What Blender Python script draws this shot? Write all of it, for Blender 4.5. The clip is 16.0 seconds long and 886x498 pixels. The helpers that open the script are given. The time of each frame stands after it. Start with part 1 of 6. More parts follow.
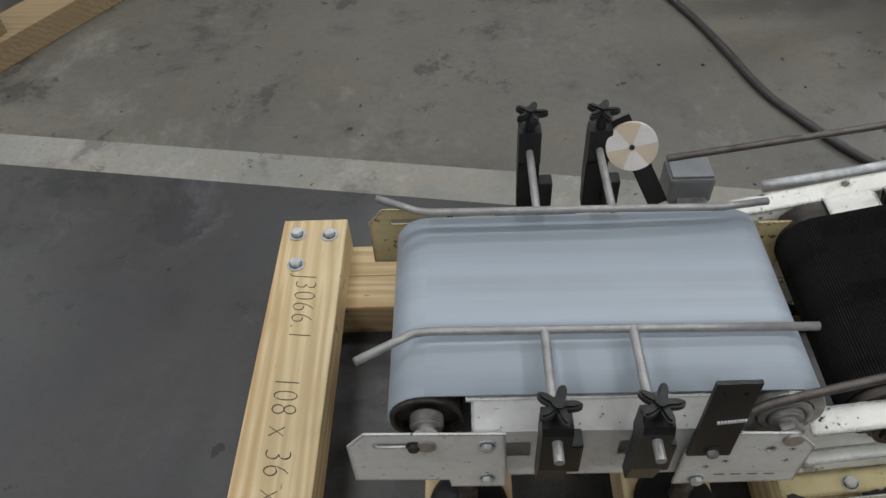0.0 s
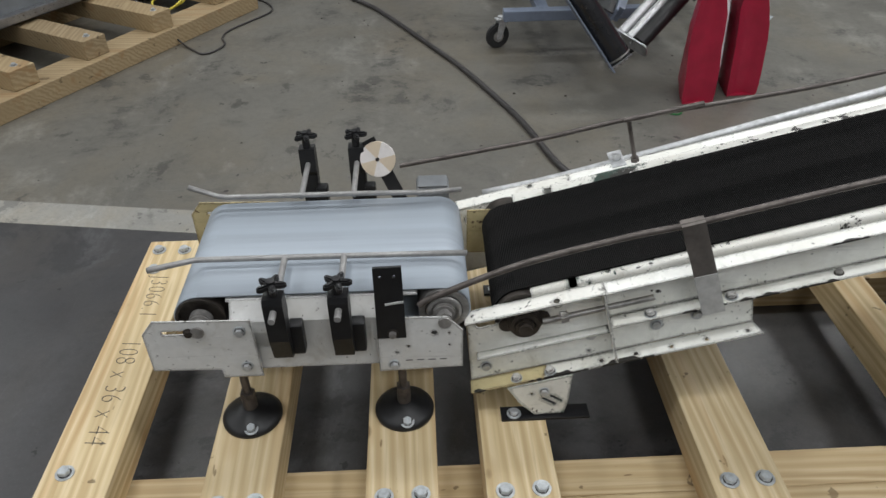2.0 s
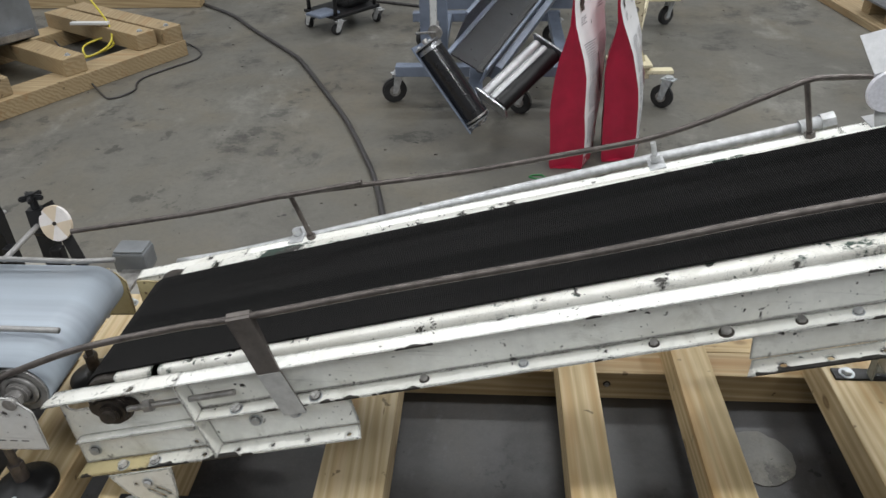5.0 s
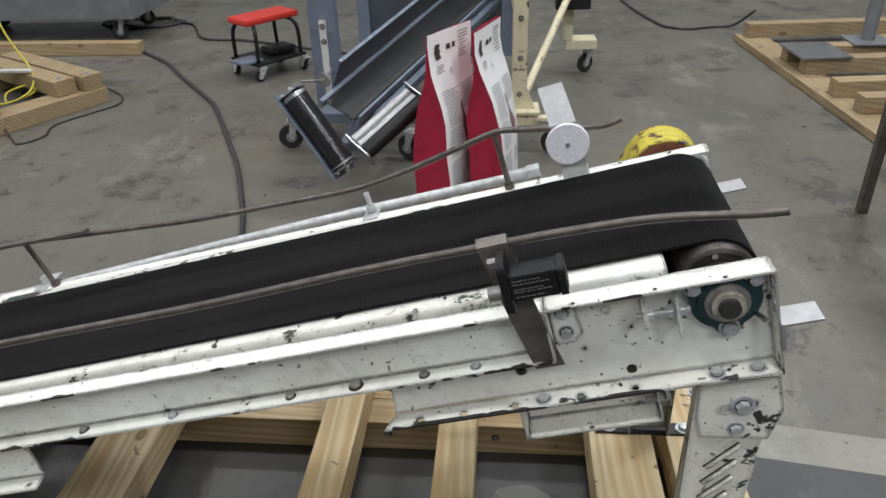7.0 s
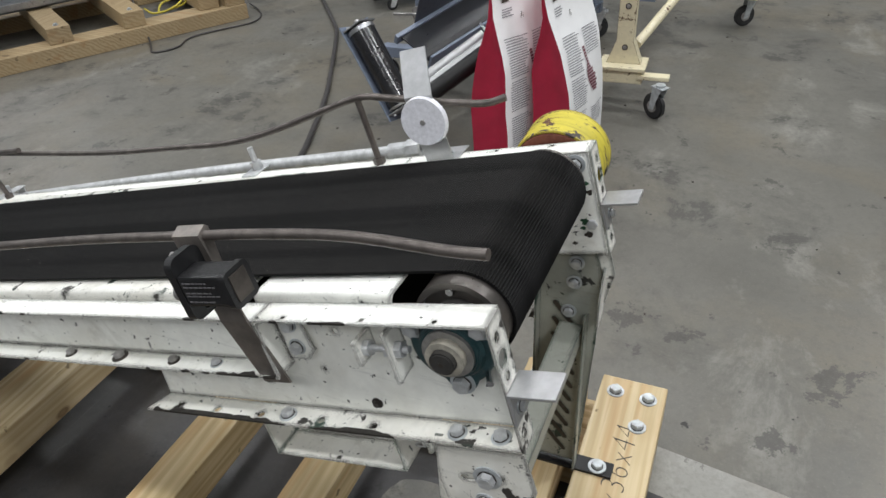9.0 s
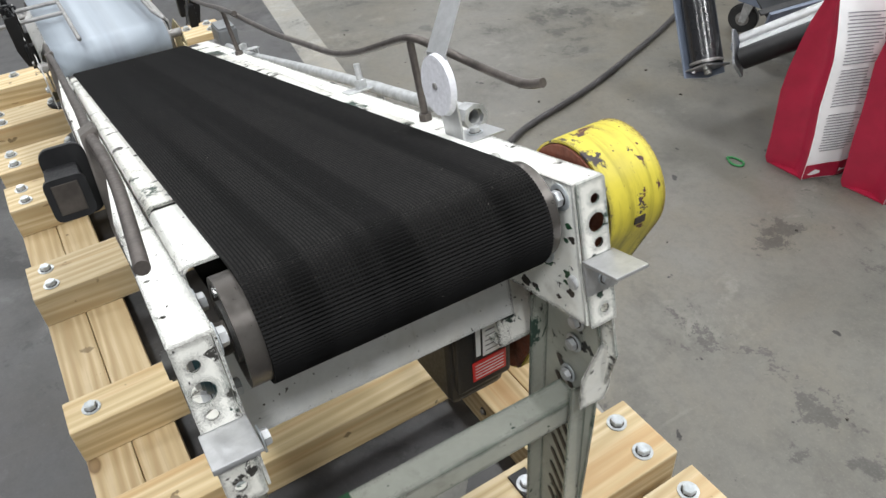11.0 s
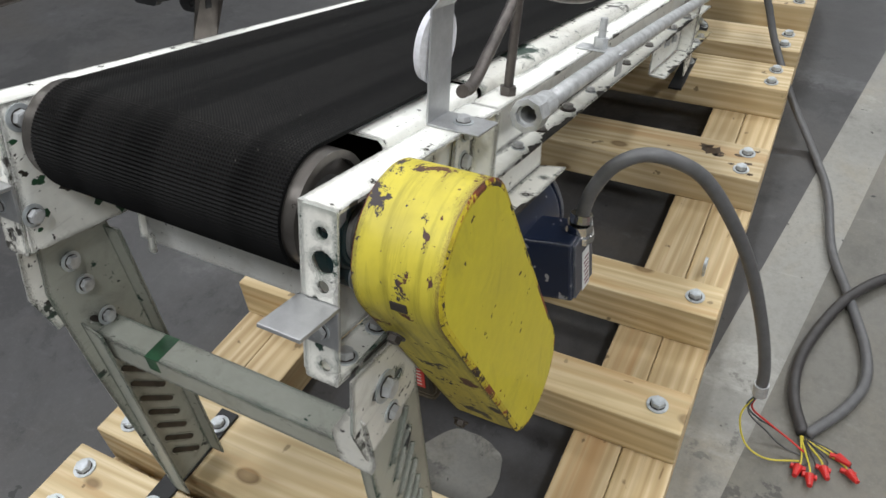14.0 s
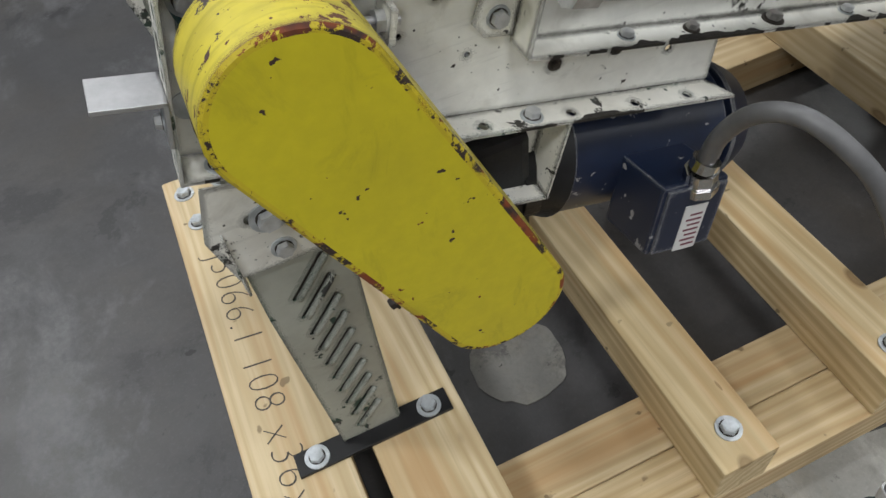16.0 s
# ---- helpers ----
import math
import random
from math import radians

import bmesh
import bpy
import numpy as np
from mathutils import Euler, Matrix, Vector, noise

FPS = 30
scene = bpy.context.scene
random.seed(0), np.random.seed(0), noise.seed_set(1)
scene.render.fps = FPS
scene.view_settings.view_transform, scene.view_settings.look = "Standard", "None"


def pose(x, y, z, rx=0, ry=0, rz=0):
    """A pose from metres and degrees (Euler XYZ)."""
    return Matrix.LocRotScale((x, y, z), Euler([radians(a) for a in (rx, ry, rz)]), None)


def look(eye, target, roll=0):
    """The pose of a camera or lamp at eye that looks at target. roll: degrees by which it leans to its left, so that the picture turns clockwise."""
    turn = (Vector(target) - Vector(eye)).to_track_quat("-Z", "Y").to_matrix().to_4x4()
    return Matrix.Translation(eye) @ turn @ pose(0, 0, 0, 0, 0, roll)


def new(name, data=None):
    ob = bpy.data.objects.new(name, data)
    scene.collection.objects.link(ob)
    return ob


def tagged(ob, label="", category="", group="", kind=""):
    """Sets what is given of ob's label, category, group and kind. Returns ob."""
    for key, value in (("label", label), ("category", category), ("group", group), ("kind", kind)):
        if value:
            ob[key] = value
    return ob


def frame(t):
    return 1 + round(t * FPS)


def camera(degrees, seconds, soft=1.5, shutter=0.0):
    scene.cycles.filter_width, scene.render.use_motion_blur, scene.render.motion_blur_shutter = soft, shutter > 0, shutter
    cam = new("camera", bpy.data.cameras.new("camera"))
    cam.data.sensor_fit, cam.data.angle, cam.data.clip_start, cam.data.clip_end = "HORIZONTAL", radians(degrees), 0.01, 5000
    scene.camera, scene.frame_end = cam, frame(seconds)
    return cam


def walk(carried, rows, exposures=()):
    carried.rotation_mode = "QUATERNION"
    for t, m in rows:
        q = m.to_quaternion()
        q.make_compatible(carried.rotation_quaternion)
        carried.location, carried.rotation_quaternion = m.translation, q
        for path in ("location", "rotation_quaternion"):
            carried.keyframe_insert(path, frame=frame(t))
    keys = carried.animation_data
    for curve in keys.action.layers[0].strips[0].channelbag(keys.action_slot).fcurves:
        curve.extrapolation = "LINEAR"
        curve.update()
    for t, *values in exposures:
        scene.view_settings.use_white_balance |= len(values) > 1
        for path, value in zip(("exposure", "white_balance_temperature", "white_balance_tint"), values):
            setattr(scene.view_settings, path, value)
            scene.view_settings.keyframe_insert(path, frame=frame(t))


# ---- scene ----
cam = camera(62.1, 16.0)
PATH = [
    (0, (0.401, -0.688, 1.31), (0.334, 0.669, -0.157), -3.6),
    (0.5, (0.424, -0.889, 1.351), (0.44, 0.565, -0.022), -0.6),
    (1, (0.523, -1.035, 1.375), (0.567, 0.499, 0.092), 0.1),
    (1.5, (0.676, -1.208, 1.376), (0.706, 0.361, 0.136), -0.0),
    (2, (0.764, -1.258, 1.385), (0.819, 0.348, 0.194), -1.0),
    (2.5, (0.856, -1.212, 1.378), (0.929, 0.386, 0.177), -0.4),
    (3, (0.979, -1.133, 1.387), (1.052, 0.462, 0.182), 0.7),
    (3.2, (1.013, -1.123, 1.383), (1.088, 0.472, 0.179), 0.7),
    (5.3, (1.733, -1.126, 1.394), (1.598, 0.548, 0.309), -1.6),
    (5.5, (1.782, -1.12, 1.4), (1.672, 0.562, 0.323), -1.2),
    (6, (1.933, -1.113, 1.394), (1.832, 0.586, 0.343), -1.6),
    (6.5, (2.125, -1.114, 1.399), (1.994, 0.603, 0.382), -1.6),
    (7, (2.236, -1.077, 1.389), (2.069, 0.644, 0.383), -1.9),
    (7.5, (2.339, -0.97, 1.374), (2.152, 0.722, 0.325), -1.6),
    (8, (2.445, -0.888, 1.368), (2.222, 0.764, 0.264), -1.6),
    (8.5, (2.629, -0.819, 1.358), (2.161, 0.78, 0.251), -4.0),
    (9, (2.771, -0.762, 1.352), (2.101, 0.743, 0.218), -3.2),
    (9.2, (2.795, -0.724, 1.344), (2.071, 0.745, 0.195), -3.3),
    (11.5, (3.077, -0.12, 1.274), (1.618, 0.381, 0.001), -4.6),
    (12, (3.064, 0.001, 1.256), (1.556, 0.271, -0.03), -4.4),
    (12.5, (3.055, 0.123, 1.258), (1.543, 0.161, -0.05), -3.7),
    (13, (3.038, 0.265, 1.247), (1.542, 0.04, -0.062), -3.9),
    (13.5, (3.017, 0.419, 1.237), (1.607, -0.133, -0.07), -4.8),
    (14, (2.936, 0.487, 1.22), (1.643, -0.269, -0.106), -5.2),
    (14.5, (2.823, 0.531, 1.203), (1.738, -0.361, -0.22), -4.2),
    (15, (2.759, 0.54, 1.168), (1.908, -0.443, -0.352), -3.4),
    (15.5, (2.659, 0.6, 1.145), (2.057, -0.515, -0.403), -5.4),
    (16, (2.578, 0.676, 1.122), (2.189, -0.528, -0.427), -8.6),
]
walk(cam, [(t, look(e, g, r)) for t, e, g, r in PATH], [(0, -0.64), (0.5, -0.62), (1.5, -0.38), (2.5, -0.3), (5.5, -0.14), (7, -0.12), (9, -0.06), (11.5, 0.34), (12.5, 0.27), (13.5, 0.02), (14.5, -0.13), (16, -0.22)])

# ---- world and light ----
world = bpy.data.worlds.new("world")
scene.world = world
world.use_nodes = True
world.node_tree.nodes["Background"].inputs[0].default_value = (0.55, 0.58, 0.62, 1)
world.node_tree.nodes["Background"].inputs[1].default_value = 0.0
CEILING = 5.6
LAMPS = [(x, y) for x in (-6.2, -0.9, 2.2, 5.3) for y in (-4.6, -1.2, 2.2, 5.6)]
for lx, ly in LAMPS:
    d = bpy.data.lights.new("high_bay_light", "AREA")
    d.shape, d.size, d.size_y, d.energy, d.color = "RECTANGLE", 1.15, 0.5, {-6.2: 135, -0.9: 64, 2.2: 64, 5.3: 122}[lx], (0.965, 0.985, 1.0)
    o = new("high_bay_light", d)
    o.matrix_world = pose(lx, ly, CEILING - 0.32)


# ---- materials ----
def tree(name):
    m = bpy.data.materials.new(name)
    m.use_nodes = True
    nt = m.node_tree
    return m, nt, nt.nodes["Principled BSDF"]


def node(nt, kind, **inputs):
    n = nt.nodes.new(kind)
    for k, v in inputs.items():
        k = k.replace("_", " ")
        if k in n.inputs:
            n.inputs[k].default_value = v
    return n


def coords(nt, scale=(1, 1, 1), kind="Object", vary=False):
    tc = nt.nodes.new("ShaderNodeTexCoord")
    mp = nt.nodes.new("ShaderNodeMapping")
    mp.inputs["Scale"].default_value = scale
    nt.links.new(tc.outputs[kind], mp.inputs["Vector"])
    if vary:
        oi = nt.nodes.new("ShaderNodeObjectInfo")
        mu = nt.nodes.new("ShaderNodeMath")
        mu.operation = "MULTIPLY"
        mu.inputs[1].default_value = 37.0
        cb = nt.nodes.new("ShaderNodeCombineXYZ")
        nt.links.new(oi.outputs["Random"], mu.inputs[0])
        for i in range(3):
            nt.links.new(mu.outputs[0], cb.inputs[i])
        nt.links.new(cb.outputs[0], mp.inputs["Location"])
    return mp.outputs["Vector"]


def noise_tex(nt, vec, scale, detail=4.0, rough=0.6, distortion=0.0):
    n = node(nt, "ShaderNodeTexNoise", Scale=scale, Detail=detail, Roughness=rough, Distortion=distortion)
    nt.links.new(vec, n.inputs["Vector"])
    return n.outputs["Fac"]


def ramp(nt, fac, stops):
    r = nt.nodes.new("ShaderNodeValToRGB")
    els = r.color_ramp.elements
    while len(els) < len(stops):
        els.new(0.5)
    for e, (p, c) in zip(els, stops):
        e.position = p
        e.color = (*c, 1) if len(c) == 3 else c
    nt.links.new(fac, r.inputs["Fac"])
    return r.outputs["Color"]


def mix(nt, fac, a, b, blend="MIX"):
    n = nt.nodes.new("ShaderNodeMix")
    n.data_type, n.blend_type = "RGBA", blend
    for sock, v in ((n.inputs[0], fac), (n.inputs[6], a), (n.inputs[7], b)):
        if isinstance(v, (int, float)):
            sock.default_value = v
        elif isinstance(v, tuple):
            sock.default_value = (*v, 1)
        else:
            nt.links.new(v, sock)
    return n.outputs[2]


def bump(nt, bsdf, height, strength=0.3, distance=0.002):
    b = node(nt, "ShaderNodeBump", Strength=strength, Distance=distance)
    nt.links.new(height, b.inputs["Height"])
    nt.links.new(b.outputs["Normal"], bsdf.inputs["Normal"])


def step(nt, fac, a, b):
    return ramp(nt, fac, [(a, (0, 0, 0)), (b, (1, 1, 1))])


def plain(name, color, rough=0.5, metal=0.0, vary=0.15, scale=30.0, relief=0.15, spec=0.5):
    """A fine-grained surface of one colour with soft variation at two scales."""
    m, nt, b = tree(name)
    v = coords(nt, vary=True)
    n1, n2 = noise_tex(nt, v, scale), noise_tex(nt, v, scale * 6, 3)
    dark = tuple(c * (1 - vary) for c in color)
    lite = tuple(min(1, c * (1 + vary)) for c in color)
    c = ramp(nt, n1, [(0.3, dark), (0.7, lite)])
    nt.links.new(c, b.inputs["Base Color"])
    rr = ramp(nt, n2, [(0.3, (rough * 0.8,) * 3), (0.7, (min(1, rough * 1.2),) * 3)])
    nt.links.new(rr, b.inputs["Roughness"])
    b.inputs["Metallic"].default_value = metal
    b.inputs["Specular IOR Level"].default_value = spec
    if relief:
        bump(nt, b, n2, relief, 0.001)
    return m


def edge_wear(nt, v, radius, amount):
    """1 where a sharp edge has lost its paint, in uneven runs."""
    bv = nt.nodes.new("ShaderNodeBevel")
    bv.samples = 4
    bv.inputs["Radius"].default_value = radius
    ge = nt.nodes.new("ShaderNodeNewGeometry")
    dt = nt.nodes.new("ShaderNodeVectorMath")
    dt.operation = "DOT_PRODUCT"
    nt.links.new(bv.outputs[0], dt.inputs[0])
    nt.links.new(ge.outputs["Normal"], dt.inputs[1])
    wear = None
    for scale, gain in ((9.0, 2.3), (45.0, 1.0)):
        n = noise_tex(nt, v, scale, 4, 0.65)
        ma = nt.nodes.new("ShaderNodeMath")
        ma.operation = "MULTIPLY_ADD"
        ma.inputs[1].default_value = gain
        ma.inputs[2].default_value = -0.5 * gain
        nt.links.new(n, ma.inputs[0])
        if wear is None:
            wear = ma.outputs[0]
        else:
            ad = nt.nodes.new("ShaderNodeMath")
            nt.links.new(wear, ad.inputs[0])
            nt.links.new(ma.outputs[0], ad.inputs[1])
            wear = ad.outputs[0]
    ma = nt.nodes.new("ShaderNodeMath")
    ma.operation = "MULTIPLY_ADD"
    ma.inputs[1].default_value = -2.2
    ma.inputs[2].default_value = 2.2
    nt.links.new(dt.outputs["Value"], ma.inputs[0])
    ad = nt.nodes.new("ShaderNodeMath")
    nt.links.new(wear, ad.inputs[0])
    nt.links.new(ma.outputs[0], ad.inputs[1])
    return step(nt, ad.outputs[0], amount, amount + 0.05)


def chipped(name, color, under, amount=0.62, scale=26.0, rough=0.42, grime=(0.35, 0.30, 0.22), grime_amount=0.5, second=None, metal=0.0, edge=0.62, patches=None, streaks=0.72, run=(8, 8, 90), runs=0.60):
    """Worn paint: chips to the metal below, worn edges, grime in soft clouds, fine scratches."""
    m, nt, b = tree(name)
    v = coords(nt, vary=True)
    cloud = noise_tex(nt, v, 5.0, 5, 0.65)
    fine = noise_tex(nt, v, 60.0, 4)
    base = ramp(nt, fine, [(0.25, tuple(c * 0.92 for c in color)), (0.75, tuple(min(1, c * 1.05) for c in color))])
    base = mix(nt, step(nt, cloud, 0.48, 0.85), base, tuple(c * (1 - grime_amount) + g * grime_amount for c, g in zip(color, grime)))
    streak = noise_tex(nt, coords(nt, run, vary=True), 1.2, 4)
    base = mix(nt, step(nt, streak, runs, runs + 0.2), base, tuple(c * streaks for c in color))
    smear = noise_tex(nt, v, 13.0, 6, 0.7, 0.6)
    base = mix(nt, ramp(nt, smear, [(0.56, (0, 0, 0)), (0.8, (0.55, 0.55, 0.55))]), base, tuple(g * 0.7 for g in grime))
    if patches:
        base = mix(nt, step(nt, noise_tex(nt, v, 9.0, 5, 0.6, 0.3), 0.64, 0.665), base, patches)
    c1 = noise_tex(nt, v, scale, 6, 0.72, 0.4)
    chips = step(nt, c1, amount, amount + 0.015)
    dust = step(nt, noise_tex(nt, v, scale * 4.5, 2), 0.70, 0.715)
    lvl = mix(nt, 1.0, chips, dust, "LIGHTEN")
    if edge:
        lvl = mix(nt, 1.0, lvl, edge_wear(nt, v, 0.011, edge), "LIGHTEN")
    low = under
    if second:
        low = ramp(nt, noise_tex(nt, v, 14.0, 3), [(0.5, under), (0.56, second)])
    c = mix(nt, lvl, base, low)
    nt.links.new(c, b.inputs["Base Color"])
    rr = mix(nt, lvl, (rough,) * 3, (0.7,) * 3)
    nt.links.new(rr, b.inputs["Roughness"])
    b.inputs["Metallic"].default_value = metal
    inv = nt.nodes.new("ShaderNodeInvert")
    nt.links.new(lvl, inv.inputs["Color"])
    h = mix(nt, 0.12, inv.outputs[0], fine)
    bump(nt, b, h, 0.5, 0.0006)
    return m


def timber(name, light, mid, dark, axis=1):
    """Sawn softwood: long grain along the given axis, growth rings, a few knots."""
    m, nt, b = tree(name)
    sc = [1.0, 1.0, 1.0]
    sc[axis] = 0.045
    v = coords(nt, tuple(sc), vary=True)
    warp = noise_tex(nt, v, 9.0, 3, 0.5, 0.8)
    rings = node(nt, "ShaderNodeTexWave", Scale=25.0, Distortion=6.0, Detail=2.5)
    rings.inputs["Detail Scale"].default_value = 1.4
    rings.bands_direction = "DIAGONAL"
    nt.links.new(v, rings.inputs["Vector"])
    c = ramp(nt, rings.outputs["Fac"], [(0.0, light), (0.45, mid), (0.74, tuple(x * 0.90 for x in mid)), (1.0, tuple(0.45 * x + 0.55 * y for x, y in zip(mid, dark)))])
    c = mix(nt, 0.16, c, mid)
    c = mix(nt, step(nt, warp, 0.45, 0.8), c, mid)
    fib = noise_tex(nt, coords(nt, tuple(220 if i != axis else 5 for i in range(3)), vary=True), 1.0, 3)
    c = mix(nt, step(nt, fib, 0.5, 0.85), c, tuple(x * 0.82 for x in mid))
    kv = coords(nt, tuple(1.0 if i != axis else 0.55 for i in range(3)), vary=True)
    kn = node(nt, "ShaderNodeTexVoronoi", Scale=8.0)
    nt.links.new(kv, kn.inputs["Vector"])
    halo = ramp(nt, kn.outputs["Distance"], [(0.0, (0.75, 0.75, 0.75)), (0.12, (0.6, 0.6, 0.6)), (0.24, (0, 0, 0))])
    c = mix(nt, halo, c, tuple(x * 0.6 + y * 0.4 for x, y in zip(mid, dark)))
    knots = ramp(nt, kn.outputs["Distance"], [(0.0, (0.5, 0.5, 0.5)), (0.06, (0.75, 0.75, 0.75)), (0.085, (0.9, 0.9, 0.9)), (0.12, (0, 0, 0))])
    c = mix(nt, knots, c, tuple(x * 0.55 for x in dark))
    pitch = noise_tex(nt, coords(nt, tuple(60 if i != axis else 14 for i in range(3)), vary=True), 1.0, 2)
    c = mix(nt, ramp(nt, pitch, [(0.735, (0, 0, 0)), (0.76, (0.7, 0.7, 0.7))]), c, tuple(x * 0.5 for x in dark))
    sap = noise_tex(nt, coords(nt, tuple(14 if i != axis else 0.5 for i in range(3)), vary=True), 1.0, 4, 0.6, 0.3)
    c = mix(nt, ramp(nt, sap, [(0.56, (0, 0, 0)), (0.66, (0.55, 0.55, 0.55))]), c, tuple(x * k for x, k in zip(mid, (0.82, 0.60, 0.42))))
    mark = noise_tex(nt, coords(nt, vary=True), 22.0, 3, 0.5)
    c = mix(nt, ramp(nt, mark, [(0.70, (0, 0, 0)), (0.72, (0.7, 0.7, 0.7))]), c, tuple(x * 0.3 for x in dark))
    blot = noise_tex(nt, coords(nt, vary=True), 3.0, 4)
    c = mix(nt, step(nt, blot, 0.5, 0.85), c, tuple(x * 0.8 for x in mid))
    oi = nt.nodes.new("ShaderNodeObjectInfo")
    tone = ramp(nt, oi.outputs["Random"], [(0, (0.86, 0.86, 0.88)), (1, (1.06, 1.04, 1.0))])
    c = mix(nt, 1.0, c, tone, "MULTIPLY")
    nt.links.new(c, b.inputs["Base Color"])
    b.inputs["Roughness"].default_value = 0.62
    bump(nt, b, mix(nt, 0.5, fib, rings.outputs["Color"]), 0.25, 0.001)
    return m


def concrete(name, color, dark, pale, patch=0.6, rough=0.4, scale=1.0, spots=0.70, stain=0.60):
    """Old floor slab: broad tone clouds, sharp-edged stains, pale worn areas, specks and drag marks."""
    m, nt, b = tree(name)
    v = coords(nt, (scale, scale, scale))
    big = noise_tex(nt, v, 0.8, 5, 0.6)
    mid = noise_tex(nt, v, 2.4, 9, 0.72, 0.25)
    fine = noise_tex(nt, v, 45.0, 5, 0.75)
    gritty = noise_tex(nt, v, 160.0, 3, 0.7)
    brown = tuple(x * k for x, k in zip(color, (1.08, 0.97, 0.80)))
    c = ramp(nt, big, [(0.32, tuple(x * 0.74 for x in color)), (0.5, color), (0.68, tuple(min(1, x * 1.22) for x in color))])
    c = mix(nt, ramp(nt, noise_tex(nt, v, 1.7, 6, 0.65, 0.4), [(0.45, (0, 0, 0)), (0.7, (0.8, 0.8, 0.8))]), c, brown)
    worn = noise_tex(nt, coords(nt, (scale * 1.3, scale * 0.8, scale)), 2.2, 9, 0.74, 0.3)
    c = mix(nt, ramp(nt, worn, [(0.55, (0, 0, 0)), (0.66, (0.85, 0.85, 0.85))]), c, pale)
    c = mix(nt, ramp(nt, mid, [(patch - 0.08, (0, 0, 0)), (patch, (0.35, 0.35, 0.35)), (patch + 0.025, (0.9, 0.9, 0.9))]), c, dark)
    blob = noise_tex(nt, coords(nt, (scale, scale, scale)), 4.0, 9, 0.74, 0.15)
    c = mix(nt, ramp(nt, blob, [(stain, (0, 0, 0)), (stain + 0.02, (0.75, 0.75, 0.75))]), c, tuple(x * 0.72 for x in dark))
    c = mix(nt, ramp(nt, fine, [(0.45, (0, 0, 0)), (0.8, (0.75, 0.75, 0.75))]), c, tuple(x * 0.66 for x in color))
    c = mix(nt, ramp(nt, gritty, [(0.55, (0, 0, 0)), (0.85, (0.5, 0.5, 0.5))]), c, pale)
    sp = noise_tex(nt, v, 17.0, 3, 0.55)
    c = mix(nt, step(nt, sp, spots, spots + 0.02), c, tuple(x * 0.35 for x in dark))
    for sx, sy in ((38, 1.6), (2.2, 30)):
        sc = noise_tex(nt, coords(nt, (scale * sx, scale * sy, scale)), 1.0, 3)
        c = mix(nt, ramp(nt, sc, [(0.70, (0, 0, 0)), (0.80, (0.4, 0.4, 0.4))]), c, tuple(min(1, x * 1.05) for x in pale))
    nt.links.new(c, b.inputs["Base Color"])
    rr = ramp(nt, mid, [(0.3, (rough * 0.75,) * 3), (0.7, (min(1, rough * 1.4),) * 3)])
    nt.links.new(rr, b.inputs["Roughness"])
    bump(nt, b, mix(nt, 0.5, fine, mid), 0.2, 0.0012)
    return m


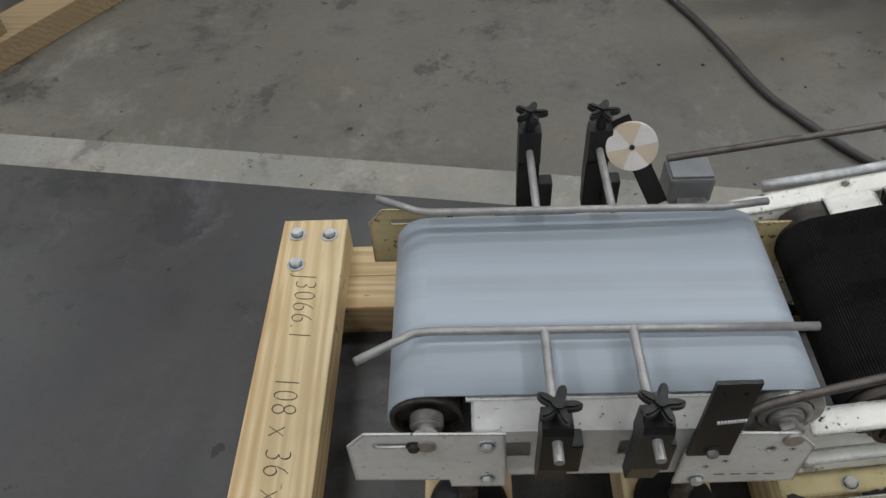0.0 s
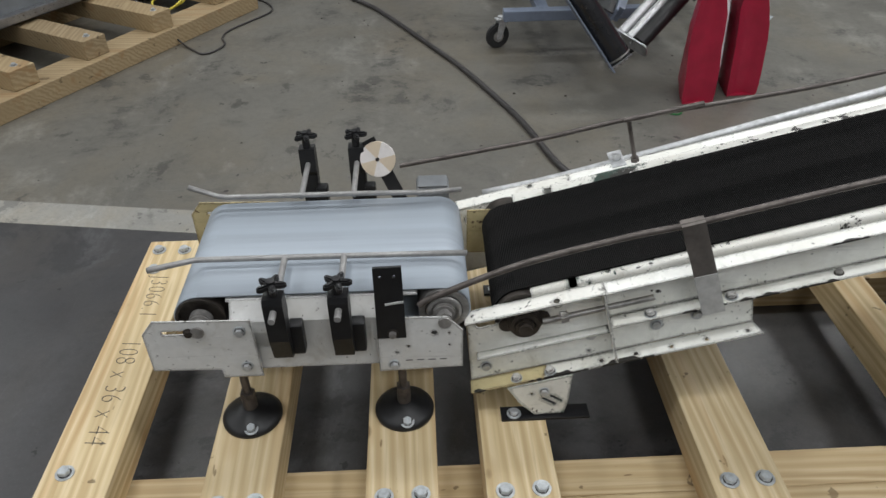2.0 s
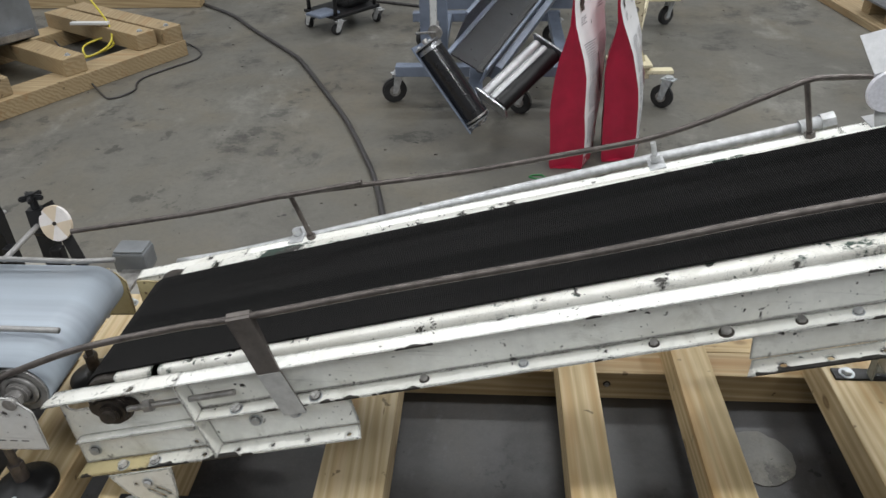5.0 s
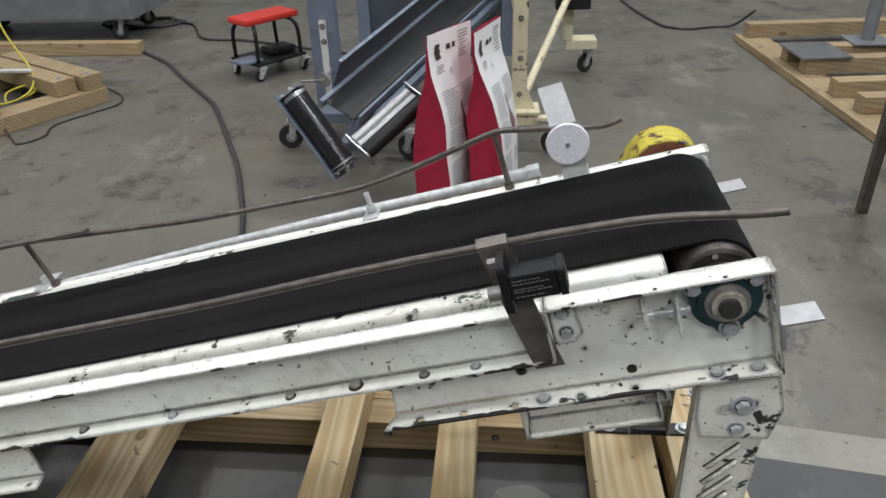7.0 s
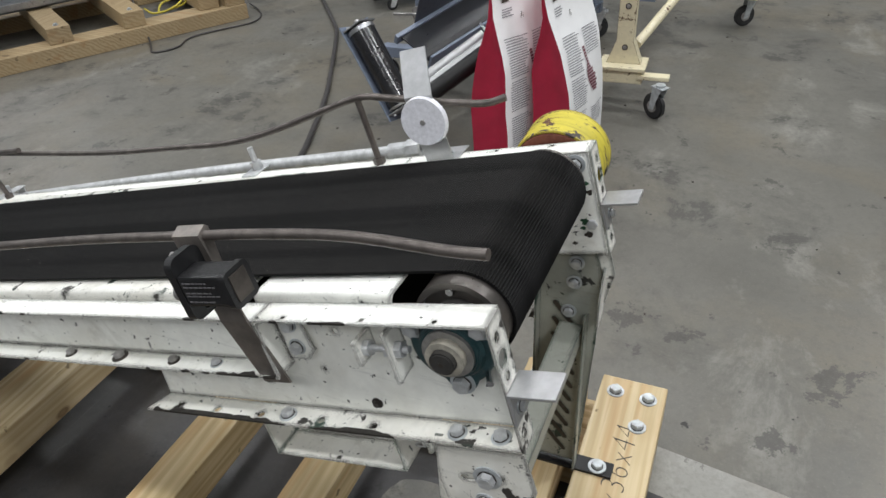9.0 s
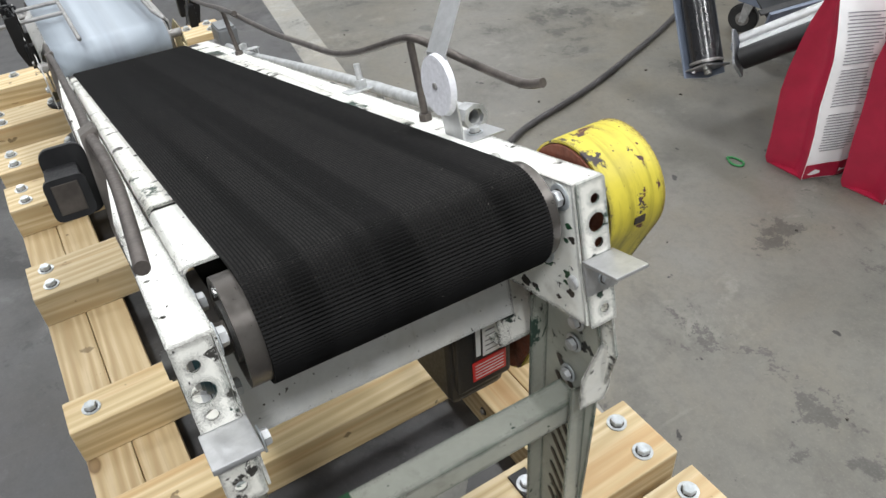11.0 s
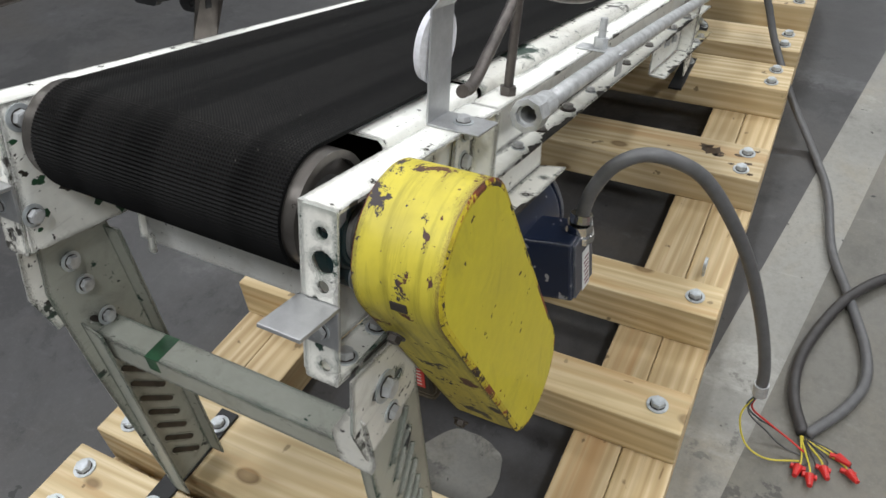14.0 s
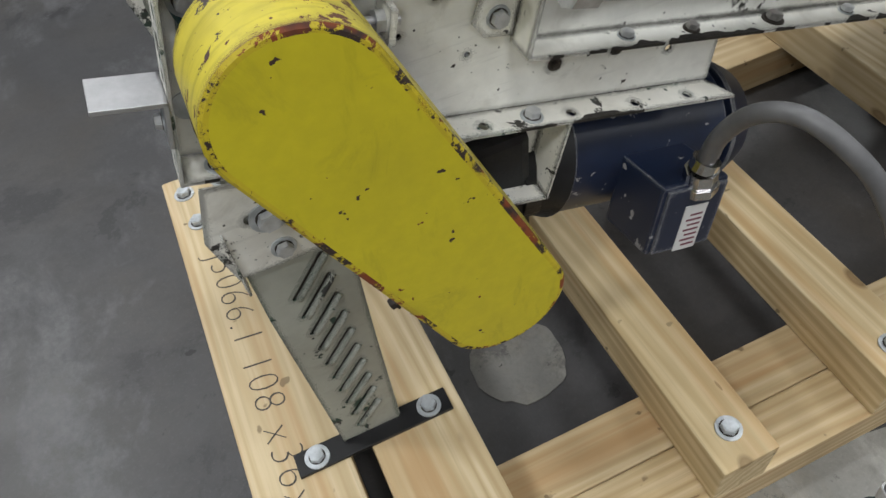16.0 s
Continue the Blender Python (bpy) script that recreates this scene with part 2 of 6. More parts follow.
def belt_material(name, base, streak, rough, across, ribs):
    """A belt in metres along (U) and across (V): wear, or the grey belt's painted rail shadows, runs along, seams and
    weave lie across.
    """
    m, nt, b = tree(name)
    v = coords(nt, (1, 1, 1), "UV")
    along = noise_tex(nt, coords(nt, (0.35, across, 1), "UV"), 1.0, 4, 0.6)
    spots = noise_tex(nt, coords(nt, (1, 1, 1), "UV"), 26.0, 5, 0.7)
    c = ramp(nt, along, [(0.36, base), (0.66, streak)])
    if ribs:
        bands = noise_tex(nt, coords(nt, (0.12, 16.0, 1), "UV"), 1.0, 2)
        c = mix(nt, step(nt, bands, 0.52, 0.64), c, tuple(x * 0.45 for x in base))
        dash = node(nt, "ShaderNodeTexBrick", Scale=1.0, Mortar_Size=0.0009, Brick_Width=0.0037, Row_Height=0.0036)
        dash.offset = 0.0
        dash.inputs["Color1"].default_value = (1, 1, 1, 1)
        dash.inputs["Color2"].default_value = (0.62, 0.62, 0.62, 1)
        dash.inputs["Mortar"].default_value = (0.0, 0.0, 0.0, 1)
        rot = nt.nodes.new("ShaderNodeMapping")
        rot.inputs["Rotation"].default_value = (0, 0, radians(90))
        nt.links.new(v, rot.inputs["Vector"])
        nt.links.new(rot.outputs[0], dash.inputs["Vector"])
        dust = noise_tex(nt, coords(nt, (210, 150, 1), "UV"), 1.0, 4, 0.7)
        area = noise_tex(nt, v, 5.0, 6, 0.7)
        worn = mix(nt, 1.0, step(nt, dust, 0.58, 0.72), step(nt, area, 0.42, 0.62), "MULTIPLY")
        # lit crests and shaded grooves of the weave are painted into the colour
        crest = mix(nt, 1.0, dash.outputs["Color"], ramp(nt, area, [(0.35, (0.6, 0.6, 0.6)), (0.7, (1, 1, 1))]), "MULTIPLY")
        c = mix(nt, ramp(nt, crest, [(0.2, (0, 0, 0)), (0.9, (0.85, 0.85, 0.85))]), c, (0.027, 0.0250, 0.0232))
        c = mix(nt, ramp(nt, bands, [(0.52, (0, 0, 0)), (0.60, (0.75, 0.75, 0.75))]), c, tuple(x * 0.4 for x in base))
        c = mix(nt, mix(nt, 1.0, worn, dash.outputs["Color"], "MULTIPLY"), c, (0.070, 0.065, 0.058))
        c = mix(nt, step(nt, spots, 0.735, 0.75), c, (0.22, 0.21, 0.19))
        fleck = noise_tex(nt, v, 150.0, 2, 0.5)
        c = mix(nt, mix(nt, 1.0, step(nt, fleck, 0.74, 0.76), step(nt, area, 0.5, 0.62), "MULTIPLY"), c, (0.20, 0.19, 0.17))
        bump(nt, b, dash.outputs["Color"], 0.8, 0.0014)
    else:
        c = mix(nt, step(nt, noise_tex(nt, v, 5.0, 5), 0.5, 0.9), c, tuple(x * 0.88 for x in base))
        c = mix(nt, step(nt, spots, 0.70, 0.74), c, tuple(x * 0.86 for x in base))
        bump(nt, b, noise_tex(nt, v, 900.0, 2), 0.12, 0.0005)
    nt.links.new(c, b.inputs["Base Color"])
    b.inputs["Roughness"].default_value = rough
    b.inputs["Specular IOR Level"].default_value = 0.10 if ribs else 0.4
    return m


FLOOR_LIGHT = concrete("concrete_worn", (0.129, 0.123, 0.107), (0.055, 0.052, 0.046), (0.212, 0.205, 0.182), 0.59, 0.42, 1.0, 0.71, 0.600)
FLOOR_DARK = concrete("concrete_sealed_dark", (0.043, 0.042, 0.044), (0.020, 0.0195, 0.021), (0.095, 0.095, 0.10), 0.57, 0.42, 1.0, 0.72, 0.61)
FLOOR_DARK.node_tree.nodes["Principled BSDF"].inputs["Specular IOR Level"].default_value = 0.6
FLOOR_BAND = concrete("concrete_strip", (0.255, 0.25, 0.23), (0.15, 0.146, 0.134), (0.36, 0.355, 0.33), 0.60, 0.55, 1.6, 0.70, 0.62)
PATCH = concrete("mortar_patch", (0.17, 0.168, 0.155), (0.09, 0.088, 0.082), (0.25, 0.245, 0.23), 0.56, 0.7, 3.0, 0.70, 0.60)
PINE_Y = timber("pine_cross", (0.72, 0.60, 0.395), (0.61, 0.48, 0.275), (0.37, 0.235, 0.105), 1)
PINE_X = timber("pine_long", (0.68, 0.55, 0.35), (0.56, 0.425, 0.235), (0.34, 0.205, 0.09), 0)
OLD_PINE = timber("pine_grey", (0.42, 0.33, 0.20), (0.35, 0.26, 0.145), (0.21, 0.14, 0.07), 1)
OLD_PINE_X = timber("pine_grey_long", (0.42, 0.33, 0.20), (0.35, 0.26, 0.145), (0.21, 0.14, 0.07), 0)
CREAM = chipped("cream_paint", (0.87, 0.87, 0.825), (0.030, 0.028, 0.025), 0.665, 24.0, grime=(0.42, 0.38, 0.29), edge=0.45)
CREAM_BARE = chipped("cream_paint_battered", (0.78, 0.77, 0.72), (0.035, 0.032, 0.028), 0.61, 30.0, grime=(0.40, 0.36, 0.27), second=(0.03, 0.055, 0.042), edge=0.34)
CREAM_DIRTY = chipped("cream_paint_stained", (0.56, 0.48, 0.27), (0.10, 0.06, 0.03), 0.60, 22.0, grime=(0.30, 0.20, 0.07), grime_amount=0.75)
# chipped, grimy cream over green; base darkened for shade in legs and underframe
CREAM_GREEN_SHADED = chipped("cream_over_green_shaded", (0.36, 0.37, 0.325), (0.022, 0.05, 0.036), 0.61, 15.0, grime=(0.16, 0.155, 0.125), grime_amount=0.65, second=(0.03, 0.03, 0.028), edge=0.42)
WHITE_GREY = chipped("grey_white_paint", (0.68, 0.68, 0.67), (0.07, 0.06, 0.05), 0.70, 28.0, edge=0.85)
STAND_CREAM = chipped("stand_paint", (0.66, 0.60, 0.42), (0.10, 0.055, 0.03), 0.63, 20.0)
YELLOW = chipped("yellow_paint", (0.60, 0.515, 0.018), (0.045, 0.026, 0.02), 0.69, 15.0, 0.40, (0.30, 0.25, 0.02), 0.5, (0.16, 0.04, 0.014), edge=0.85, streaks=0.7, run=(40, 8, 10))
YELLOW_WORN = chipped("yellow_paint_worn", (0.58, 0.49, 0.05), (0.050, 0.040, 0.042), 0.562, 25.0, 0.5, (0.15, 0.115, 0.04), 0.80, (0.10, 0.036, 0.022), edge=0.75, streaks=0.62, run=(9, 95, 9), runs=0.47)
YELLOW_EDGE = chipped("yellow_paint_edge", (0.58, 0.46, 0.02), (0.035, 0.02, 0.016), 0.50, 30.0, 0.5, (0.25, 0.17, 0.03), 0.8, (0.22, 0.05, 0.014), edge=0.6)
MOTOR_BLUE = chipped("motor_paint", (0.011, 0.018, 0.042), (0.28, 0.28, 0.29), 0.63, 12.0, 0.38, (0.02, 0.02, 0.03), 0.5, edge=0.8)
BEARING_GREEN = chipped("bearing_paint", (0.014, 0.048, 0.054), (0.10, 0.10, 0.095), 0.64, 40.0, 0.36, (0.02, 0.025, 0.025), 0.5, edge=0.8)
GALV = plain("galvanised_steel", (0.52, 0.53, 0.54), 0.42, 0.45, 0.25, 60)
PALE_STEEL = plain("painted_strap_grey", (0.48, 0.48, 0.47), 0.45, 0.1, 0.2, 40)
ZINC = plain("zinc_bolt", (0.48, 0.51, 0.53), 0.38, 0.45, 0.25, 60)
ALU = plain("brushed_aluminium", (0.46, 0.465, 0.475), 0.42, 0.7, 0.12, 50)
OLD_GREEN = plain("old_green_paint", (0.02, 0.075, 0.035), 0.45, 0, 0.35, 40)
BARE_DARK = plain("bare_dark_steel", (0.028, 0.025, 0.022), 0.6, 0.2, 0.4, 60)
GREEN_SCRAP = plain("green_plastic", (0.015, 0.15, 0.04), 0.4, 0, 0.1)
OIL = plain("oil_on_wood", (0.06, 0.035, 0.016), 0.5, 0, 0.4, 60, relief=0)
PRINT_PALE = plain("pale_grey_print", (0.25, 0.25, 0.27), 0.5, 0, 0.15, relief=0)
DARK_PULLEY = plain("pulley_hub_grime", (0.05, 0.048, 0.046), 0.5, 0.4, 0.4, 30)
WORN_RING = plain("worn_collar_steel", (0.52, 0.49, 0.42), 0.4, 0.55, 0.4, 60)
STEEL = plain("worn_steel", (0.30, 0.29, 0.28), 0.40, 0.5, 0.35, 45)
BRIGHT = plain("polished_steel", (0.60, 0.60, 0.60), 0.2, 1.0, 0.1, 40)
DARK_STEEL = plain("dark_steel_rod", (0.115, 0.10, 0.092), 0.42, 0.55, 0.35, 40)
BROWN_STEEL = plain("bare_strap_steel", (0.20, 0.18, 0.165), 0.40, 0.7, 0.25, 30)
GREY_ROD = plain("grey_painted_rod", (0.30, 0.295, 0.29), 0.42, 0.35, 0.2, 50)
# real grease, and also the dark tone for painted shade in slots and under bolts
GREASE_AND_SHADE = plain("greasy_steel_and_shade", (0.05, 0.042, 0.036), 0.5, 0.4, 0.5, 30)
RUST = plain("rusty_plate", (0.12, 0.034, 0.017), 0.8, 0, 0.5, 30)
BLACK = plain("black_plastic", (0.011, 0.011, 0.012), 0.42, 0, 0.25, 40, spec=0.35)
GLOSS_BLACK = plain("gloss_black_roller", (0.014, 0.014, 0.016), 0.20, 0, 0.2, 20)
RUBBER = plain("black_rubber", (0.020, 0.020, 0.021), 0.62, 0, 0.3, 30)
CORD = plain("cord_sheath", (0.085, 0.083, 0.082), 0.5, 0, 0.2, 40)
CORD_DARK = plain("dark_cord_sheath", (0.040, 0.037, 0.037), 0.45, 0, 0.25, 40)
FLEX = plain("flex_conduit", (0.105, 0.105, 0.108), 0.42, 0, 0.15, 40)
YELLOW_CORD = plain("yellow_cord", (0.55, 0.46, 0.05), 0.5, 0, 0.1)
RED = plain("red_vinyl", (0.55, 0.035, 0.025), 0.4, 0, 0.1)
RED_CAP = plain("red_plastic", (0.50, 0.02, 0.018), 0.35, 0, 0.1)
CRIMSON = plain("crimson_film", (0.36, 0.014, 0.045), 0.38, 0, 0.12, 14)
WHITE_FILM = plain("white_film", (0.86, 0.86, 0.87), 0.34, 0, 0.04, 14)
INK = plain("marker_ink", (0.050, 0.042, 0.034), 0.6, 0, 0.45, 30, relief=0)
PRINT = plain("grey_print", (0.13, 0.125, 0.13), 0.5, 0, 0.2, relief=0)
PRINT_RED = plain("red_print", (0.17, 0.05, 0.07), 0.5, 0, 0.2, relief=0)
LABEL = plain("paper_label", (0.62, 0.62, 0.61), 0.5, 0, 0.06, relief=0)
BLUE_GREY = plain("blue_grey_paint", (0.15, 0.178, 0.235), 0.42, 0, 0.18, 12)
DARK_PANEL = plain("dark_guide_plate", (0.017, 0.018, 0.021), 0.34, 0.0, 0.3, 6, 0.05, spec=0.3)
SLATE = plain("slate_blue_sheet", (0.062, 0.070, 0.088), 0.45, 0, 0.2, 8)
GREY_PANEL = plain("grey_machine_paint", (0.16, 0.17, 0.18), 0.45, 0, 0.2, 8)
STAINLESS = plain("stainless_sheet", (0.34, 0.345, 0.36), 0.32, 0.85, 0.2, 20)
PULLEY = plain("pulley_steel", (0.11, 0.10, 0.092), 0.34, 0.7, 0.2, 30)
BEIGE_REFLECTOR = plain("aged_reflector", (0.66, 0.55, 0.42), 0.35, 0, 0.08, 30)
PALE_REFLECTOR = plain("pale_reflector", (0.76, 0.72, 0.70), 0.3, 0, 0.06, 30)
CLEAR_REFLECTOR = plain("prismatic_reflector", (0.72, 0.72, 0.77), 0.22, 0.0, 0.12, 160, 0.5)
WALL_PAINT = plain("wall_paint", (0.30, 0.31, 0.31), 0.7, 0, 0.08, 3)
# second colour paints the guide rails' soft shadows as streaks along the belt
GREY_BELT = belt_material("grey_belt", (0.375, 0.425, 0.480), (0.30, 0.335, 0.380), 0.42, 17.0, False)
BLACK_BELT = belt_material("black_belt", (0.0062, 0.0060, 0.0061), (0.0040, 0.0040, 0.0042), 0.60, 9.0, True)


# ---- mesh helpers ----
def thing(name, at, label, category, group="", kind=""):
    o = new(name)
    o.location = at
    o.empty_display_size = 0.1
    bpy.context.view_layer.update()
    return tagged(o, label, category, group, kind)


def link_mesh(name, me, centre, parent):
    o = new(name, me)
    if parent is not None:
        o.parent = parent
        o.matrix_parent_inverse = Matrix.Translation(-world_at(parent))
    o.location = centre
    return o


def world_at(o):
    p = Vector(o.location)
    if o.parent is not None:
        p = p + o.matrix_parent_inverse.translation + world_at(o.parent)
    return p


def part(name, bm, material, parent=None, label="", smooth=None):
    """Links a bmesh, given in world metres, as one mesh object under a thing or a part."""
    if smooth is not None:
        for f in bm.faces:
            f.smooth = True
        for e in bm.edges:
            if len(e.link_faces) == 2 and e.calc_face_angle(0) > radians(smooth):
                e.smooth = False
    pts = [v.co for v in bm.verts]
    lo = Vector([min(p[i] for p in pts) for i in range(3)])
    hi = Vector([max(p[i] for p in pts) for i in range(3)])
    centre = (lo + hi) / 2
    for v in bm.verts:
        v.co -= centre
    me = bpy.data.meshes.new(name)
    bm.to_mesh(me)
    bm.free()
    for mt in material if isinstance(material, (list, tuple)) else [material]:
        me.materials.append(mt)
    o = link_mesh(name, me, centre, parent)
    if label:
        o["label"] = label
    return o


def single(name, bm, material, label, category, group="", kind="", smooth=None):
    return tagged(part(name, bm, material, None, "", smooth), label, category, group, kind)


def newbm():
    return bmesh.new()


def box(bm, lo, hi, bevel=0.0, m=None):
    """An axis-aligned block from corner to corner, with its edges eased, moved by m."""
    c = [(a + b) / 2 for a, b in zip(lo, hi)]
    s = [abs(b - a) for a, b in zip(lo, hi)]
    r = bmesh.ops.create_cube(bm, size=1, matrix=Matrix.Translation(c) @ Matrix.Diagonal((*s, 1)))
    vs = r["verts"]
    if bevel:
        es = list({e for v in vs for e in v.link_edges})
        out = bmesh.ops.bevel(bm, geom=es, offset=min(bevel, min(s) * 0.45), segments=2, affect="EDGES", profile=0.6)
        vs = list({v for f in out["faces"] for v in f.verts} | {v for v in vs if v.is_valid})
    if m is not None:
        bmesh.ops.transform(bm, matrix=m, verts=[v for v in vs if v.is_valid])
    return bm


def frame_to(p0, p1):
    d = Vector(p1) - Vector(p0)
    return Matrix.Translation((Vector(p0) + Vector(p1)) / 2) @ d.to_track_quat("Z", "Y").to_matrix().to_4x4(), d.length


def cyl(bm, p0, p1, r, seg=24, r2=None, bevel=0.0):
    m, n = frame_to(p0, p1)
    out = bmesh.ops.create_cone(bm, cap_ends=True, segments=seg, radius1=r, radius2=r if r2 is None else r2, depth=n, matrix=m)
    if bevel:
        caps = [f for f in {f for v in out["verts"] for f in v.link_faces} if len(f.verts) == seg]
        bmesh.ops.bevel(bm, geom=list({e for f in caps for e in f.edges}), offset=bevel, segments=2, affect="EDGES")
    return bm


def ring(bm, p0, p1, ro, ri, seg=28):
    """A hollow cylinder."""
    m, n = frame_to(p0, p1)
    rows = []
    for r, z in ((ro, -n / 2), (ro, n / 2), (ri, n / 2), (ri, -n / 2)):
        rows.append([bm.verts.new(m @ Vector((r * math.cos(2 * math.pi * k / seg), r * math.sin(2 * math.pi * k / seg), z))) for k in range(seg)])
    for a in range(4):
        b = (a + 1) % 4
        for k in range(seg):
            j = (k + 1) % seg
            bm.faces.new((rows[a][k], rows[a][j], rows[b][j], rows[b][k]))
    return bm


def smooth_path(pts, n=8):
    """Points along a Catmull-Rom curve through pts."""
    p = [Vector(q) for q in pts]
    p = [p[0] * 2 - p[1]] + p + [p[-1] * 2 - p[-2]]
    out = []
    for i in range(1, len(p) - 2):
        for k in range(n):
            t = k / n
            a, b, c, d = p[i - 1 : i + 3]
            out.append(0.5 * ((2 * b) + (c - a) * t + (2 * a - 5 * b + 4 * c - d) * t * t + (3 * b - a - 3 * c + d) * t**3))
    return out + [p[-2]]


def tube(bm, pts, r, seg=12, n=0):
    """A round rod or cord along pts; n: points per span of a smooth curve."""
    p = smooth_path(pts, n) if n else [Vector(q) for q in pts]
    rows, side = [], None
    for i, q in enumerate(p):
        d = (p[min(i + 1, len(p) - 1)] - p[max(i - 1, 0)]).normalized()
        if side is None:
            side = d.orthogonal().normalized()
        side = (side - d * side.dot(d)).normalized()
        up = d.cross(side)
        rows.append([bm.verts.new(q + r * (math.cos(2 * math.pi * k / seg) * side + math.sin(2 * math.pi * k / seg) * up)) for k in range(seg)])
    for a, b in zip(rows, rows[1:]):
        for k in range(seg):
            j = (k + 1) % seg
            bm.faces.new((a[k], a[j], b[j], b[k]))
    bm.faces.new(rows[0][::-1])
    bm.faces.new(rows[-1])
    return bm


def prism(bm, outline, a, b, axis="y", m=None):
    """Extrudes a closed outline (pairs) from a to b along an axis; pairs are (x, z) for y, (y, z) for x, (x, y) for z."""
    def at(p, q):
        return {"y": (p[0], q, p[1]), "x": (q, p[0], p[1]), "z": (p[0], p[1], q)}[axis]
    r0 = [bm.verts.new(at(p, a)) for p in outline]
    r1 = [bm.verts.new(at(p, b)) for p in outline]
    n = len(outline)
    fs = [bm.faces.new(r0), bm.faces.new(r1[::-1])]
    for i in range(n):
        fs.append(bm.faces.new((r0[i], r1[i], r1[(i + 1) % n], r0[(i + 1) % n])))
    if m is not None:
        bmesh.ops.transform(bm, matrix=m, verts=r0 + r1)
    bmesh.ops.recalc_face_normals(bm, faces=fs)
    return bm


def circle(cx, cy, r, n=14):
    return [(cx + r * math.cos(2 * math.pi * k / n), cy + r * math.sin(2 * math.pi * k / n)) for k in range(n)]


def slot(cx, cy, length, r, turn=0.0, n=6):
    pts = []
    for s, a0 in ((1, -90), (-1, 90)):
        for k in range(n + 1):
            a = radians(a0 + 180 * k / n)
            pts.append((s * length / 2 + r * math.cos(a), r * math.sin(a)))
    c, d = math.cos(radians(turn)), math.sin(radians(turn))
    return [(cx + x * c - y * d, cy + x * d + y * c) for x, y in pts]


def plate(bm, outline, holes, a, b, axis="y", m=None):
    """A flat sheet with holes cut through it, from a to b along an axis."""
    def at(p, q):
        return {"y": (p[0], q, p[1]), "x": (q, p[0], p[1]), "z": (p[0], p[1], q)}[axis]
    tmp = bmesh.new()
    for loop in [outline] + list(holes):
        vs = [tmp.verts.new(at(p, a)) for p in loop]
        for i in range(len(vs)):
            tmp.edges.new((vs[i], vs[(i + 1) % len(vs)]))
    bmesh.ops.triangle_fill(tmp, use_beauty=True, edges=tmp.edges[:])
    out = bmesh.ops.extrude_face_region(tmp, geom=tmp.faces[:])
    d = Vector(at((0, 0), b)) - Vector(at((0, 0), a))
    bmesh.ops.translate(tmp, vec=d, verts=[v for v in out["geom"] if isinstance(v, bmesh.types.BMVert)])
    bmesh.ops.recalc_face_normals(tmp, faces=tmp.faces[:])
    if m is not None:
        bmesh.ops.transform(tmp, matrix=m, verts=tmp.verts[:])
    me = bpy.data.meshes.new("tmp")
    tmp.to_mesh(me)
    tmp.free()
    bm.from_mesh(me)
    bpy.data.meshes.remove(me)
    return bm


def rounded(x0, z0, x1, z1, r, n=4):
    pts = []
    for cx, cz, a0 in ((x1 - r, z1 - r, 0), (x0 + r, z1 - r, 90), (x0 + r, z0 + r, 180), (x1 - r, z0 + r, 270)):
        for k in range(n + 1):
            a = radians(a0 + 90 * k / n)
            pts.append((cx + r * math.cos(a), cz + r * math.sin(a)))
    return pts


BOLT_MESH = {}


def bolt_mesh(size, washer, material):
    """A hex head on a washer, standing along +z from its seat."""
    key = (size, washer, material.name)
    if key not in BOLT_MESH:
        bm = newbm()
        t = size * 0.16
        cyl(bm, (0, 0, 0), (0, 0, t), size * washer, 20)
        for f in bm.faces:
            f.material_index = 0 if material is ZINC else 1
        # thin dark ring paints the shadow line between washer and head
        cyl(bm, (0, 0, t), (0, 0, t + size * 0.07), size * 0.87, 16)
        for f in bm.faces:
            if f.calc_center_median().z > t + 0.001 * size:
                f.material_index = 2
        cyl(bm, (0, 0, t + size * 0.07), (0, 0, t + size * 0.64), size * 0.82, 6, size * 0.78)
        cyl(bm, (0, 0, t + size * 0.64), (0, 0, t + size * 0.70), size * 0.60, 16)
        for f in bm.faces:
            if f.calc_center_median().z > t + size * 0.075:
                f.material_index = 0
        me = bpy.data.meshes.new("bolt")
        bm.to_mesh(me)
        bm.free()
        me.materials.append(material)
        me.materials.append(ZINC if material in (GALV, ZINC, WHITE_GREY) else GREASE_AND_SHADE)
        me.materials.append(GREASE_AND_SHADE)
        BOLT_MESH[key] = me
    return BOLT_MESH[key]


def bolt(parent, at, out, size=0.014, washer=1.15, material=None):
    """A bolt head at a place, pointing outwards."""
    o = new("bolt", bolt_mesh(size, washer, material or ZINC))
    o.parent = parent
    o.matrix_parent_inverse = Matrix.Translation(-world_at(parent))
    o.matrix_basis = Matrix.Translation(at) @ Vector(out).to_track_quat("Z", "Y").to_matrix().to_4x4() @ pose(0, 0, 0, 0, 0, random.uniform(0, 60))
    return o


def lettering(name, text, size, m, material, parent, label="", thin=-0.0021):
    """Flat letters of the built-in font, 0.6 mm thick."""
    cu = bpy.data.curves.new(name, "FONT")
    cu.body, cu.size, cu.extrude, cu.resolution_u = text, size, 0.0003, 3
    cu.space_character = 1.06
    cu.offset, cu.shear = thin, 0.12
    tmp = new(name, cu)
    me = bpy.data.meshes.new_from_object(tmp.evaluated_get(bpy.context.evaluated_depsgraph_get()))
    bpy.data.objects.remove(tmp)
    bm = newbm()
    bm.from_mesh(me)
    bmesh.ops.transform(bm, matrix=m, verts=bm.verts[:])
    return tagged(part(name, bm, material, parent, label), kind="stuff")


# ---- the hall ----
def strip_edge(x):
    """The y of the pale strip's near edge at x."""
    return 0.752 - 0.158 * x


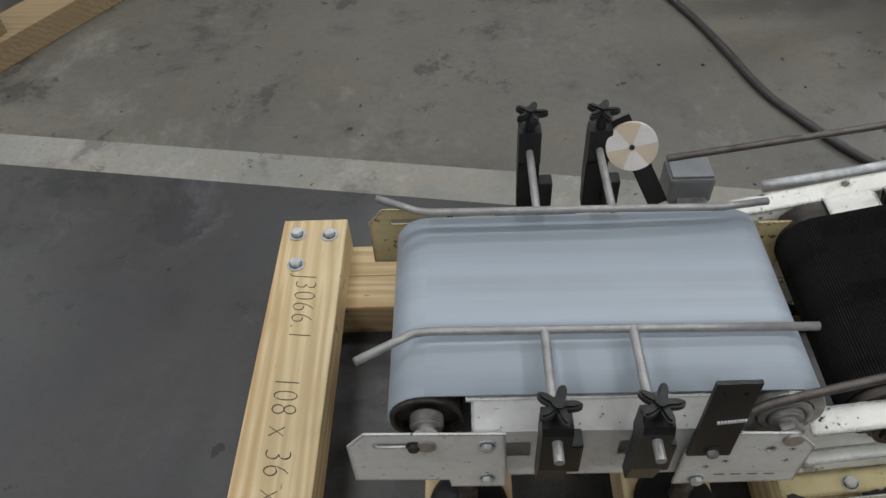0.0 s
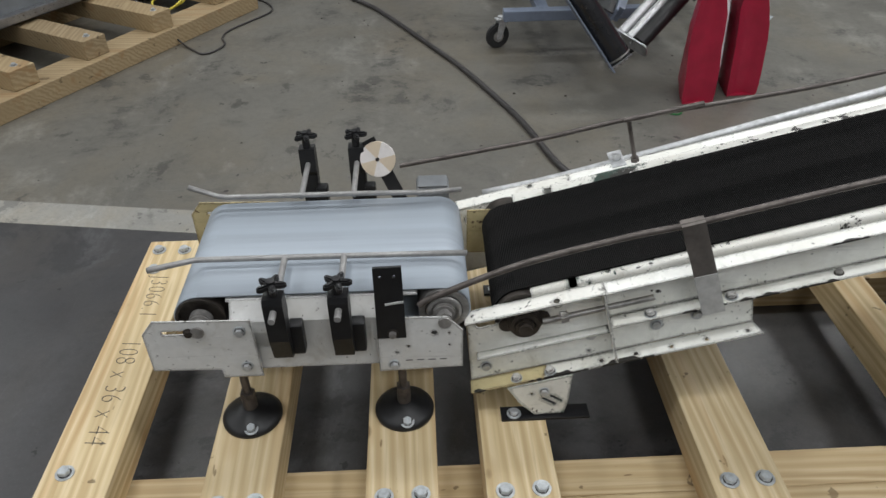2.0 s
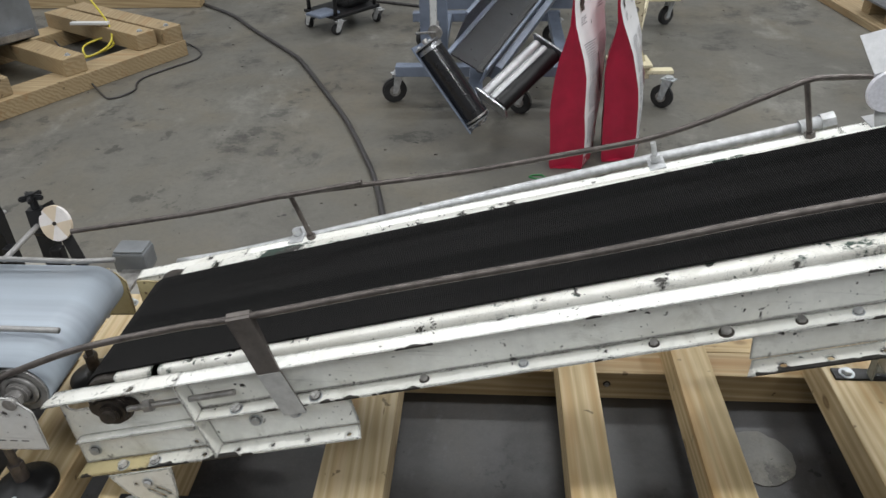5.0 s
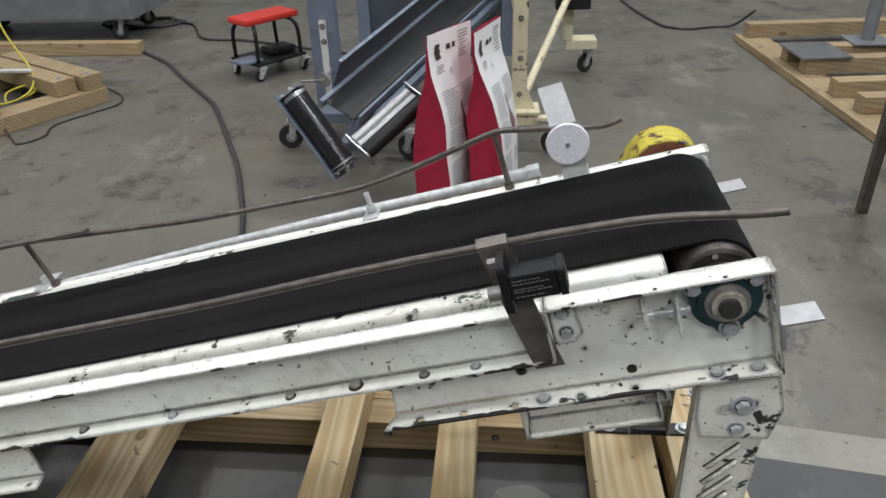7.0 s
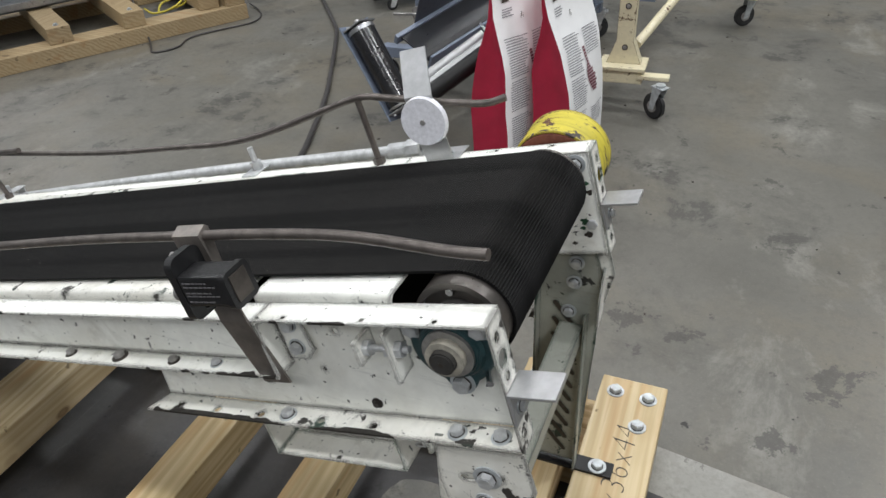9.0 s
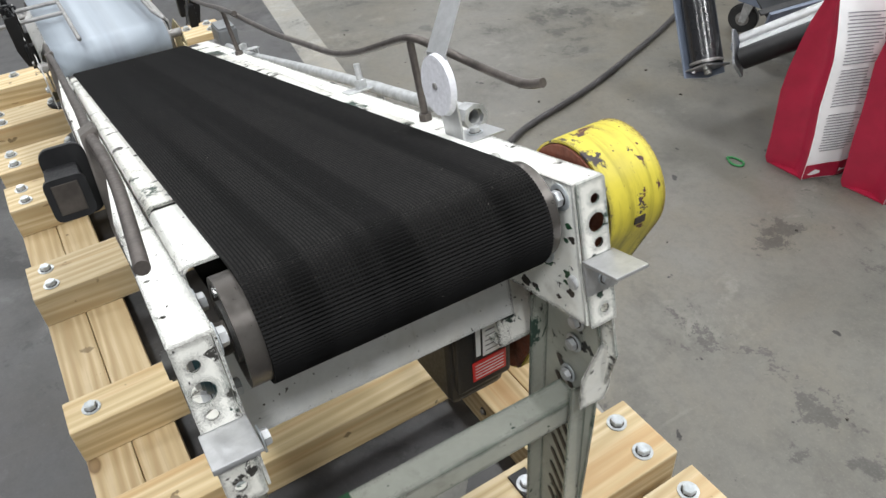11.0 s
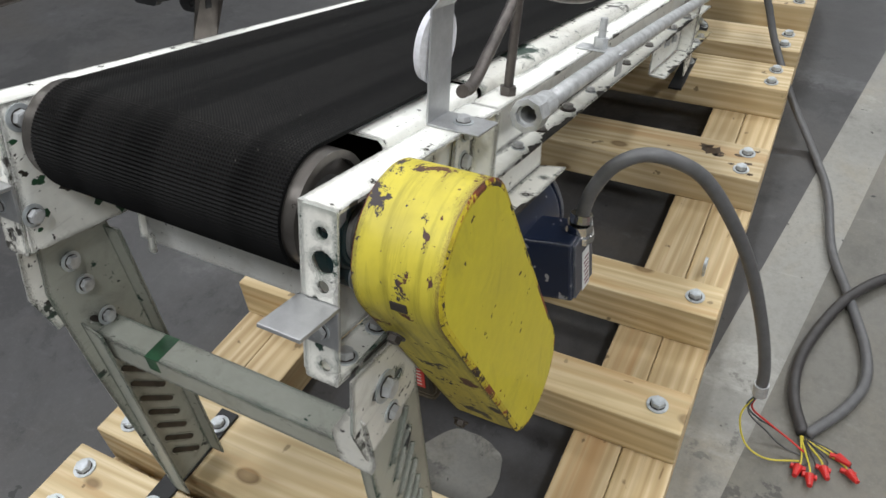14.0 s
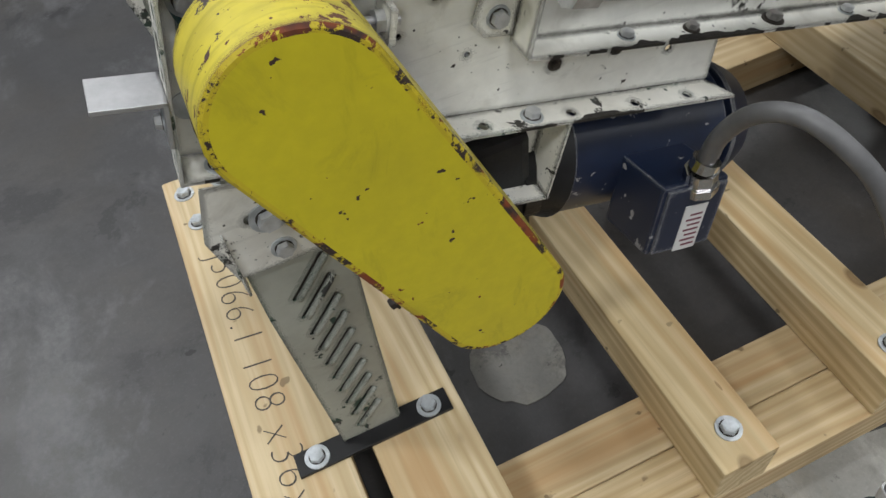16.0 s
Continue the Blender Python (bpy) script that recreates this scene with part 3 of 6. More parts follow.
bm = newbm()
X0, X1, Y0, Y1, SW = -9.0, 9.0, -8.0, 9.0, 0.131
rows = [[(X0, Y0), (X1, Y0)], [(X0, strip_edge(X0)), (X1, strip_edge(X1))], [(X0, strip_edge(X0) + SW), (X1, strip_edge(X1) + SW)], [(X0, Y1), (X1, Y1)]]
vv = [[bm.verts.new((*p, 0)) for p in r] for r in rows]
for i in range(3):
    f = bm.faces.new((vv[i][0], vv[i][1], vv[i + 1][1], vv[i + 1][0]))
    f.material_index = i
ext = bmesh.ops.extrude_face_region(bm, geom=bm.faces[:])
bmesh.ops.translate(bm, vec=(0, 0, -0.15), verts=[g for g in ext["geom"] if isinstance(g, bmesh.types.BMVert)])
bmesh.ops.recalc_face_normals(bm, faces=bm.faces[:])
fl = part("floor", bm, [FLOOR_DARK, FLOOR_BAND, FLOOR_LIGHT])
tagged(fl, "worn grey concrete floor with dark sealed area and pale strip", "floor", kind="structure")
for name, lo, hi in (("wall_north", (X0, Y1, 0), (X1, Y1 + 0.2, CEILING)), ("wall_south", (X0, Y0 - 0.2, 0), (X1, Y0, CEILING)),
                     ("wall_west", (X0 - 0.2, Y0, 0), (X0, Y1, CEILING)), ("wall_east", (X1, Y0, 0), (X1 + 0.2, Y1, CEILING))):
    single(name, box(newbm(), lo, hi), WALL_PAINT, "plain light grey painted workshop wall", "wall", kind="structure")
single("ceiling", box(newbm(), (X0, Y0, CEILING), (X1, Y1, CEILING + 0.2)), WALL_PAINT, "plain pale painted workshop ceiling", "ceiling", kind="structure")
for lx, ly in LAMPS:
    fx = thing("ceiling_light", (lx, ly, CEILING), "white rectangular high-bay lamp hung below the ceiling", "lamp", "high-bay lamps")
    part("housing", box(newbm(), (lx - 0.6, ly - 0.28, CEILING - 0.29), (lx + 0.6, ly + 0.28, CEILING - 0.16), 0.01), WHITE_GREY, fx)
    for sx in (-0.45, 0.45):
        part("hanger", cyl(newbm(), (lx + sx, ly, CEILING - 0.16), (lx + sx, ly, CEILING), 0.006, 8), GALV, fx)

bm = newbm()
pp = []
for k in range(40):
    a = 2 * math.pi * k / 40
    r = 0.082 * (1 + 0.07 * noise.noise((3 * math.cos(a), 3 * math.sin(a), 1.7)) + 0.04 * noise.noise((9 * math.cos(a), 9 * math.sin(a), 4.7)))
    pp.append((2.286 + r * math.cos(a), 0.096 + r * math.sin(a)))
prism(bm, pp, 0.0, 0.003, "z")
single("floor_patch", bm, PATCH, "round rough mortar patch in the dark floor", "patch", kind="structure")

# ---- timber skid ----
ZT, ZR, W2 = 0.178, 0.089, 0.457
skid = thing("timber_skid", (1.37, 0, 0), "new pine timber skid bolted from runners and cross beams", "skid")
BEAMS = [(0.0, 0.14), (0.322, 0.462), (0.637, 0.777), (0.868, 1.008), (1.300, 1.440), (1.812, 1.902), (2.090, 2.178), (2.432, 2.572), (2.603, 2.743)]
for i, (a, b) in enumerate(BEAMS):
    o = part("cross_beam", box(newbm(), (a, -W2, ZR + 0.0006), (b, W2, ZT), 0.004), PINE_Y, skid)
for s in (-1, 1):
    for y0 in (0.279, 0.3685):
        lo, hi = sorted((s * y0, s * (y0 + 0.0885)))
        part("runner", box(newbm(), (0.004, lo, 0.0), (2.739, hi, ZR), 0.004), PINE_X, skid)
for i, (a, b) in enumerate(BEAMS):
    c = (a + b) / 2
    for s in (-1, 1):
        if i in (0, 8):
            spots = [(c - 0.035, 0.412), (c + 0.035, 0.408), (c - 0.026 if i == 0 else c + 0.026, 0.325)]
        elif i in (5, 6):
            spots = [(c, 0.407)]
        elif i == 7:
            spots = [(c - 0.036, 0.41), (c + 0.036, 0.405)]
        else:
            spots = [(c - 0.034, 0.412), (c + 0.036, 0.41)]
        for x, y in spots:
            bolt(skid, (x, s * y, ZT), (random.uniform(-0.03, 0.03), random.uniform(-0.03, 0.03), 1), 0.0150, 1.22)
for x in (1.95, 2.22):
    bolt(skid, (x, 0.279, 0.052), (0, -1, 0), 0.008, 1.2, STEEL)
eye = part("screw_eye", ring(newbm(), (1.695, 0.398, 0.122), (1.695, 0.404, 0.122), 0.016, 0.010, 18), ZINC, skid)
part("shank", cyl(newbm(), (1.695, 0.401, ZR), (1.695, 0.401, 0.108), 0.003, 10), ZINC, eye)
lettering("marker_writing", "J3066.1", 0.066, Matrix(((0.03, 1, 0, 0.048), (-0.80, 0, 0, 0.300), (0, 0, 1, ZT + 0.0004), (0, 0, 0, 1))), INK, skid, "handwritten black marker numbers")
lettering("marker_writing", "108 x 36 x 44", 0.070, Matrix(((0.03, 1, 0, 0.043), (-0.75, 0, 0, 0.055), (0, 0, 1, ZT + 0.0004), (0, 0, 0, 1))), INK, skid, "handwritten black marker sizes")
lettering("marker_writing", "J3066.1 108 x36x44", 0.070, Matrix(((0, -1, 0, 2.705), (0.94, 0, 0, -0.240), (0, 0, 1, ZT + 0.0004), (0, 0, 0, 1))), INK, skid, "handwritten black marker sizes")

# dark oil splashes on one beam
rs = random.Random(8)
for cx, cy, r in ((1.352, 0.335, 0.020), (1.338, 0.318, 0.012), (1.366, 0.350, 0.008), (1.352, 0.395, 0.006), (1.378, 0.420, 0.007), (1.392, 0.385, 0.005), (1.322, 0.430, 0.005), (1.42, 0.432, 0.006)):
    pts = []
    for q in range(14):
        a = 2 * math.pi * q / 14
        rr_ = r * rs.uniform(0.55, 1.3) * (1 + 0.5 * abs(math.sin(a)))
        pts.append((cx + 0.75 * rr_ * math.cos(a), cy + rr_ * math.sin(a)))
    part("oil_stain", prism(newbm(), pts, ZT + 0.0002, ZT + 0.0006, "z"), OIL, skid, "dark oil splash on the wood")

# ---- inclined conveyor ----
TH = radians(14.35)
CV = Matrix.Translation((2.586, -0.003, 0.876)) @ Matrix.Rotation(radians(-0.86), 4, "Z") @ Matrix.Rotation(-TH, 4, "Y") @ Matrix.Rotation(radians(-0.7), 4, "X")
conv = thing("inclined_conveyor", (1.75, -0.022, ZT), "cream painted inclined belt conveyor, chipped and bolted to the skid", "conveyor")


def cpart(name, bm, material, parent=None, label="", smooth=None):
    """A part given in the conveyor's own axes: along the incline, across, and out of the belt."""
    bmesh.ops.transform(bm, matrix=CV, verts=bm.verts[:])
    return part(name, bm, material, parent or conv, label, smooth)


def cw(u, y, w):
    return CV @ Vector((u, y, w))


def cbolt(u, y, w, out, size=0.0105, washer=1.2, material=None, parent=None):
    return bolt(parent or conv, cw(u, y, w), CV.to_3x3() @ Vector(out), size, washer, material)


YN, YF, FLG, T, CH = -0.209, 0.164, 0.0355, 0.003, -0.090
random.seed(4)
for side, y0, s in (("near", YN, -1), ("far", YF, 1)):
    yo = y0 + s * FLG

    ue = -0.001 if s < 0 else 0.001

    def ys(a, b):
        return sorted((y0 + s * a, y0 + s * b))
    # upper channel, in its long middle stretch
    bm = newbm()
    prof = [(y0, 0), (yo, 0), (yo, -T), (y0 + s * T, -T), (y0 + s * T, CH + T), (yo, CH + T), (yo, CH), (y0, CH)]
    prism(bm, prof, -1.528, -0.302, "x")
    ch = cpart("side_channel", bm, CREAM, label="chipped cream steel channel")
    for u in (-1.30, -1.10, -0.93, -0.72, -0.50, -0.42):
        cbolt(u, y0 + s * 0.018, CH + T, (0, 0, 1), 0.0085, 1.05, random.choice((GALV, STEEL)), ch)
    cbolt(-0.61, y0 + s * 0.018, CH + T, (0, 0, 1), 0.0105, 1.15, STEEL, ch)
    # discharge plate
    bm = newbm()
    holes = [circle(-0.36, -0.122, 0.007), circle(-0.43, -0.112, 0.006), circle(-0.50, -0.12, 0.004), circle(-0.22, -0.04, 0.004), circle(-0.19, -0.075, 0.003), circle(-0.26, -0.1, 0.003)]
    a, b = ys(-0.001, -0.004)
    plate(bm, [(-0.575, -0.167), (ue, -0.167), (ue, -0.001), (-0.300, -0.001), (-0.300, -0.08), (-0.56, -0.08)], holes, a, b, "y")
    web = cpart("discharge_plate", bm, CREAM, label="cream side plate with open bolt holes")
    for u, w in ((-0.36, -0.122), (-0.43, -0.112), (-0.20, -0.150)):
        cbolt(u, y0 - s * 0.001, w, (0, s, 0), 0.0062, 1.25, GREASE_AND_SHADE, web)
    bm = newbm()
    lo, hi = ys(-0.004, FLG)
    plate(bm, [(-0.30, lo), (ue, lo), (ue, hi), (-0.30, hi)], [circle(u, y0 + s * 0.028, 0.003) for u in (-0.26, -0.15, -0.06)], -T, 0.0, "z")
    cpart("top_flange", bm, CREAM, web)
    bm = newbm()
    plate(bm, [(-0.588, y0 + s * FLG), (-0.572, y0), (ue, y0), (ue, y0 + s * FLG)], [circle(u, y0 + s * 0.022, 0.0055) for u in (-0.53, -0.46, -0.38, -0.28, -0.20)], -0.170, -0.167, "z")
    cpart("bottom_flange", bm, CREAM_BARE, web)
    bm = newbm()
    yc = y0 + s * 0.021
    plate(bm, rounded(min(y0, yo), -0.172, max(y0, yo), 0.0, 0.003), [circle(yc, -0.022, 0.0058), circle(yc, -0.049, 0.0108, 18), circle(yc, -0.072, 0.0058), circle(yc, -0.153, 0.0058)], ue, ue + 0.003, "x")
    cpart("end_flange", bm, CREAM_BARE, web, "chipped end flange with a row of holes")
    for u in (-0.335, -0.085, -0.03):
        cbolt(u, y0 + s * 0.019, -0.167, (0, 0, 1), 0.0105, 1.15, GALV, web)
    # angle bracket on the end
    bm = newbm()
    lo, hi = sorted((y0 - s * 0.004, yo + s * 0.003))
    box(bm, (ue + 0.003, lo, -0.089), (ue + 0.057, hi, -0.085), 0.001)
    box(bm, (ue + 0.003, lo, -0.128), (ue + 0.007, hi, -0.085), 0.001)
    br = cpart("angle_bracket", bm, ALU, label="bare aluminium angle tab")
    cbolt(ue + 0.007, yc, -0.113, (1, 0, 0), 0.008, 1.1, GALV, br)
    # joint plates where channel and discharge plate meet
    bm = newbm()
    lo, hi = ys(T, T + 0.003)
    plate(bm, [(-0.30, -0.006), (-0.262, -0.006), (-0.256, -0.066), (-0.27, -0.080), (-0.30, -0.080)], [], lo, hi, "y")
    lo, hi = ys(0.002, 0.036)
    plate(bm, [(lo, -0.006), (hi, -0.006), (hi, -0.086), (lo, -0.086)], [], -0.304, -0.300, "x")
    jp = cpart("joint_plate", bm, CREAM)
    for w in (-0.026, -0.060):
        cbolt(-0.280, y0 + s * 0.006, w, (0, s, 0), 0.0105, 1.1, GALV, jp)
    # infeed section
    bm = newbm()
    a, b = ys(-0.001, -0.004)
    plate(bm, [(-1.83, -0.183), (-1.253, -0.183), (-1.249, -0.088), (-1.53, -0.088), (-1.53, -0.002), (-1.795, -0.002)], [slot(-1.69, -0.048, 0.05, 0.017), slot(-1.76, -0.035, 0.03, 0.012), circle(-1.62, -0.03, 0.008), circle(-1.58, -0.17, 0.004)], a, b, "y")
    wi = cpart("infeed_plate", bm, CREAM, label="cream side plate stained at its lower end")
    bm = newbm()
    lo, hi = ys(-0.004, FLG)
    plate(bm, [(-1.80, lo), (-1.527, lo), (-1.527, hi), (-1.80, hi)], [circle(-1.62, y0 + s * 0.024, 0.0065)], -T, 0.0, "z")
    cpart("top_flange", bm, CREAM_BARE, wi)
    bm = newbm()
    plate(bm, [(-1.670, y0), (-1.253, y0), (-1.245, yo), (-1.680, yo)], [circle(u, y0 + s * 0.022, 0.0045) for u in (-1.56, -1.49, -1.42, -1.35, -1.27)], -0.186, -0.183, "z")
    bf = cpart("bottom_flange", bm, CREAM, wi)
    bm = newbm()
    prism(bm, [(-1.832, y0), (-1.6705, y0), (-1.6805, yo), (-1.832, yo)], -0.186, -0.183, "z")
    cpart("stained_end", bm, CREAM_DIRTY, bf, "brown-stained low end of the flange")
    bm = newbm()
    lo, hi = ys(0, FLG)
    plate(bm, [(lo, -0.183), (hi, -0.183), (hi, -0.003), (lo, -0.003)], [], -1.533, -1.529, "x")
    lo, hi = ys(0.0, 0.022)
    plate(bm, [(-1.80, lo), (-1.53, lo), (-1.53, hi), (-1.80, hi)], [], -0.112, -0.109, "z")
    cpart("stiffener", bm, CREAM, wi)
    for u, w in ((-1.79, -0.15), (-1.57, -0.125), (-1.44, -0.135), (-1.36, -0.13)):
        cbolt(u, y0 + s * 0.001, w, (0, s, 0), 0.0105, 1.2, GALV, wi)
    for u in (-1.735, -1.665):
        cbolt(u, y0 + s * 0.022, -0.183, (0, 0, 1), 0.0115, 1.05, WHITE_GREY, wi)
    for u in (-1.451, -1.298):
        cbolt(u, y0 + s * 0.02, CH + T, (0, 0, 1), 0.0115, 1.05, WHITE_GREY, ch)
    # take-up bearing at the infeed
    bm = newbm()
    cyl(bm, (-1.69, y0 - s * 0.01, -0.05), (-1.69, y0 + s * 0.035, -0.05), 0.013, 20)
    cyl(bm, (-1.69, y0 + s * 0.002, -0.05), (-1.69, y0 + s * 0.027, -0.05), 0.019, 20, None, 0.003)
    for k in range(2):
        cyl(bm, (-1.69 + 0.034 * (2 * k - 1), y0, -0.05), (-1.69 + 0.034 * (2 * k - 1), y0 + s * 0.007, -0.05), 0.017, 20, None, 0.002)
    cyl(bm, (-1.69, y0, -0.05), (-1.69, y0 + s * 0.012, -0.05), 0.037, 32, 0.033, 0.003)
    ring(bm, (-1.69, y0 + s * 0.012, -0.05), (-1.69, y0 + s * 0.019, -0.05), 0.029, 0.021, 28)
    tb = cpart("take_up_bearing", bm, GREASE_AND_SHADE, label="greasy take-up bearing and shaft end", smooth=40)
    bm = newbm()
    cyl(bm, (-1.655, y0 + s * 0.016, -0.05), (-1.44, y0 + s * 0.016, -0.05), 0.006, 12)
    cyl(bm, (-1.62, y0 + s * 0.016, -0.05), (-1.605, y0 + s * 0.016, -0.05), 0.012, 6)
    cpart("take_up_screw", bm, STEEL, tb)
    # discharge bearing
    bm = newbm()
    ya, yb = sorted((y0 + s * 0.0005, y0 + s * 0.012))
    lobes = []
    for k in range(72):
        a = 2 * math.pi * k / 72
        r = 0.0485
        for la in (35, 145, 270):
            d = abs((math.degrees(a) - la + 180) % 360 - 180)
            r = max(r, 0.0485 + 0.0125 * max(0.0, 1 - (d / 24) ** 2))
        lobes.append((-0.060 + r * math.cos(a), min(-0.0045, -0.046 + r * math.sin(a))))
    prism(bm, lobes, ya, yb, "y")
    cyl(bm, (-0.060, y0 + s * 0.010, -0.046), (-0.060, y0 + s * 0.020, -0.046), 0.0405, 40, 0.035, 0.003)
    bg = cpart("flange_bearing", bm, BEARING_GREEN, label="dark green three-bolt flange bearing", smooth=40)
    bm = newbm()
    ring(bm, (-0.060, y0 + s * 0.018, -0.046), (-0.060, y0 + s * 0.0245, -0.046), 0.0300, 0.0225, 40)
    cpart("bearing_ring", bm, STEEL, bg, "worn bright bearing ring", smooth=40)
    bm = newbm()
    ring(bm, (-0.060, y0 + s * 0.018, -0.046), (-0.060, y0 + s * 0.034, -0.046), 0.0222, 0.0150, 36)
    cpart("locking_collar", bm, WORN_RING, bg, smooth=40)
    if s < 0:
        bm = newbm()
        cyl(bm, (-0.060, y0, -0.046), (-0.060, y0 + s * 0.042, -0.046), 0.0145, 28, None, 0.002)
        cpart("shaft_end", bm, DARK_PULLEY, bg, smooth=40)
        cpart("centre_mark", cyl(newbm(), (-0.060, y0 + s * 0.0415, -0.046), (-0.060, y0 + s * 0.0423, -0.046), 0.003, 12), GREASE_AND_SHADE, bg)
    for u, w in ((-0.100, -0.018), (-0.020, -0.018), (-0.060, -0.094)):
        cbolt(u, y0 - s * 0.004, w, (0, -s, 0), 0.0115, 1.3, GALV, bg)
        cbolt(u, y0 + s * 0.012, w, (0, s, 0), 0.0125, 1.2, GALV, bg)
    if s < 0:
        bm = newbm()
        cyl(bm, (-0.024, y0 + s * 0.012, -0.076), (-0.016, y0 + s * 0.030, -0.078), 0.004, 10)
        cpart("grease_fitting", bm, BRIGHT, bg)
    # push screw
    bm = newbm()
    ya, yb = sorted((y0 + s * 0.001, y0 + s * 0.036))
    box(bm, (-0.128, ya, -0.083), (-0.124, yb, -0.014), 0.001)
    cpart("push_screw_lug", box(newbm(), (-0.172, ya, -0.06), (-0.166, yb, -0.028), 0.001), CREAM, web)
    lug = cpart("push_screw_lug", bm, CREAM)
    bm = newbm()
    cyl(bm, (-0.180, y0 + s * 0.02, -0.045), (-0.108, y0 + s * 0.02, -0.045), 0.0045, 12)
    cyl(bm, (-0.166, y0 + s * 0.02, -0.045), (-0.158, y0 + s * 0.02, -0.045), 0.010, 6)
    cyl(bm, (-0.138, y0 + s * 0.02, -0.045), (-0.129, y0 + s * 0.02, -0.045), 0.010, 6)
    cyl(bm, (-0.124, y0 + s * 0.02, -0.045), (-0.116, y0 + s * 0.02, -0.045), 0.010, 6)
    cpart("push_screw", bm, GALV, lug)


def bare_edge(parent, u0, u1, y, w, s, amount, deep, seed):
    """Uneven runs of bare dark steel along a flange edge: on its rim and a little way in on top."""
    bm = newbm()
    n = int((u1 - u0) / 0.004)

    def worn(i):
        u = u0 + 0.004 * i
        a = noise.noise((u * 9, seed, 0.3)) + 0.55 * noise.noise((u * 38, seed, 2.1)) + 0.25 * noise.noise((u * 120, seed, 4.4))
        return max(0.0, a - amount)

    for i in range(n):
        a, b = worn(i), worn(i + 1)
        if a <= 0 and b <= 0:
            continue
        ua, ub = u0 + 0.004 * i, u0 + 0.004 * (i + 1)
        da, db = min(deep, a * deep * 2.2), min(deep, b * deep * 2.2)
        lo = [bm.verts.new((q, y + s * 0.0004, w - 0.0028)) for q in (ua, ub)]
        hi = [bm.verts.new((q, y + s * 0.0004, w + 0.0004)) for q in (ua, ub)]
        bk = [bm.verts.new((q, y - s * d, w + 0.0004)) for q, d in ((ua, da), (ub, db))]
        bm.faces.new((lo[0], lo[1], hi[1], hi[0]))
        bm.faces.new((hi[0], hi[1], bk[1], bk[0]))
    if not bm.verts:
        bm.free()
        return
    bmesh.ops.remove_doubles(bm, verts=bm.verts[:], dist=1e-6)
    bmesh.ops.recalc_face_normals(bm, faces=bm.faces[:])
    tagged(cpart("bare_edge", bm, BARE_DARK, parent, "dark bare steel where paint chipped off"), kind="stuff")


for y0, s in ((YN, -1), (YF, 1)):
    yo = y0 + s * FLG
    bare_edge(conv, -1.527, -0.305, yo, CH + T, s, 0.10, 0.009, 3.1 + s)
    bare_edge(conv, -1.527, -0.305, yo, 0.0, s, 0.42, 0.006, 7.1 + s)
    bare_edge(conv, -0.30, -0.012, yo, 0.0, s, 0.25, 0.006, 9.4 + s)
    bare_edge(conv, -0.575, -0.012, yo, -0.167, s, 0.15, 0.007, 5.6 + s)
    bare_edge(conv, -1.825, -1.255, yo, -0.183, s, 0.12, 0.010, 11.3 + s)


def loop_points(u0, w0, u1, w1, r, stepm):
    """Closed loop round two pulleys: (u, w, normal u, normal w) at even steps."""
    d = Vector((u1 - u0, w1 - w0))
    n = Vector((-d.y, d.x)).normalized()
    L, arc = d.length, math.pi * r
    total = 2 * L + 2 * arc
    k = max(16, int(round(total / stepm)))
    k -= k % 2
    a0 = math.atan2(n.y, n.x)
    out = []
    for i in range(k):
        s = total * i / k
        if s < L:
            q, m = Vector((u0, w0)) + d * (s / L), n
        elif s < L + arc:
            a = a0 - (s - L) / r
            q, m = Vector((u1, w1)), Vector((math.cos(a), math.sin(a)))
        elif s < 2 * L + arc:
            q, m = Vector((u1, w1)) - d * ((s - L - arc) / L), -n
        else:
            a = a0 - math.pi - (s - 2 * L - arc) / r
            q, m = Vector((u0, w0)), Vector((math.cos(a), math.sin(a)))
        out.append((q + m * r, m, s))
    return out, total


def belt(bm, u0, w0, u1, w1, r, thick, ya, yb, stepm, rib=0.0, tuck=0.0):
    """A closed belt with thickness and, if asked, cross ribs; UV in metres."""
    pts, total = loop_points(u0, w0, u1, w1, r, stepm)
    uv = bm.loops.layers.uv.new("UVMap")
    cols = []
    for i, (p, m, s) in enumerate(pts):
        h = thick - (rib if i % 2 else 0.0)
        row = []
        for y, lay in ((ya, 0), (ya, 1), (yb, 1), (yb, 0)):
            q = p + m * (h if lay else 0.0)
            row.append(bm.verts.new((q.x, y, q.y)))
        cols.append((row, s))
    n = len(cols)
    vs = (ya, ya, yb, yb)
    for i in range(n):
        (a, sa), (b, sb) = cols[i], cols[(i + 1) % n]
        sb = sb if i < n - 1 else total
        for k in range(4):
            j = (k + 1) % 4
            f = bm.faces.new((a[k], b[k], b[j], a[j]))
            f.smooth = rib == 0.0
            for l, (ss, vvv) in zip(f.loops, ((sa, vs[k]), (sb, vs[k]), (sb, vs[j]), (sa, vs[j]))):
                l[uv].uv = (ss, vvv)
    bmesh.ops.recalc_face_normals(bm, faces=bm.faces[:])
    return bm


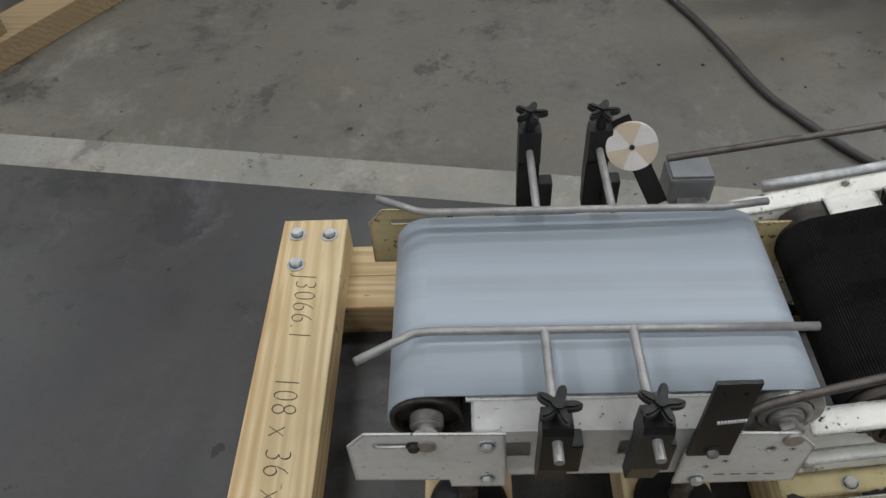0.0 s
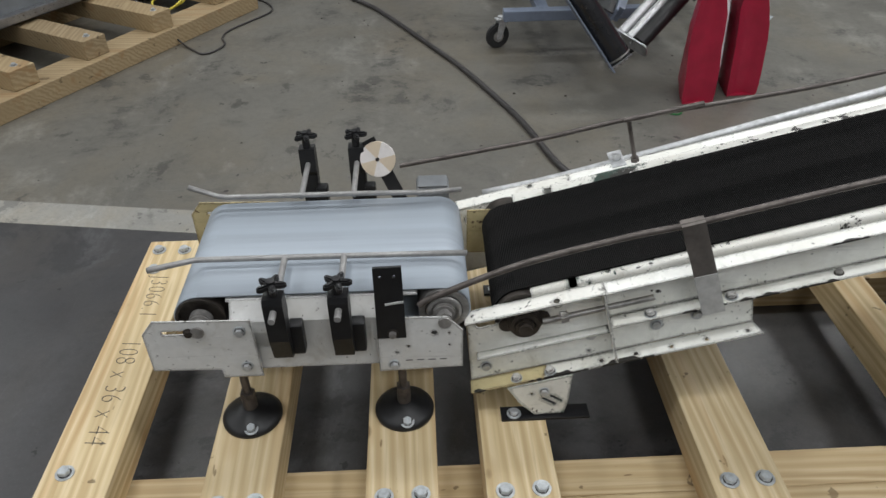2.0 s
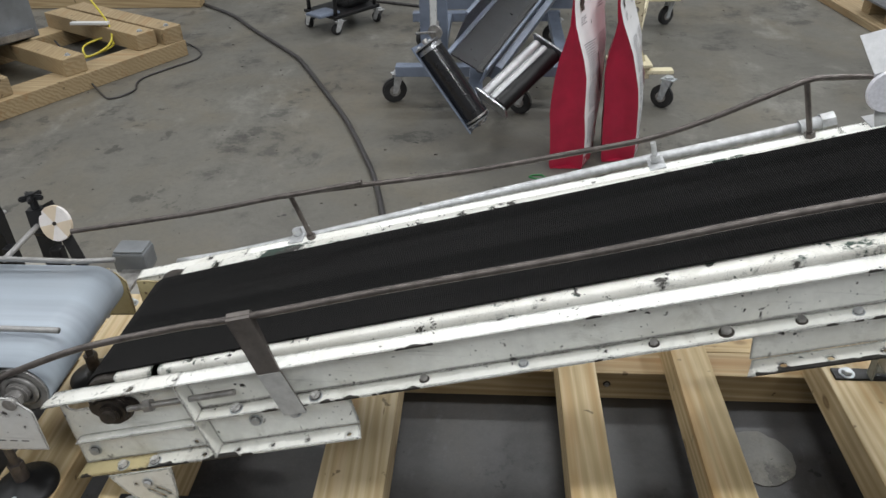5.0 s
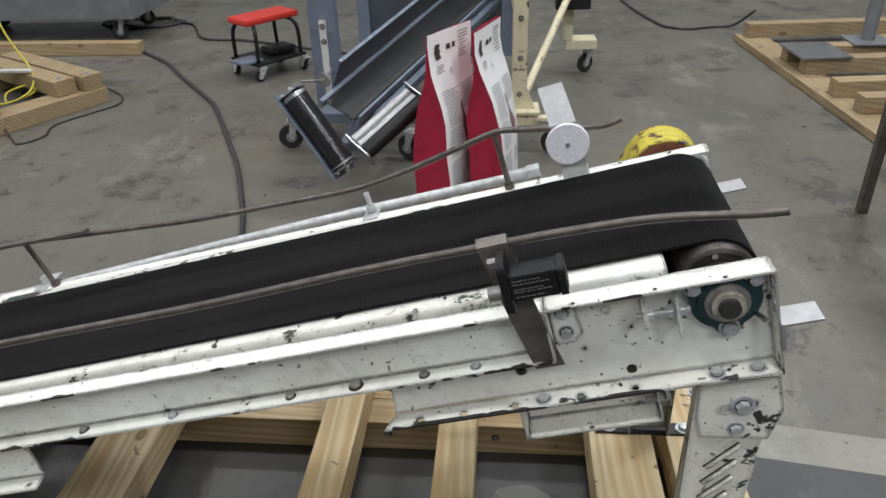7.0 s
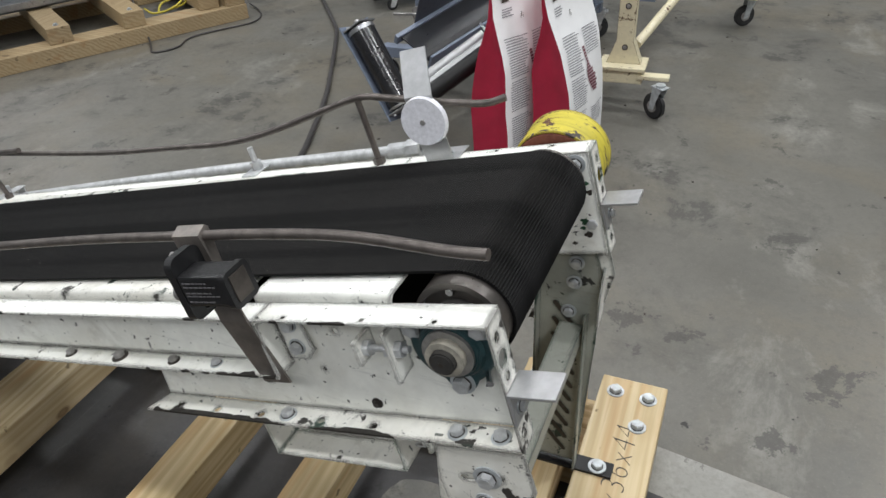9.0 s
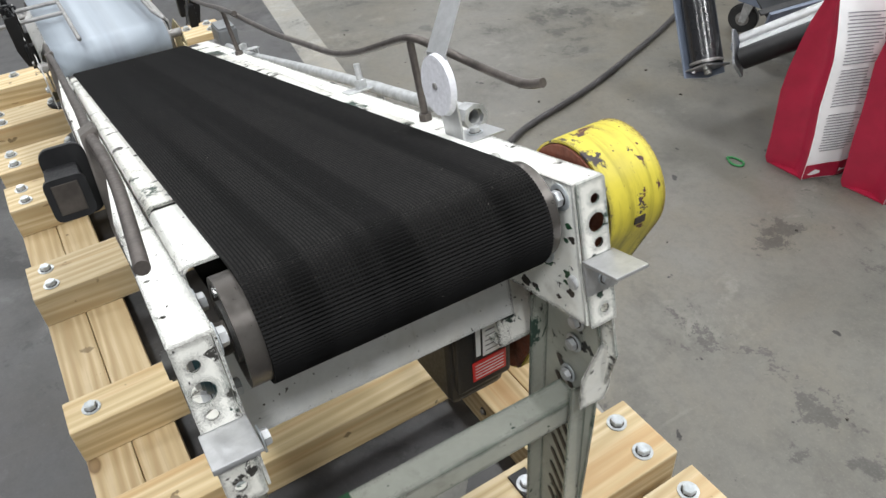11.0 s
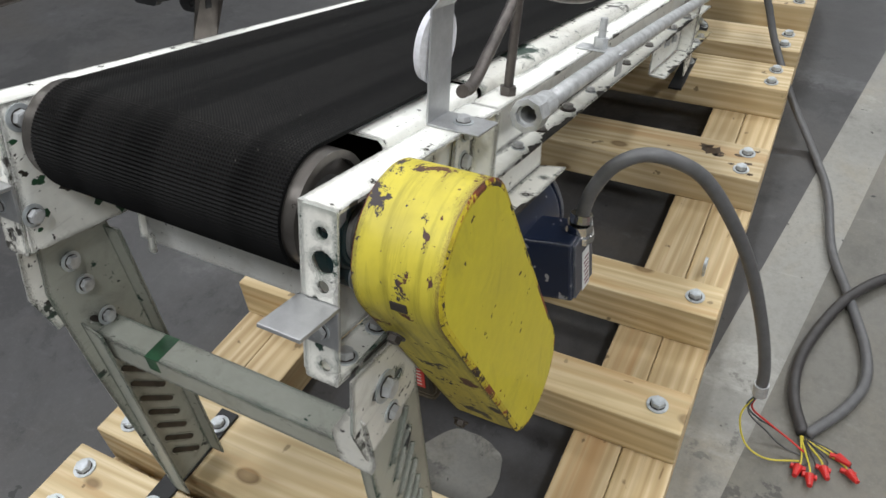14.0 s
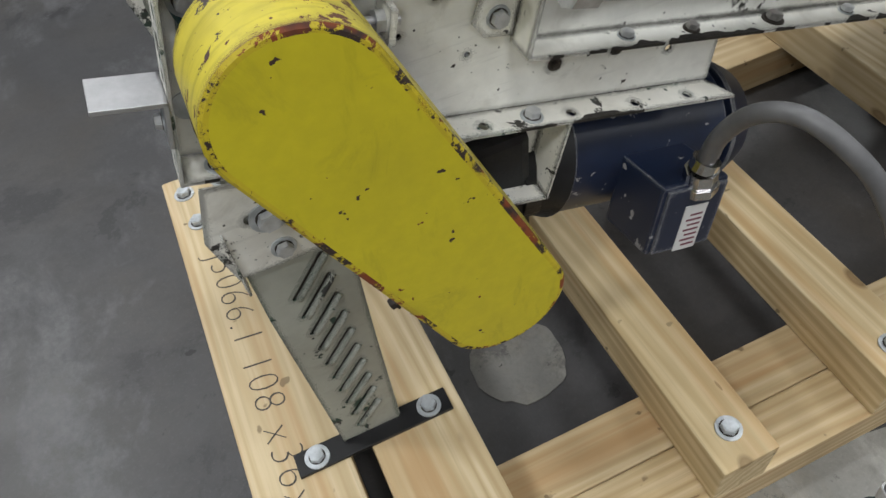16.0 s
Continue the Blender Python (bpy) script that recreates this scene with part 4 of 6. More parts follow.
bm = belt(newbm(), -1.69, -0.0435, -0.062, -0.0395, 0.055, 0.0045, -0.170, 0.134, 0.0018, 0.0014)
for v in bm.verts:
    v.co.y += 0.013 * (v.co.x + 0.062)
cpart("belt", bm, BLACK_BELT, label="black ribbed rubber belt")
bm = newbm()
ring(bm, (-0.062, -0.189, -0.0395), (-0.062, 0.148, -0.0395), 0.0545, 0.047, 48)
cyl(bm, (-0.062, -0.182, -0.0395), (-0.062, 0.141, -0.0395), 0.0475, 40)
pl = cpart("head_pulley", bm, PULLEY, label="bare steel head pulley", smooth=40)
cpart("hub", ring(newbm(), (-0.062, -0.191, -0.038), (-0.062, 0.150, -0.038), 0.030, 0.015, 28), DARK_PULLEY, pl, smooth=40)
cpart("shaft", cyl(newbm(), (-0.062, -0.205, -0.042), (-0.062, 0.172, -0.042), 0.0165, 20), GREASE_AND_SHADE, pl)
cbolt(-0.062, -0.186, 0.004, (0, -1, 0), 0.006, 1.0, BRIGHT, pl)
bm = newbm()
ring(bm, (-1.69, -0.204, -0.0435), (-1.69, 0.149, -0.0435), 0.0545, 0.046, 40)
cyl(bm, (-1.69, -0.180, -0.0435), (-1.69, 0.14, -0.0435), 0.047, 32)
cpart("tail_pulley", bm, GREASE_AND_SHADE, label="grimy tail pulley", smooth=40)


def bed(bm, u0, u1):
    """A shallow pan under the belt with rounded, turned-down edges."""
    ya, yb, r, w1, w0 = YN + 0.003, YF - 0.003, 0.008, 0.0095, -0.05
    out = [(ya, w0), (ya, w1 - r)] + [(ya + r - r * math.cos(radians(a)), w1 - r + r * math.sin(radians(a))) for a in (30, 60, 90)]
    out += [(yb - r + r * math.sin(radians(a)), w1 - r + r * math.cos(radians(a))) for a in (0, 30, 60, 90)] + [(yb, w0)]
    out += [(yb - 0.003, w0), (yb - 0.003, w1 - r), (yb - r, w1 - 0.003), (ya + r, w1 - 0.003), (ya + 0.003, w1 - r), (ya + 0.003, w0)]
    return prism(bm, out, u0, u1, "x")


cpart("slider_bed", bed(newbm(), -1.575, -0.343), CREAM_BARE, label="cream slider bed worn along its edges", smooth=50)
cpart("slider_bed", bed(newbm(), -0.326, -0.128), CREAM, label="short cream slider bed", smooth=50)
cpart("slider_bed", bed(newbm(), -1.665, -1.590), CREAM_BARE, label="short cream slider bed", smooth=50)
# cross panel under the head pulley
bm = newbm()
box(bm, (-0.158, YN + 0.002, -0.221), (-0.155, YF - 0.002, -0.105), 0.0)
box(bm, (-0.190, YN + 0.002, -0.221), (-0.1582, YF - 0.002, -0.218), 0.0)
cpart("cross_panel", bm, WHITE_GREY, label="grey-white cross panel under the pulley")
# cross members take the darkened cream: shade under the belt put into colour
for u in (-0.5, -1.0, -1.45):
    cpart("cross_member", box(newbm(), (u - 0.02, YN + 0.004, -0.072), (u + 0.02, YF - 0.004, -0.055), 0.001), CREAM_GREEN_SHADED)
# open box section below the discharge plates
for ya, yb, zb in ((YN - 0.03, YN + 0.022, -0.232), (YF - 0.022, YF + 0.035, -0.273)):
    bm = newbm()
    box(bm, (-0.372, ya, zb), (-0.172, yb, zb + 0.003), 0.0005)
    box(bm, (-0.375, ya, zb + 0.0005), (-0.3722, yb, -0.172), 0.0005)
    box(bm, (-0.1718, ya, zb + 0.0005), (-0.169, yb, -0.172), 0.0005)
    yw = ya + 0.045 if ya < 0 else yb - 0.045
    box(bm, (-0.3715, yw - 0.0015, zb + 0.0035), (-0.1725, yw + 0.0015, -0.174), 0.0)
    ms = cpart("motor_mount", bm, CREAM_BARE, label="cream box-section motor mount")
    sd = -1 if ya < 0 else 1
    # no hole is cut: a dark block stands for the slot's shaded inside
    cpart("mount_slot", box(newbm(), (-0.25, min(yw, yw + sd * 0.003), -0.208), (-0.19, max(yw, yw + sd * 0.003), -0.197), 0.0), GREASE_AND_SHADE, ms)
# patches of old paint and grease inside the discharge plates
rp = random.Random(5)
for y0, s in ((YN, -1), (YF, 1)):
    for k in range(16):
        cu_, cw_ = rp.uniform(-0.14, -0.008), rp.uniform(-0.160, -0.088)
        if k > 9:
            cu_, cw_ = rp.uniform(-0.03, -0.006), rp.uniform(-0.15, -0.01)
        r = rp.uniform(0.003, 0.011)
        pts = [(cu_ + r * rp.uniform(0.5, 1.3) * math.cos(2 * math.pi * q / 11), cw_ + 0.7 * r * rp.uniform(0.5, 1.3) * math.sin(2 * math.pi * q / 11)) for q in range(11)]
        ya, yb = sorted((y0 - s * 0.0040, y0 - s * 0.0044))
        cpart("paint_patch", prism(newbm(), pts, ya, yb, "y"), OLD_GREEN if k % 3 else GREASE_AND_SHADE, conv, "old green paint and grease patch")
tb_ = newbm()
plate(tb_, rounded(YN + 0.004, -0.236, YN + 0.016, -0.208, 0.005), [], -0.1545, -0.1515, "x")
cpart("hook_tab", tb_, CREAM, conv, "small white hook tab")
# grey conduit along the far side
bm = newbm()
tube(bm, [cw(-1.735, 0.240, -0.023), cw(-1.52, 0.233, -0.024), cw(-1.07, 0.232, -0.011), cw(-0.69, 0.232, -0.003), cw(-0.345, 0.232, -0.001)], 0.0105, 16, 4)
cd = part("conduit", bm, GALV, conv, "galvanised electrical conduit", 40)
bm = newbm()
ring(bm, cw(-0.360, 0.232, -0.001), cw(-0.305, 0.232, 0.0), 0.0145, 0.0095, 20)
ring(bm, cw(-0.322, 0.232, -0.001), cw(-0.297, 0.232, 0.0), 0.019, 0.0125, 8)
part("conduit_fitting", bm, GALV, cd, "bright threaded conduit fitting")
# the tube is capped; a black plug stands for the dark inside
part("bore", cyl(newbm(), cw(-0.36, 0.232, -0.001), cw(-0.338, 0.232, -0.0005), 0.0098, 18), BLACK, cd, "black plug painting the shade inside the conduit end")
for u in (-0.637, -1.41):
    bm = newbm()
    box(bm, (u - 0.016, YF + 0.012, 0.0005), (u + 0.016, 0.245, 0.0035), 0.001)
    box(bm, (u - 0.014, 0.238, -0.03), (u + 0.014, 0.241, 0.002), 0.001)
    cl = cpart("conduit_clamp", bm, GALV, cd)
    top = 0.045 if u > -1 else 0.020
    bm = newbm()
    cyl(bm, (u, YF + 0.044, 0.0), (u, YF + 0.044, top), 0.0055, 12)
    cyl(bm, (u, YF + 0.044, 0.004), (u, YF + 0.044, 0.018), 0.0105, 6)
    cpart("stud", bm, GALV, cl)
# guide rods and their carriers
rod = cpart("guide_rod", tube(newbm(), [(-1.872, -0.236, 0.066), (-1.8355, -0.232, 0.075), (-1.665, -0.230, 0.102), (-1.47, -0.230, 0.108), (-1.36, -0.232, 0.106), (-1.11, -0.230, 0.107), (-0.80, -0.230, 0.105), (-0.53, -0.230, 0.110), (-0.345, -0.232, 0.110), (-0.26, -0.230, 0.108), (-0.1345, -0.230, 0.101), (-0.019, -0.236, 0.084), (0.023, -0.2385, 0.0805)], 0.0062, 12, 6), DARK_STEEL, label="dark bent steel guide rod", smooth=40)
rod2 = cpart("guide_rod", tube(newbm(), [(-1.895, 0.178, 0.141), (-1.70, 0.178, 0.127), (-1.56, 0.177, 0.119), (-1.374, 0.175, 0.116), (-1.20, 0.177, 0.100), (-0.99, 0.180, 0.080), (-0.80, 0.181, 0.072), (-0.656, 0.181, 0.068), (-0.55, 0.181, 0.079), (-0.4415, 0.181, 0.100), (-0.356, 0.184, 0.115), (-0.31, 0.196, 0.104), (-0.22, 0.215, 0.078), (-0.165, 0.227, 0.065), (-0.132, 0.233, 0.068)], 0.0058, 12, 6), DARK_STEEL, label="dark bent steel guide rod", smooth=40)
cpart("splice_rod", tube(newbm(), [(-1.388, 0.168, 0.119), (-1.30, 0.167, 0.116), (-1.215, 0.165, 0.114)], 0.0058, 10), DARK_STEEL, rod2)
for u, top, yt in ((-1.376, 0.116, 0.175), (-0.359, 0.115, 0.185)):
    bm = newbm()
    tube(bm, [(u + 0.003, 0.185, 0.0), (u, yt, top)], 0.0055, 10)
    cyl(bm, (u + 0.003, 0.185, 0.0), (u + 0.003, 0.185, 0.010), 0.010, 6)
    cpart("rod_post", bm, DARK_STEEL, rod2, smooth=40)
for u, wt, wb, lean in ((-1.358, 0.106, -0.100, 0.0), (-0.345, 0.112, -0.098, 0.0)):
    bm = newbm()
    yo = YN - FLG - 0.003
    out = [(yo + 0.003, wb), (yo + 0.003, 0.0), (-0.240, wt + 0.003), (-0.226, wt + 0.009), (-0.222, wt + 0.005), (-0.237, wt - 0.001), (yo, -0.001), (yo, wb)]
    if u > -1:
        out = [(yo + 0.010, wb), (yo + 0.003, 0.0), (-0.242, wt + 0.003), (-0.226, wt + 0.009), (-0.222, wt + 0.005), (-0.239, wt - 0.002), (yo, -0.001), (yo + 0.007, wb)]
    prism(bm, out, u - 0.021, u + 0.021, "x")
    for v in bm.verts:
        v.co.x += 0.16 * (wt - v.co.z) if u > -1 else 0.10 * (wt - v.co.z)
    st = cpart("rod_bracket", bm, BROWN_STEEL, label="bent bare steel strap bracket")
    if u < -1:
        lo = newbm()
        prism(lo, [(-0.021 + 0.10 * (wt - wb), wb - 0.001), (0.021 + 0.10 * (wt - wb), wb - 0.001), (0.021 + 0.10 * wt, -0.004), (-0.021 + 0.10 * wt, -0.004)], yo - 0.0012, yo - 0.0002, "y", Matrix.Translation((u, 0, 0)))
        cpart("painted_face", lo, PALE_STEEL, st, "pale grey painted lower half")
# photo sensor
bm = newbm()
box(bm, (-0.330, -0.290, 0.059), (-0.266, -0.255, 0.098), 0.004)
sn = cpart("photo_sensor", bm, BLACK, label="black block-shaped photoelectric sensor")
bm = newbm()
plate(bm, rounded(-0.293, 0.056, -0.252, 0.101, 0.008, 4), [], -0.266, -0.257, "x")
cpart("sensor_head", bm, BLACK, sn, "thicker rim round the sensor head")
bm = newbm()
plate(bm, rounded(-0.290, 0.036, -0.243, 0.117, 0.012, 5), [circle(-0.268, 0.046, 0.004)], -0.341, -0.330, "x")
cpart("sensor_flange", bm, BLACK, sn)
cpart("sensor_screw", cyl(newbm(), (-0.342, -0.262, 0.107), (-0.353, -0.262, 0.107), 0.0075, 6), STEEL, sn)
cpart("cable_gland", cyl(newbm(), (-0.342, -0.270, 0.066), (-0.362, -0.270, 0.066), 0.0105, 18, None, 0.002), STEEL, sn, "bright round plug")
bm = newbm()
for k, wa in enumerate((0.089, 0.084, 0.0765, 0.0725, 0.065)):
    u_ = -0.325
    while u_ < (-0.278 if k % 2 else -0.288):
        ln = 0.003 + 0.005 * random.random()
        box(bm, (u_, -0.2905, wa), (u_ + ln, -0.290, wa + 0.0016))
        u_ += ln + 0.0018
tagged(cpart("label_print", bm, PRINT, sn, "small grey unreadable print"), kind="stuff")
cpart("lens", box(newbm(), (-0.2575, -0.286, 0.063), (-0.2555, -0.260, 0.095), 0.001), GREASE_AND_SHADE, sn, "dark sensor lens")
sn.location += CV.to_3x3() @ Vector((0, 0, -0.007))
# prismatic reflector on its strap
def strap_face(ya, yb):
    """The strap's outline from its foot over the bend to its leaning top."""
    return [(-0.253, 0.0015, ya), (-0.207, 0.0015, ya), (-0.2115, 0.112, yb), (-0.2225, 0.173, yb + 0.041), (-0.2665, 0.171, yb + 0.041), (-0.2575, 0.112, yb)]


bm = newbm()
box(bm, (-0.254, 0.160, 0.0005), (-0.206, 0.219, 0.0030), 0.0008)
front, back = ([bm.verts.new((u, y + d, w)) for u, w, y in strap_face(0.160, 0.156)] for d in (0.0, 0.0022))
for q in ((0, 1, 2, 5), (5, 2, 3, 4)):
    bm.faces.new([front[i] for i in q])
    bm.faces.new([back[i] for i in reversed(q)])
for i in range(6):
    j = (i + 1) % 6
    bm.faces.new((front[i], back[i], back[j], front[j]))
bmesh.ops.recalc_face_normals(bm, faces=bm.faces[:])
rf = cpart("reflector_strap", bm, ALU, None, "bent bright aluminium strap")
rc, rn_ = Vector((-0.2334, 0.1555, 0.0745)), Vector((0.0, -1.0, 0.05)).normalized()
bm = newbm()
cyl(bm, rc, rc + rn_ * 0.0075, 0.0385, 40, 0.0365)
rd = cpart("reflector", bm, CLEAR_REFLECTOR, rf, "round clear prismatic reflector", 40)
cpart("rivet", cyl(newbm(), rc + rn_ * 0.007, rc + rn_ * 0.010, 0.004, 12), STEEL, rd)
bolt(rf, cw(-0.231, 0.190, 0.003), CV.to_3x3() @ Vector((0, 0, 1)), 0.009, 1.2, GALV)

# discharge legs
for y0, s in ((YN, -1), (YF, 1)):
    yo = y0 + s * FLG
    lo, hi = sorted((yo - s * 0.003, yo))
    bm = newbm()
    plate(bm, [(2.516, 0.680), (2.624, 0.705), (2.640, 0.645), (2.628, 0.585), (2.530, 0.585), (2.520, 0.62)], [slot(2.575, 0.646, 0.045, 0.006, 20)], lo, hi, "y")
    gp = part("leg_gusset", bm, CREAM_BARE, conv, "chipped leg plate with curved slot")
    bolt(gp, (2.581, yo, 0.650), (0, s, 0), 0.0135, 1.3, GALV)
    bolt(gp, (2.578, yo, 0.606), (0, s, 0), 0.0105, 1.2, GALV)
    bm = newbm()
    turn = 50 if s < 0 else 128
    spots = [(2.568 - 0.0008 * k, 0.545 - 0.034 * k, 0.066 - 0.0012 * k) for k in range(10)]
    hs = [slot(x, z, n_, 0.0026, turn) for x, z, n_ in spots]
    lo, hi = sorted((yo - s * 0.006, yo - s * 0.009))
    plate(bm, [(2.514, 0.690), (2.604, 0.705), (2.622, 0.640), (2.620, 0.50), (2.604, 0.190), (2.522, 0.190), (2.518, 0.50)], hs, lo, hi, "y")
    # darker cream than the outer faces: the leg's inner shade is in its colour
    lg = part("leg", bm, CREAM_GREEN_SHADED, conv, "slotted pressed-steel leg, chipped cream paint darkened for shade")
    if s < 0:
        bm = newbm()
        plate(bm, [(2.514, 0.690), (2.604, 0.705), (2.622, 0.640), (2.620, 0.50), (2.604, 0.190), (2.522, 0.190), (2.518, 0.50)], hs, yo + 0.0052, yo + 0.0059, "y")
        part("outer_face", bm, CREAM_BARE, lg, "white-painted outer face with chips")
    yl = yo - s * 0.006
    for x, z, n_ in spots:
        dx, dz = math.cos(radians(turn)) * n_ / 2, math.sin(radians(turn)) * n_ / 2
        ox, oz = math.sin(radians(turn)) * 0.0055, -math.cos(radians(turn)) * 0.0055
        if s > 0:
            ox, oz = -ox, -oz
        bm = newbm()
        tube(bm, [(x - dx + ox, yl, z - dz + oz), (x - 0.7 * dx + ox, yl + s * 0.001, z - 0.7 * dz + oz), (x + 0.7 * dx + ox, yl + s * 0.001, z + 0.7 * dz + oz), (x + dx + ox, yl, z + dz + oz)], 0.0036, 8)
        lv = part("louvre", bm, CREAM_BARE if s < 0 else CREAM_GREEN_SHADED, lg, "", 60)
        # dark strip closing the slot, stands for the shadow under the louvre
        bm = newbm()
        y1_, y2_ = sorted((yo - s * 0.0095, yo - s * 0.0105))
        prism(bm, slot(x, z, n_, 0.004, turn, 3), y1_, y2_, "y")
        part("louvre_gap", bm, GREASE_AND_SHADE, lv)
    bm = newbm()
    lo, hi = sorted((yo - s * 0.009, yo - s * 0.036))
    plate(bm, [(lo, 0.19), (hi, 0.19), (hi, 0.56), (lo, 0.575)], [], 0, 0.003, "x", Matrix.Translation((2.602, 0, 0)) @ Matrix.Shear("XY", 4, (0, 0)))
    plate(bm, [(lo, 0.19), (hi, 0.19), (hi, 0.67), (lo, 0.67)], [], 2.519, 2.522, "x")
    part("leg_lip", bm, CREAM_GREEN_SHADED, lg)
    for x, z in ((2.605, 0.758), (2.580, 0.661), (2.578, 0.622), (2.572, 0.561)):
        bolt(lg if z < 0.7 else conv, (x, (yo - s * 0.0125) if z < 0.7 else y0 - s * 0.004, z), (0, -s, 0), 0.0105, 1.25, GALV)
    yb = -0.256 if s < 0 else 0.195
    bm = newbm()
    lo, hi = sorted((yb - 0.018, yb + 0.018))
    box(bm, (2.448, lo, ZT), (2.675, hi, ZT + 0.006), 0.001)
    ft = part("foot_bar", bm, BLACK, conv, "black flat steel foot bar")
    for x in (2.478, 2.645):
        bolt(ft, (x, yb, ZT + 0.006), (0, 0, 1), 0.0135, 1.3)
bm = newbm()
bt = Matrix.Translation((2.582, -0.02, 0.526)) @ Matrix.Rotation(radians(-1.5), 4, "X")
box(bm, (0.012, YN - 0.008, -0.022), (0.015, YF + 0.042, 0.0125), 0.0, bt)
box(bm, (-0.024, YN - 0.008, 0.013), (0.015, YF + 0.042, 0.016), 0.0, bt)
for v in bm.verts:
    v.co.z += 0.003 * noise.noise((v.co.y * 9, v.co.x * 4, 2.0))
# brace colour includes the shade below the conveyor
lbr = part("leg_brace", bm, CREAM_GREEN_SHADED, conv, "cream angle-iron brace between the legs, darkened for shade")
bm = newbm()
box(bm, (-0.0242, -0.130, 0.0162), (0.0154, -0.108, 0.0166), 0.0, bt)
box(bm, (0.0151, -0.130, -0.008), (0.0155, -0.112, 0.0164), 0.0, bt)
part("green_paint", bm, OLD_GREEN, lbr, "patch of old green paint")
bm = newbm()
prism(bm, [(0.160, 0.560), (0.160, 0.612), (0.188, 0.662), (0.204, 0.644), (0.206, 0.575), (0.198, 0.555)], 2.6235, 2.6260, "x")
part("brace_gusset", bm, CREAM_BARE, conv, "white folded gusset at the brace end")
# infeed legs
for y0, s in ((YN, -1), (YF, 1)):
    yo = y0 + s * FLG
    lo, hi = sorted((yo - s * 0.012, yo - s * 0.009))
    bm = newbm()
    plate(bm, [(0.925, 0.268), (1.055, 0.300), (1.052, 0.225), (1.046, 0.190), (0.985, 0.186), (0.95, 0.225)], [slot(1.012, 0.226, 0.03, 0.0035, -35), slot(1.026, 0.234, 0.025, 0.0035, -35), circle(0.975, 0.25, 0.003)], lo, hi, "y")
    il = part("infeed_leg", bm, CREAM_BARE, conv, "short cream leg plate with slots")
    bolt(il, (1.0, yo - s * 0.009, 0.256), (0, s, 0), 0.0095, 1.2, GALV)
    bm = newbm()
    box(bm, (0.915, min(yo, yo - s * 0.036), ZT), (1.10, max(yo, yo - s * 0.036), ZT + 0.006), 0.001)
    fb = part("foot_bar", bm, BLACK, conv, "black flat steel foot bar")
    bolt(fb, (0.942, yo - s * 0.016, ZT + 0.006), (0, 0, 1), 0.0115, 1.3, GALV)

# chain guard
GA, GB, GY0, GY1 = (2.533, 0.806), (2.392, 0.487), 0.2045, 0.285
RA, RB = 0.0695, 0.0690


def hull(ca, ra, cb, rb, n=20):
    """Outline of the band round two circles."""
    d = Vector(cb) - Vector(ca)
    base = math.atan2(d.y, d.x)
    off = math.acos((ra - rb) / d.length)
    pts = []
    for k in range(n + 1):
        a = base + off + (2 * math.pi - 2 * off) * k / n
        pts.append((ca[0] + ra * math.cos(a), ca[1] + ra * math.sin(a)))
    for k in range(n + 1):
        a = base - off + 2 * off * k / n
        pts.append((cb[0] + rb * math.cos(a), cb[1] + rb * math.sin(a)))
    return pts


out = hull(GA, RA, GB, RB, 22)
inn = hull(GA, RA - 0.003, GB, RB - 0.003, 22)
inn2 = hull(GA, RA - 0.0065, GB, RB - 0.0065, 22)
bm = newbm()
v0 = [bm.verts.new((x, GY0, z)) for x, z in out]
v1 = [bm.verts.new((x, GY1 - 0.002, z)) for x, z in out]
v2 = [bm.verts.new((x, GY0, z)) for x, z in inn]
v3 = [bm.verts.new((x, GY1 - 0.004, z)) for x, z in inn]
n = len(out)
for i in range(n):
    j = (i + 1) % n
    for a, b in ((v0, v1), (v3, v2), (v2, v0), (v1, v3)):
        bm.faces.new((a[i], a[j], b[j], b[i]))
bmesh.ops.recalc_face_normals(bm, faces=bm.faces[:])
gd = part("chain_guard", bm, YELLOW_WORN, conv, "yellow sheet-steel chain guard, paint flaked to brown and orange", 45)
bm = newbm()
w0 = [bm.verts.new((x, GY1 - 0.002, z)) for x, z in out]
w1 = [bm.verts.new((x, GY1, z)) for x, z in inn]
w2 = [bm.verts.new((x, GY1 + 0.0002, z)) for x, z in inn2]
for i in range(n):
    j = (i + 1) % n
    for a, b in ((w0, w1), (w1, w2)):
        f = bm.faces.new((a[i], a[j], b[j], b[i]))
        f.material_index = 1
bm.faces.new(w2)
bmesh.ops.recalc_face_normals(bm, faces=bm.faces[:])
part("guard_face", bm, [YELLOW, YELLOW_EDGE], gd, "flat yellow guard face scratched and chipped at its rim")
bm = newbm()
plate(bm, hull(GA, RA - 0.004, GB, RB - 0.004, 18), [circle(2.511, 0.826, 0.02)], 0.2012, 0.2042, "y")
part("guard_back", bm, RUST, gd, "rust-red guard back plate")
# slot drawn as a dark block, its inner shade given as colour
part("rim_slot", box(newbm(), (2.6015, 0.239, 0.796), (2.6035, 0.254, 0.805), 0.0), GREASE_AND_SHADE, gd)
for x, y, z, nx, nz in ((2.583, 0.225, 0.737, 0.93, -0.36), (2.494, 0.232, 0.50, 0.93, -0.36)):
    bolt(gd, (x, y, z), (nx, 0, nz), 0.0085, 1.1, GREASE_AND_SHADE)


# motor and reducer
ax = CV.to_3x3() @ Vector((1, 0, 0))
mc = Vector((2.150, 0.105, 0.474))
m0, m1 = mc - ax * 0.115, mc + ax * 0.115
bm = newbm()
cyl(bm, m0, m1, 0.083, 48, None, 0.006)
mo = part("motor", bm, MOTOR_BLUE, conv, "dark blue electric motor, paint scuffed to bare metal", 40)
bm = newbm()
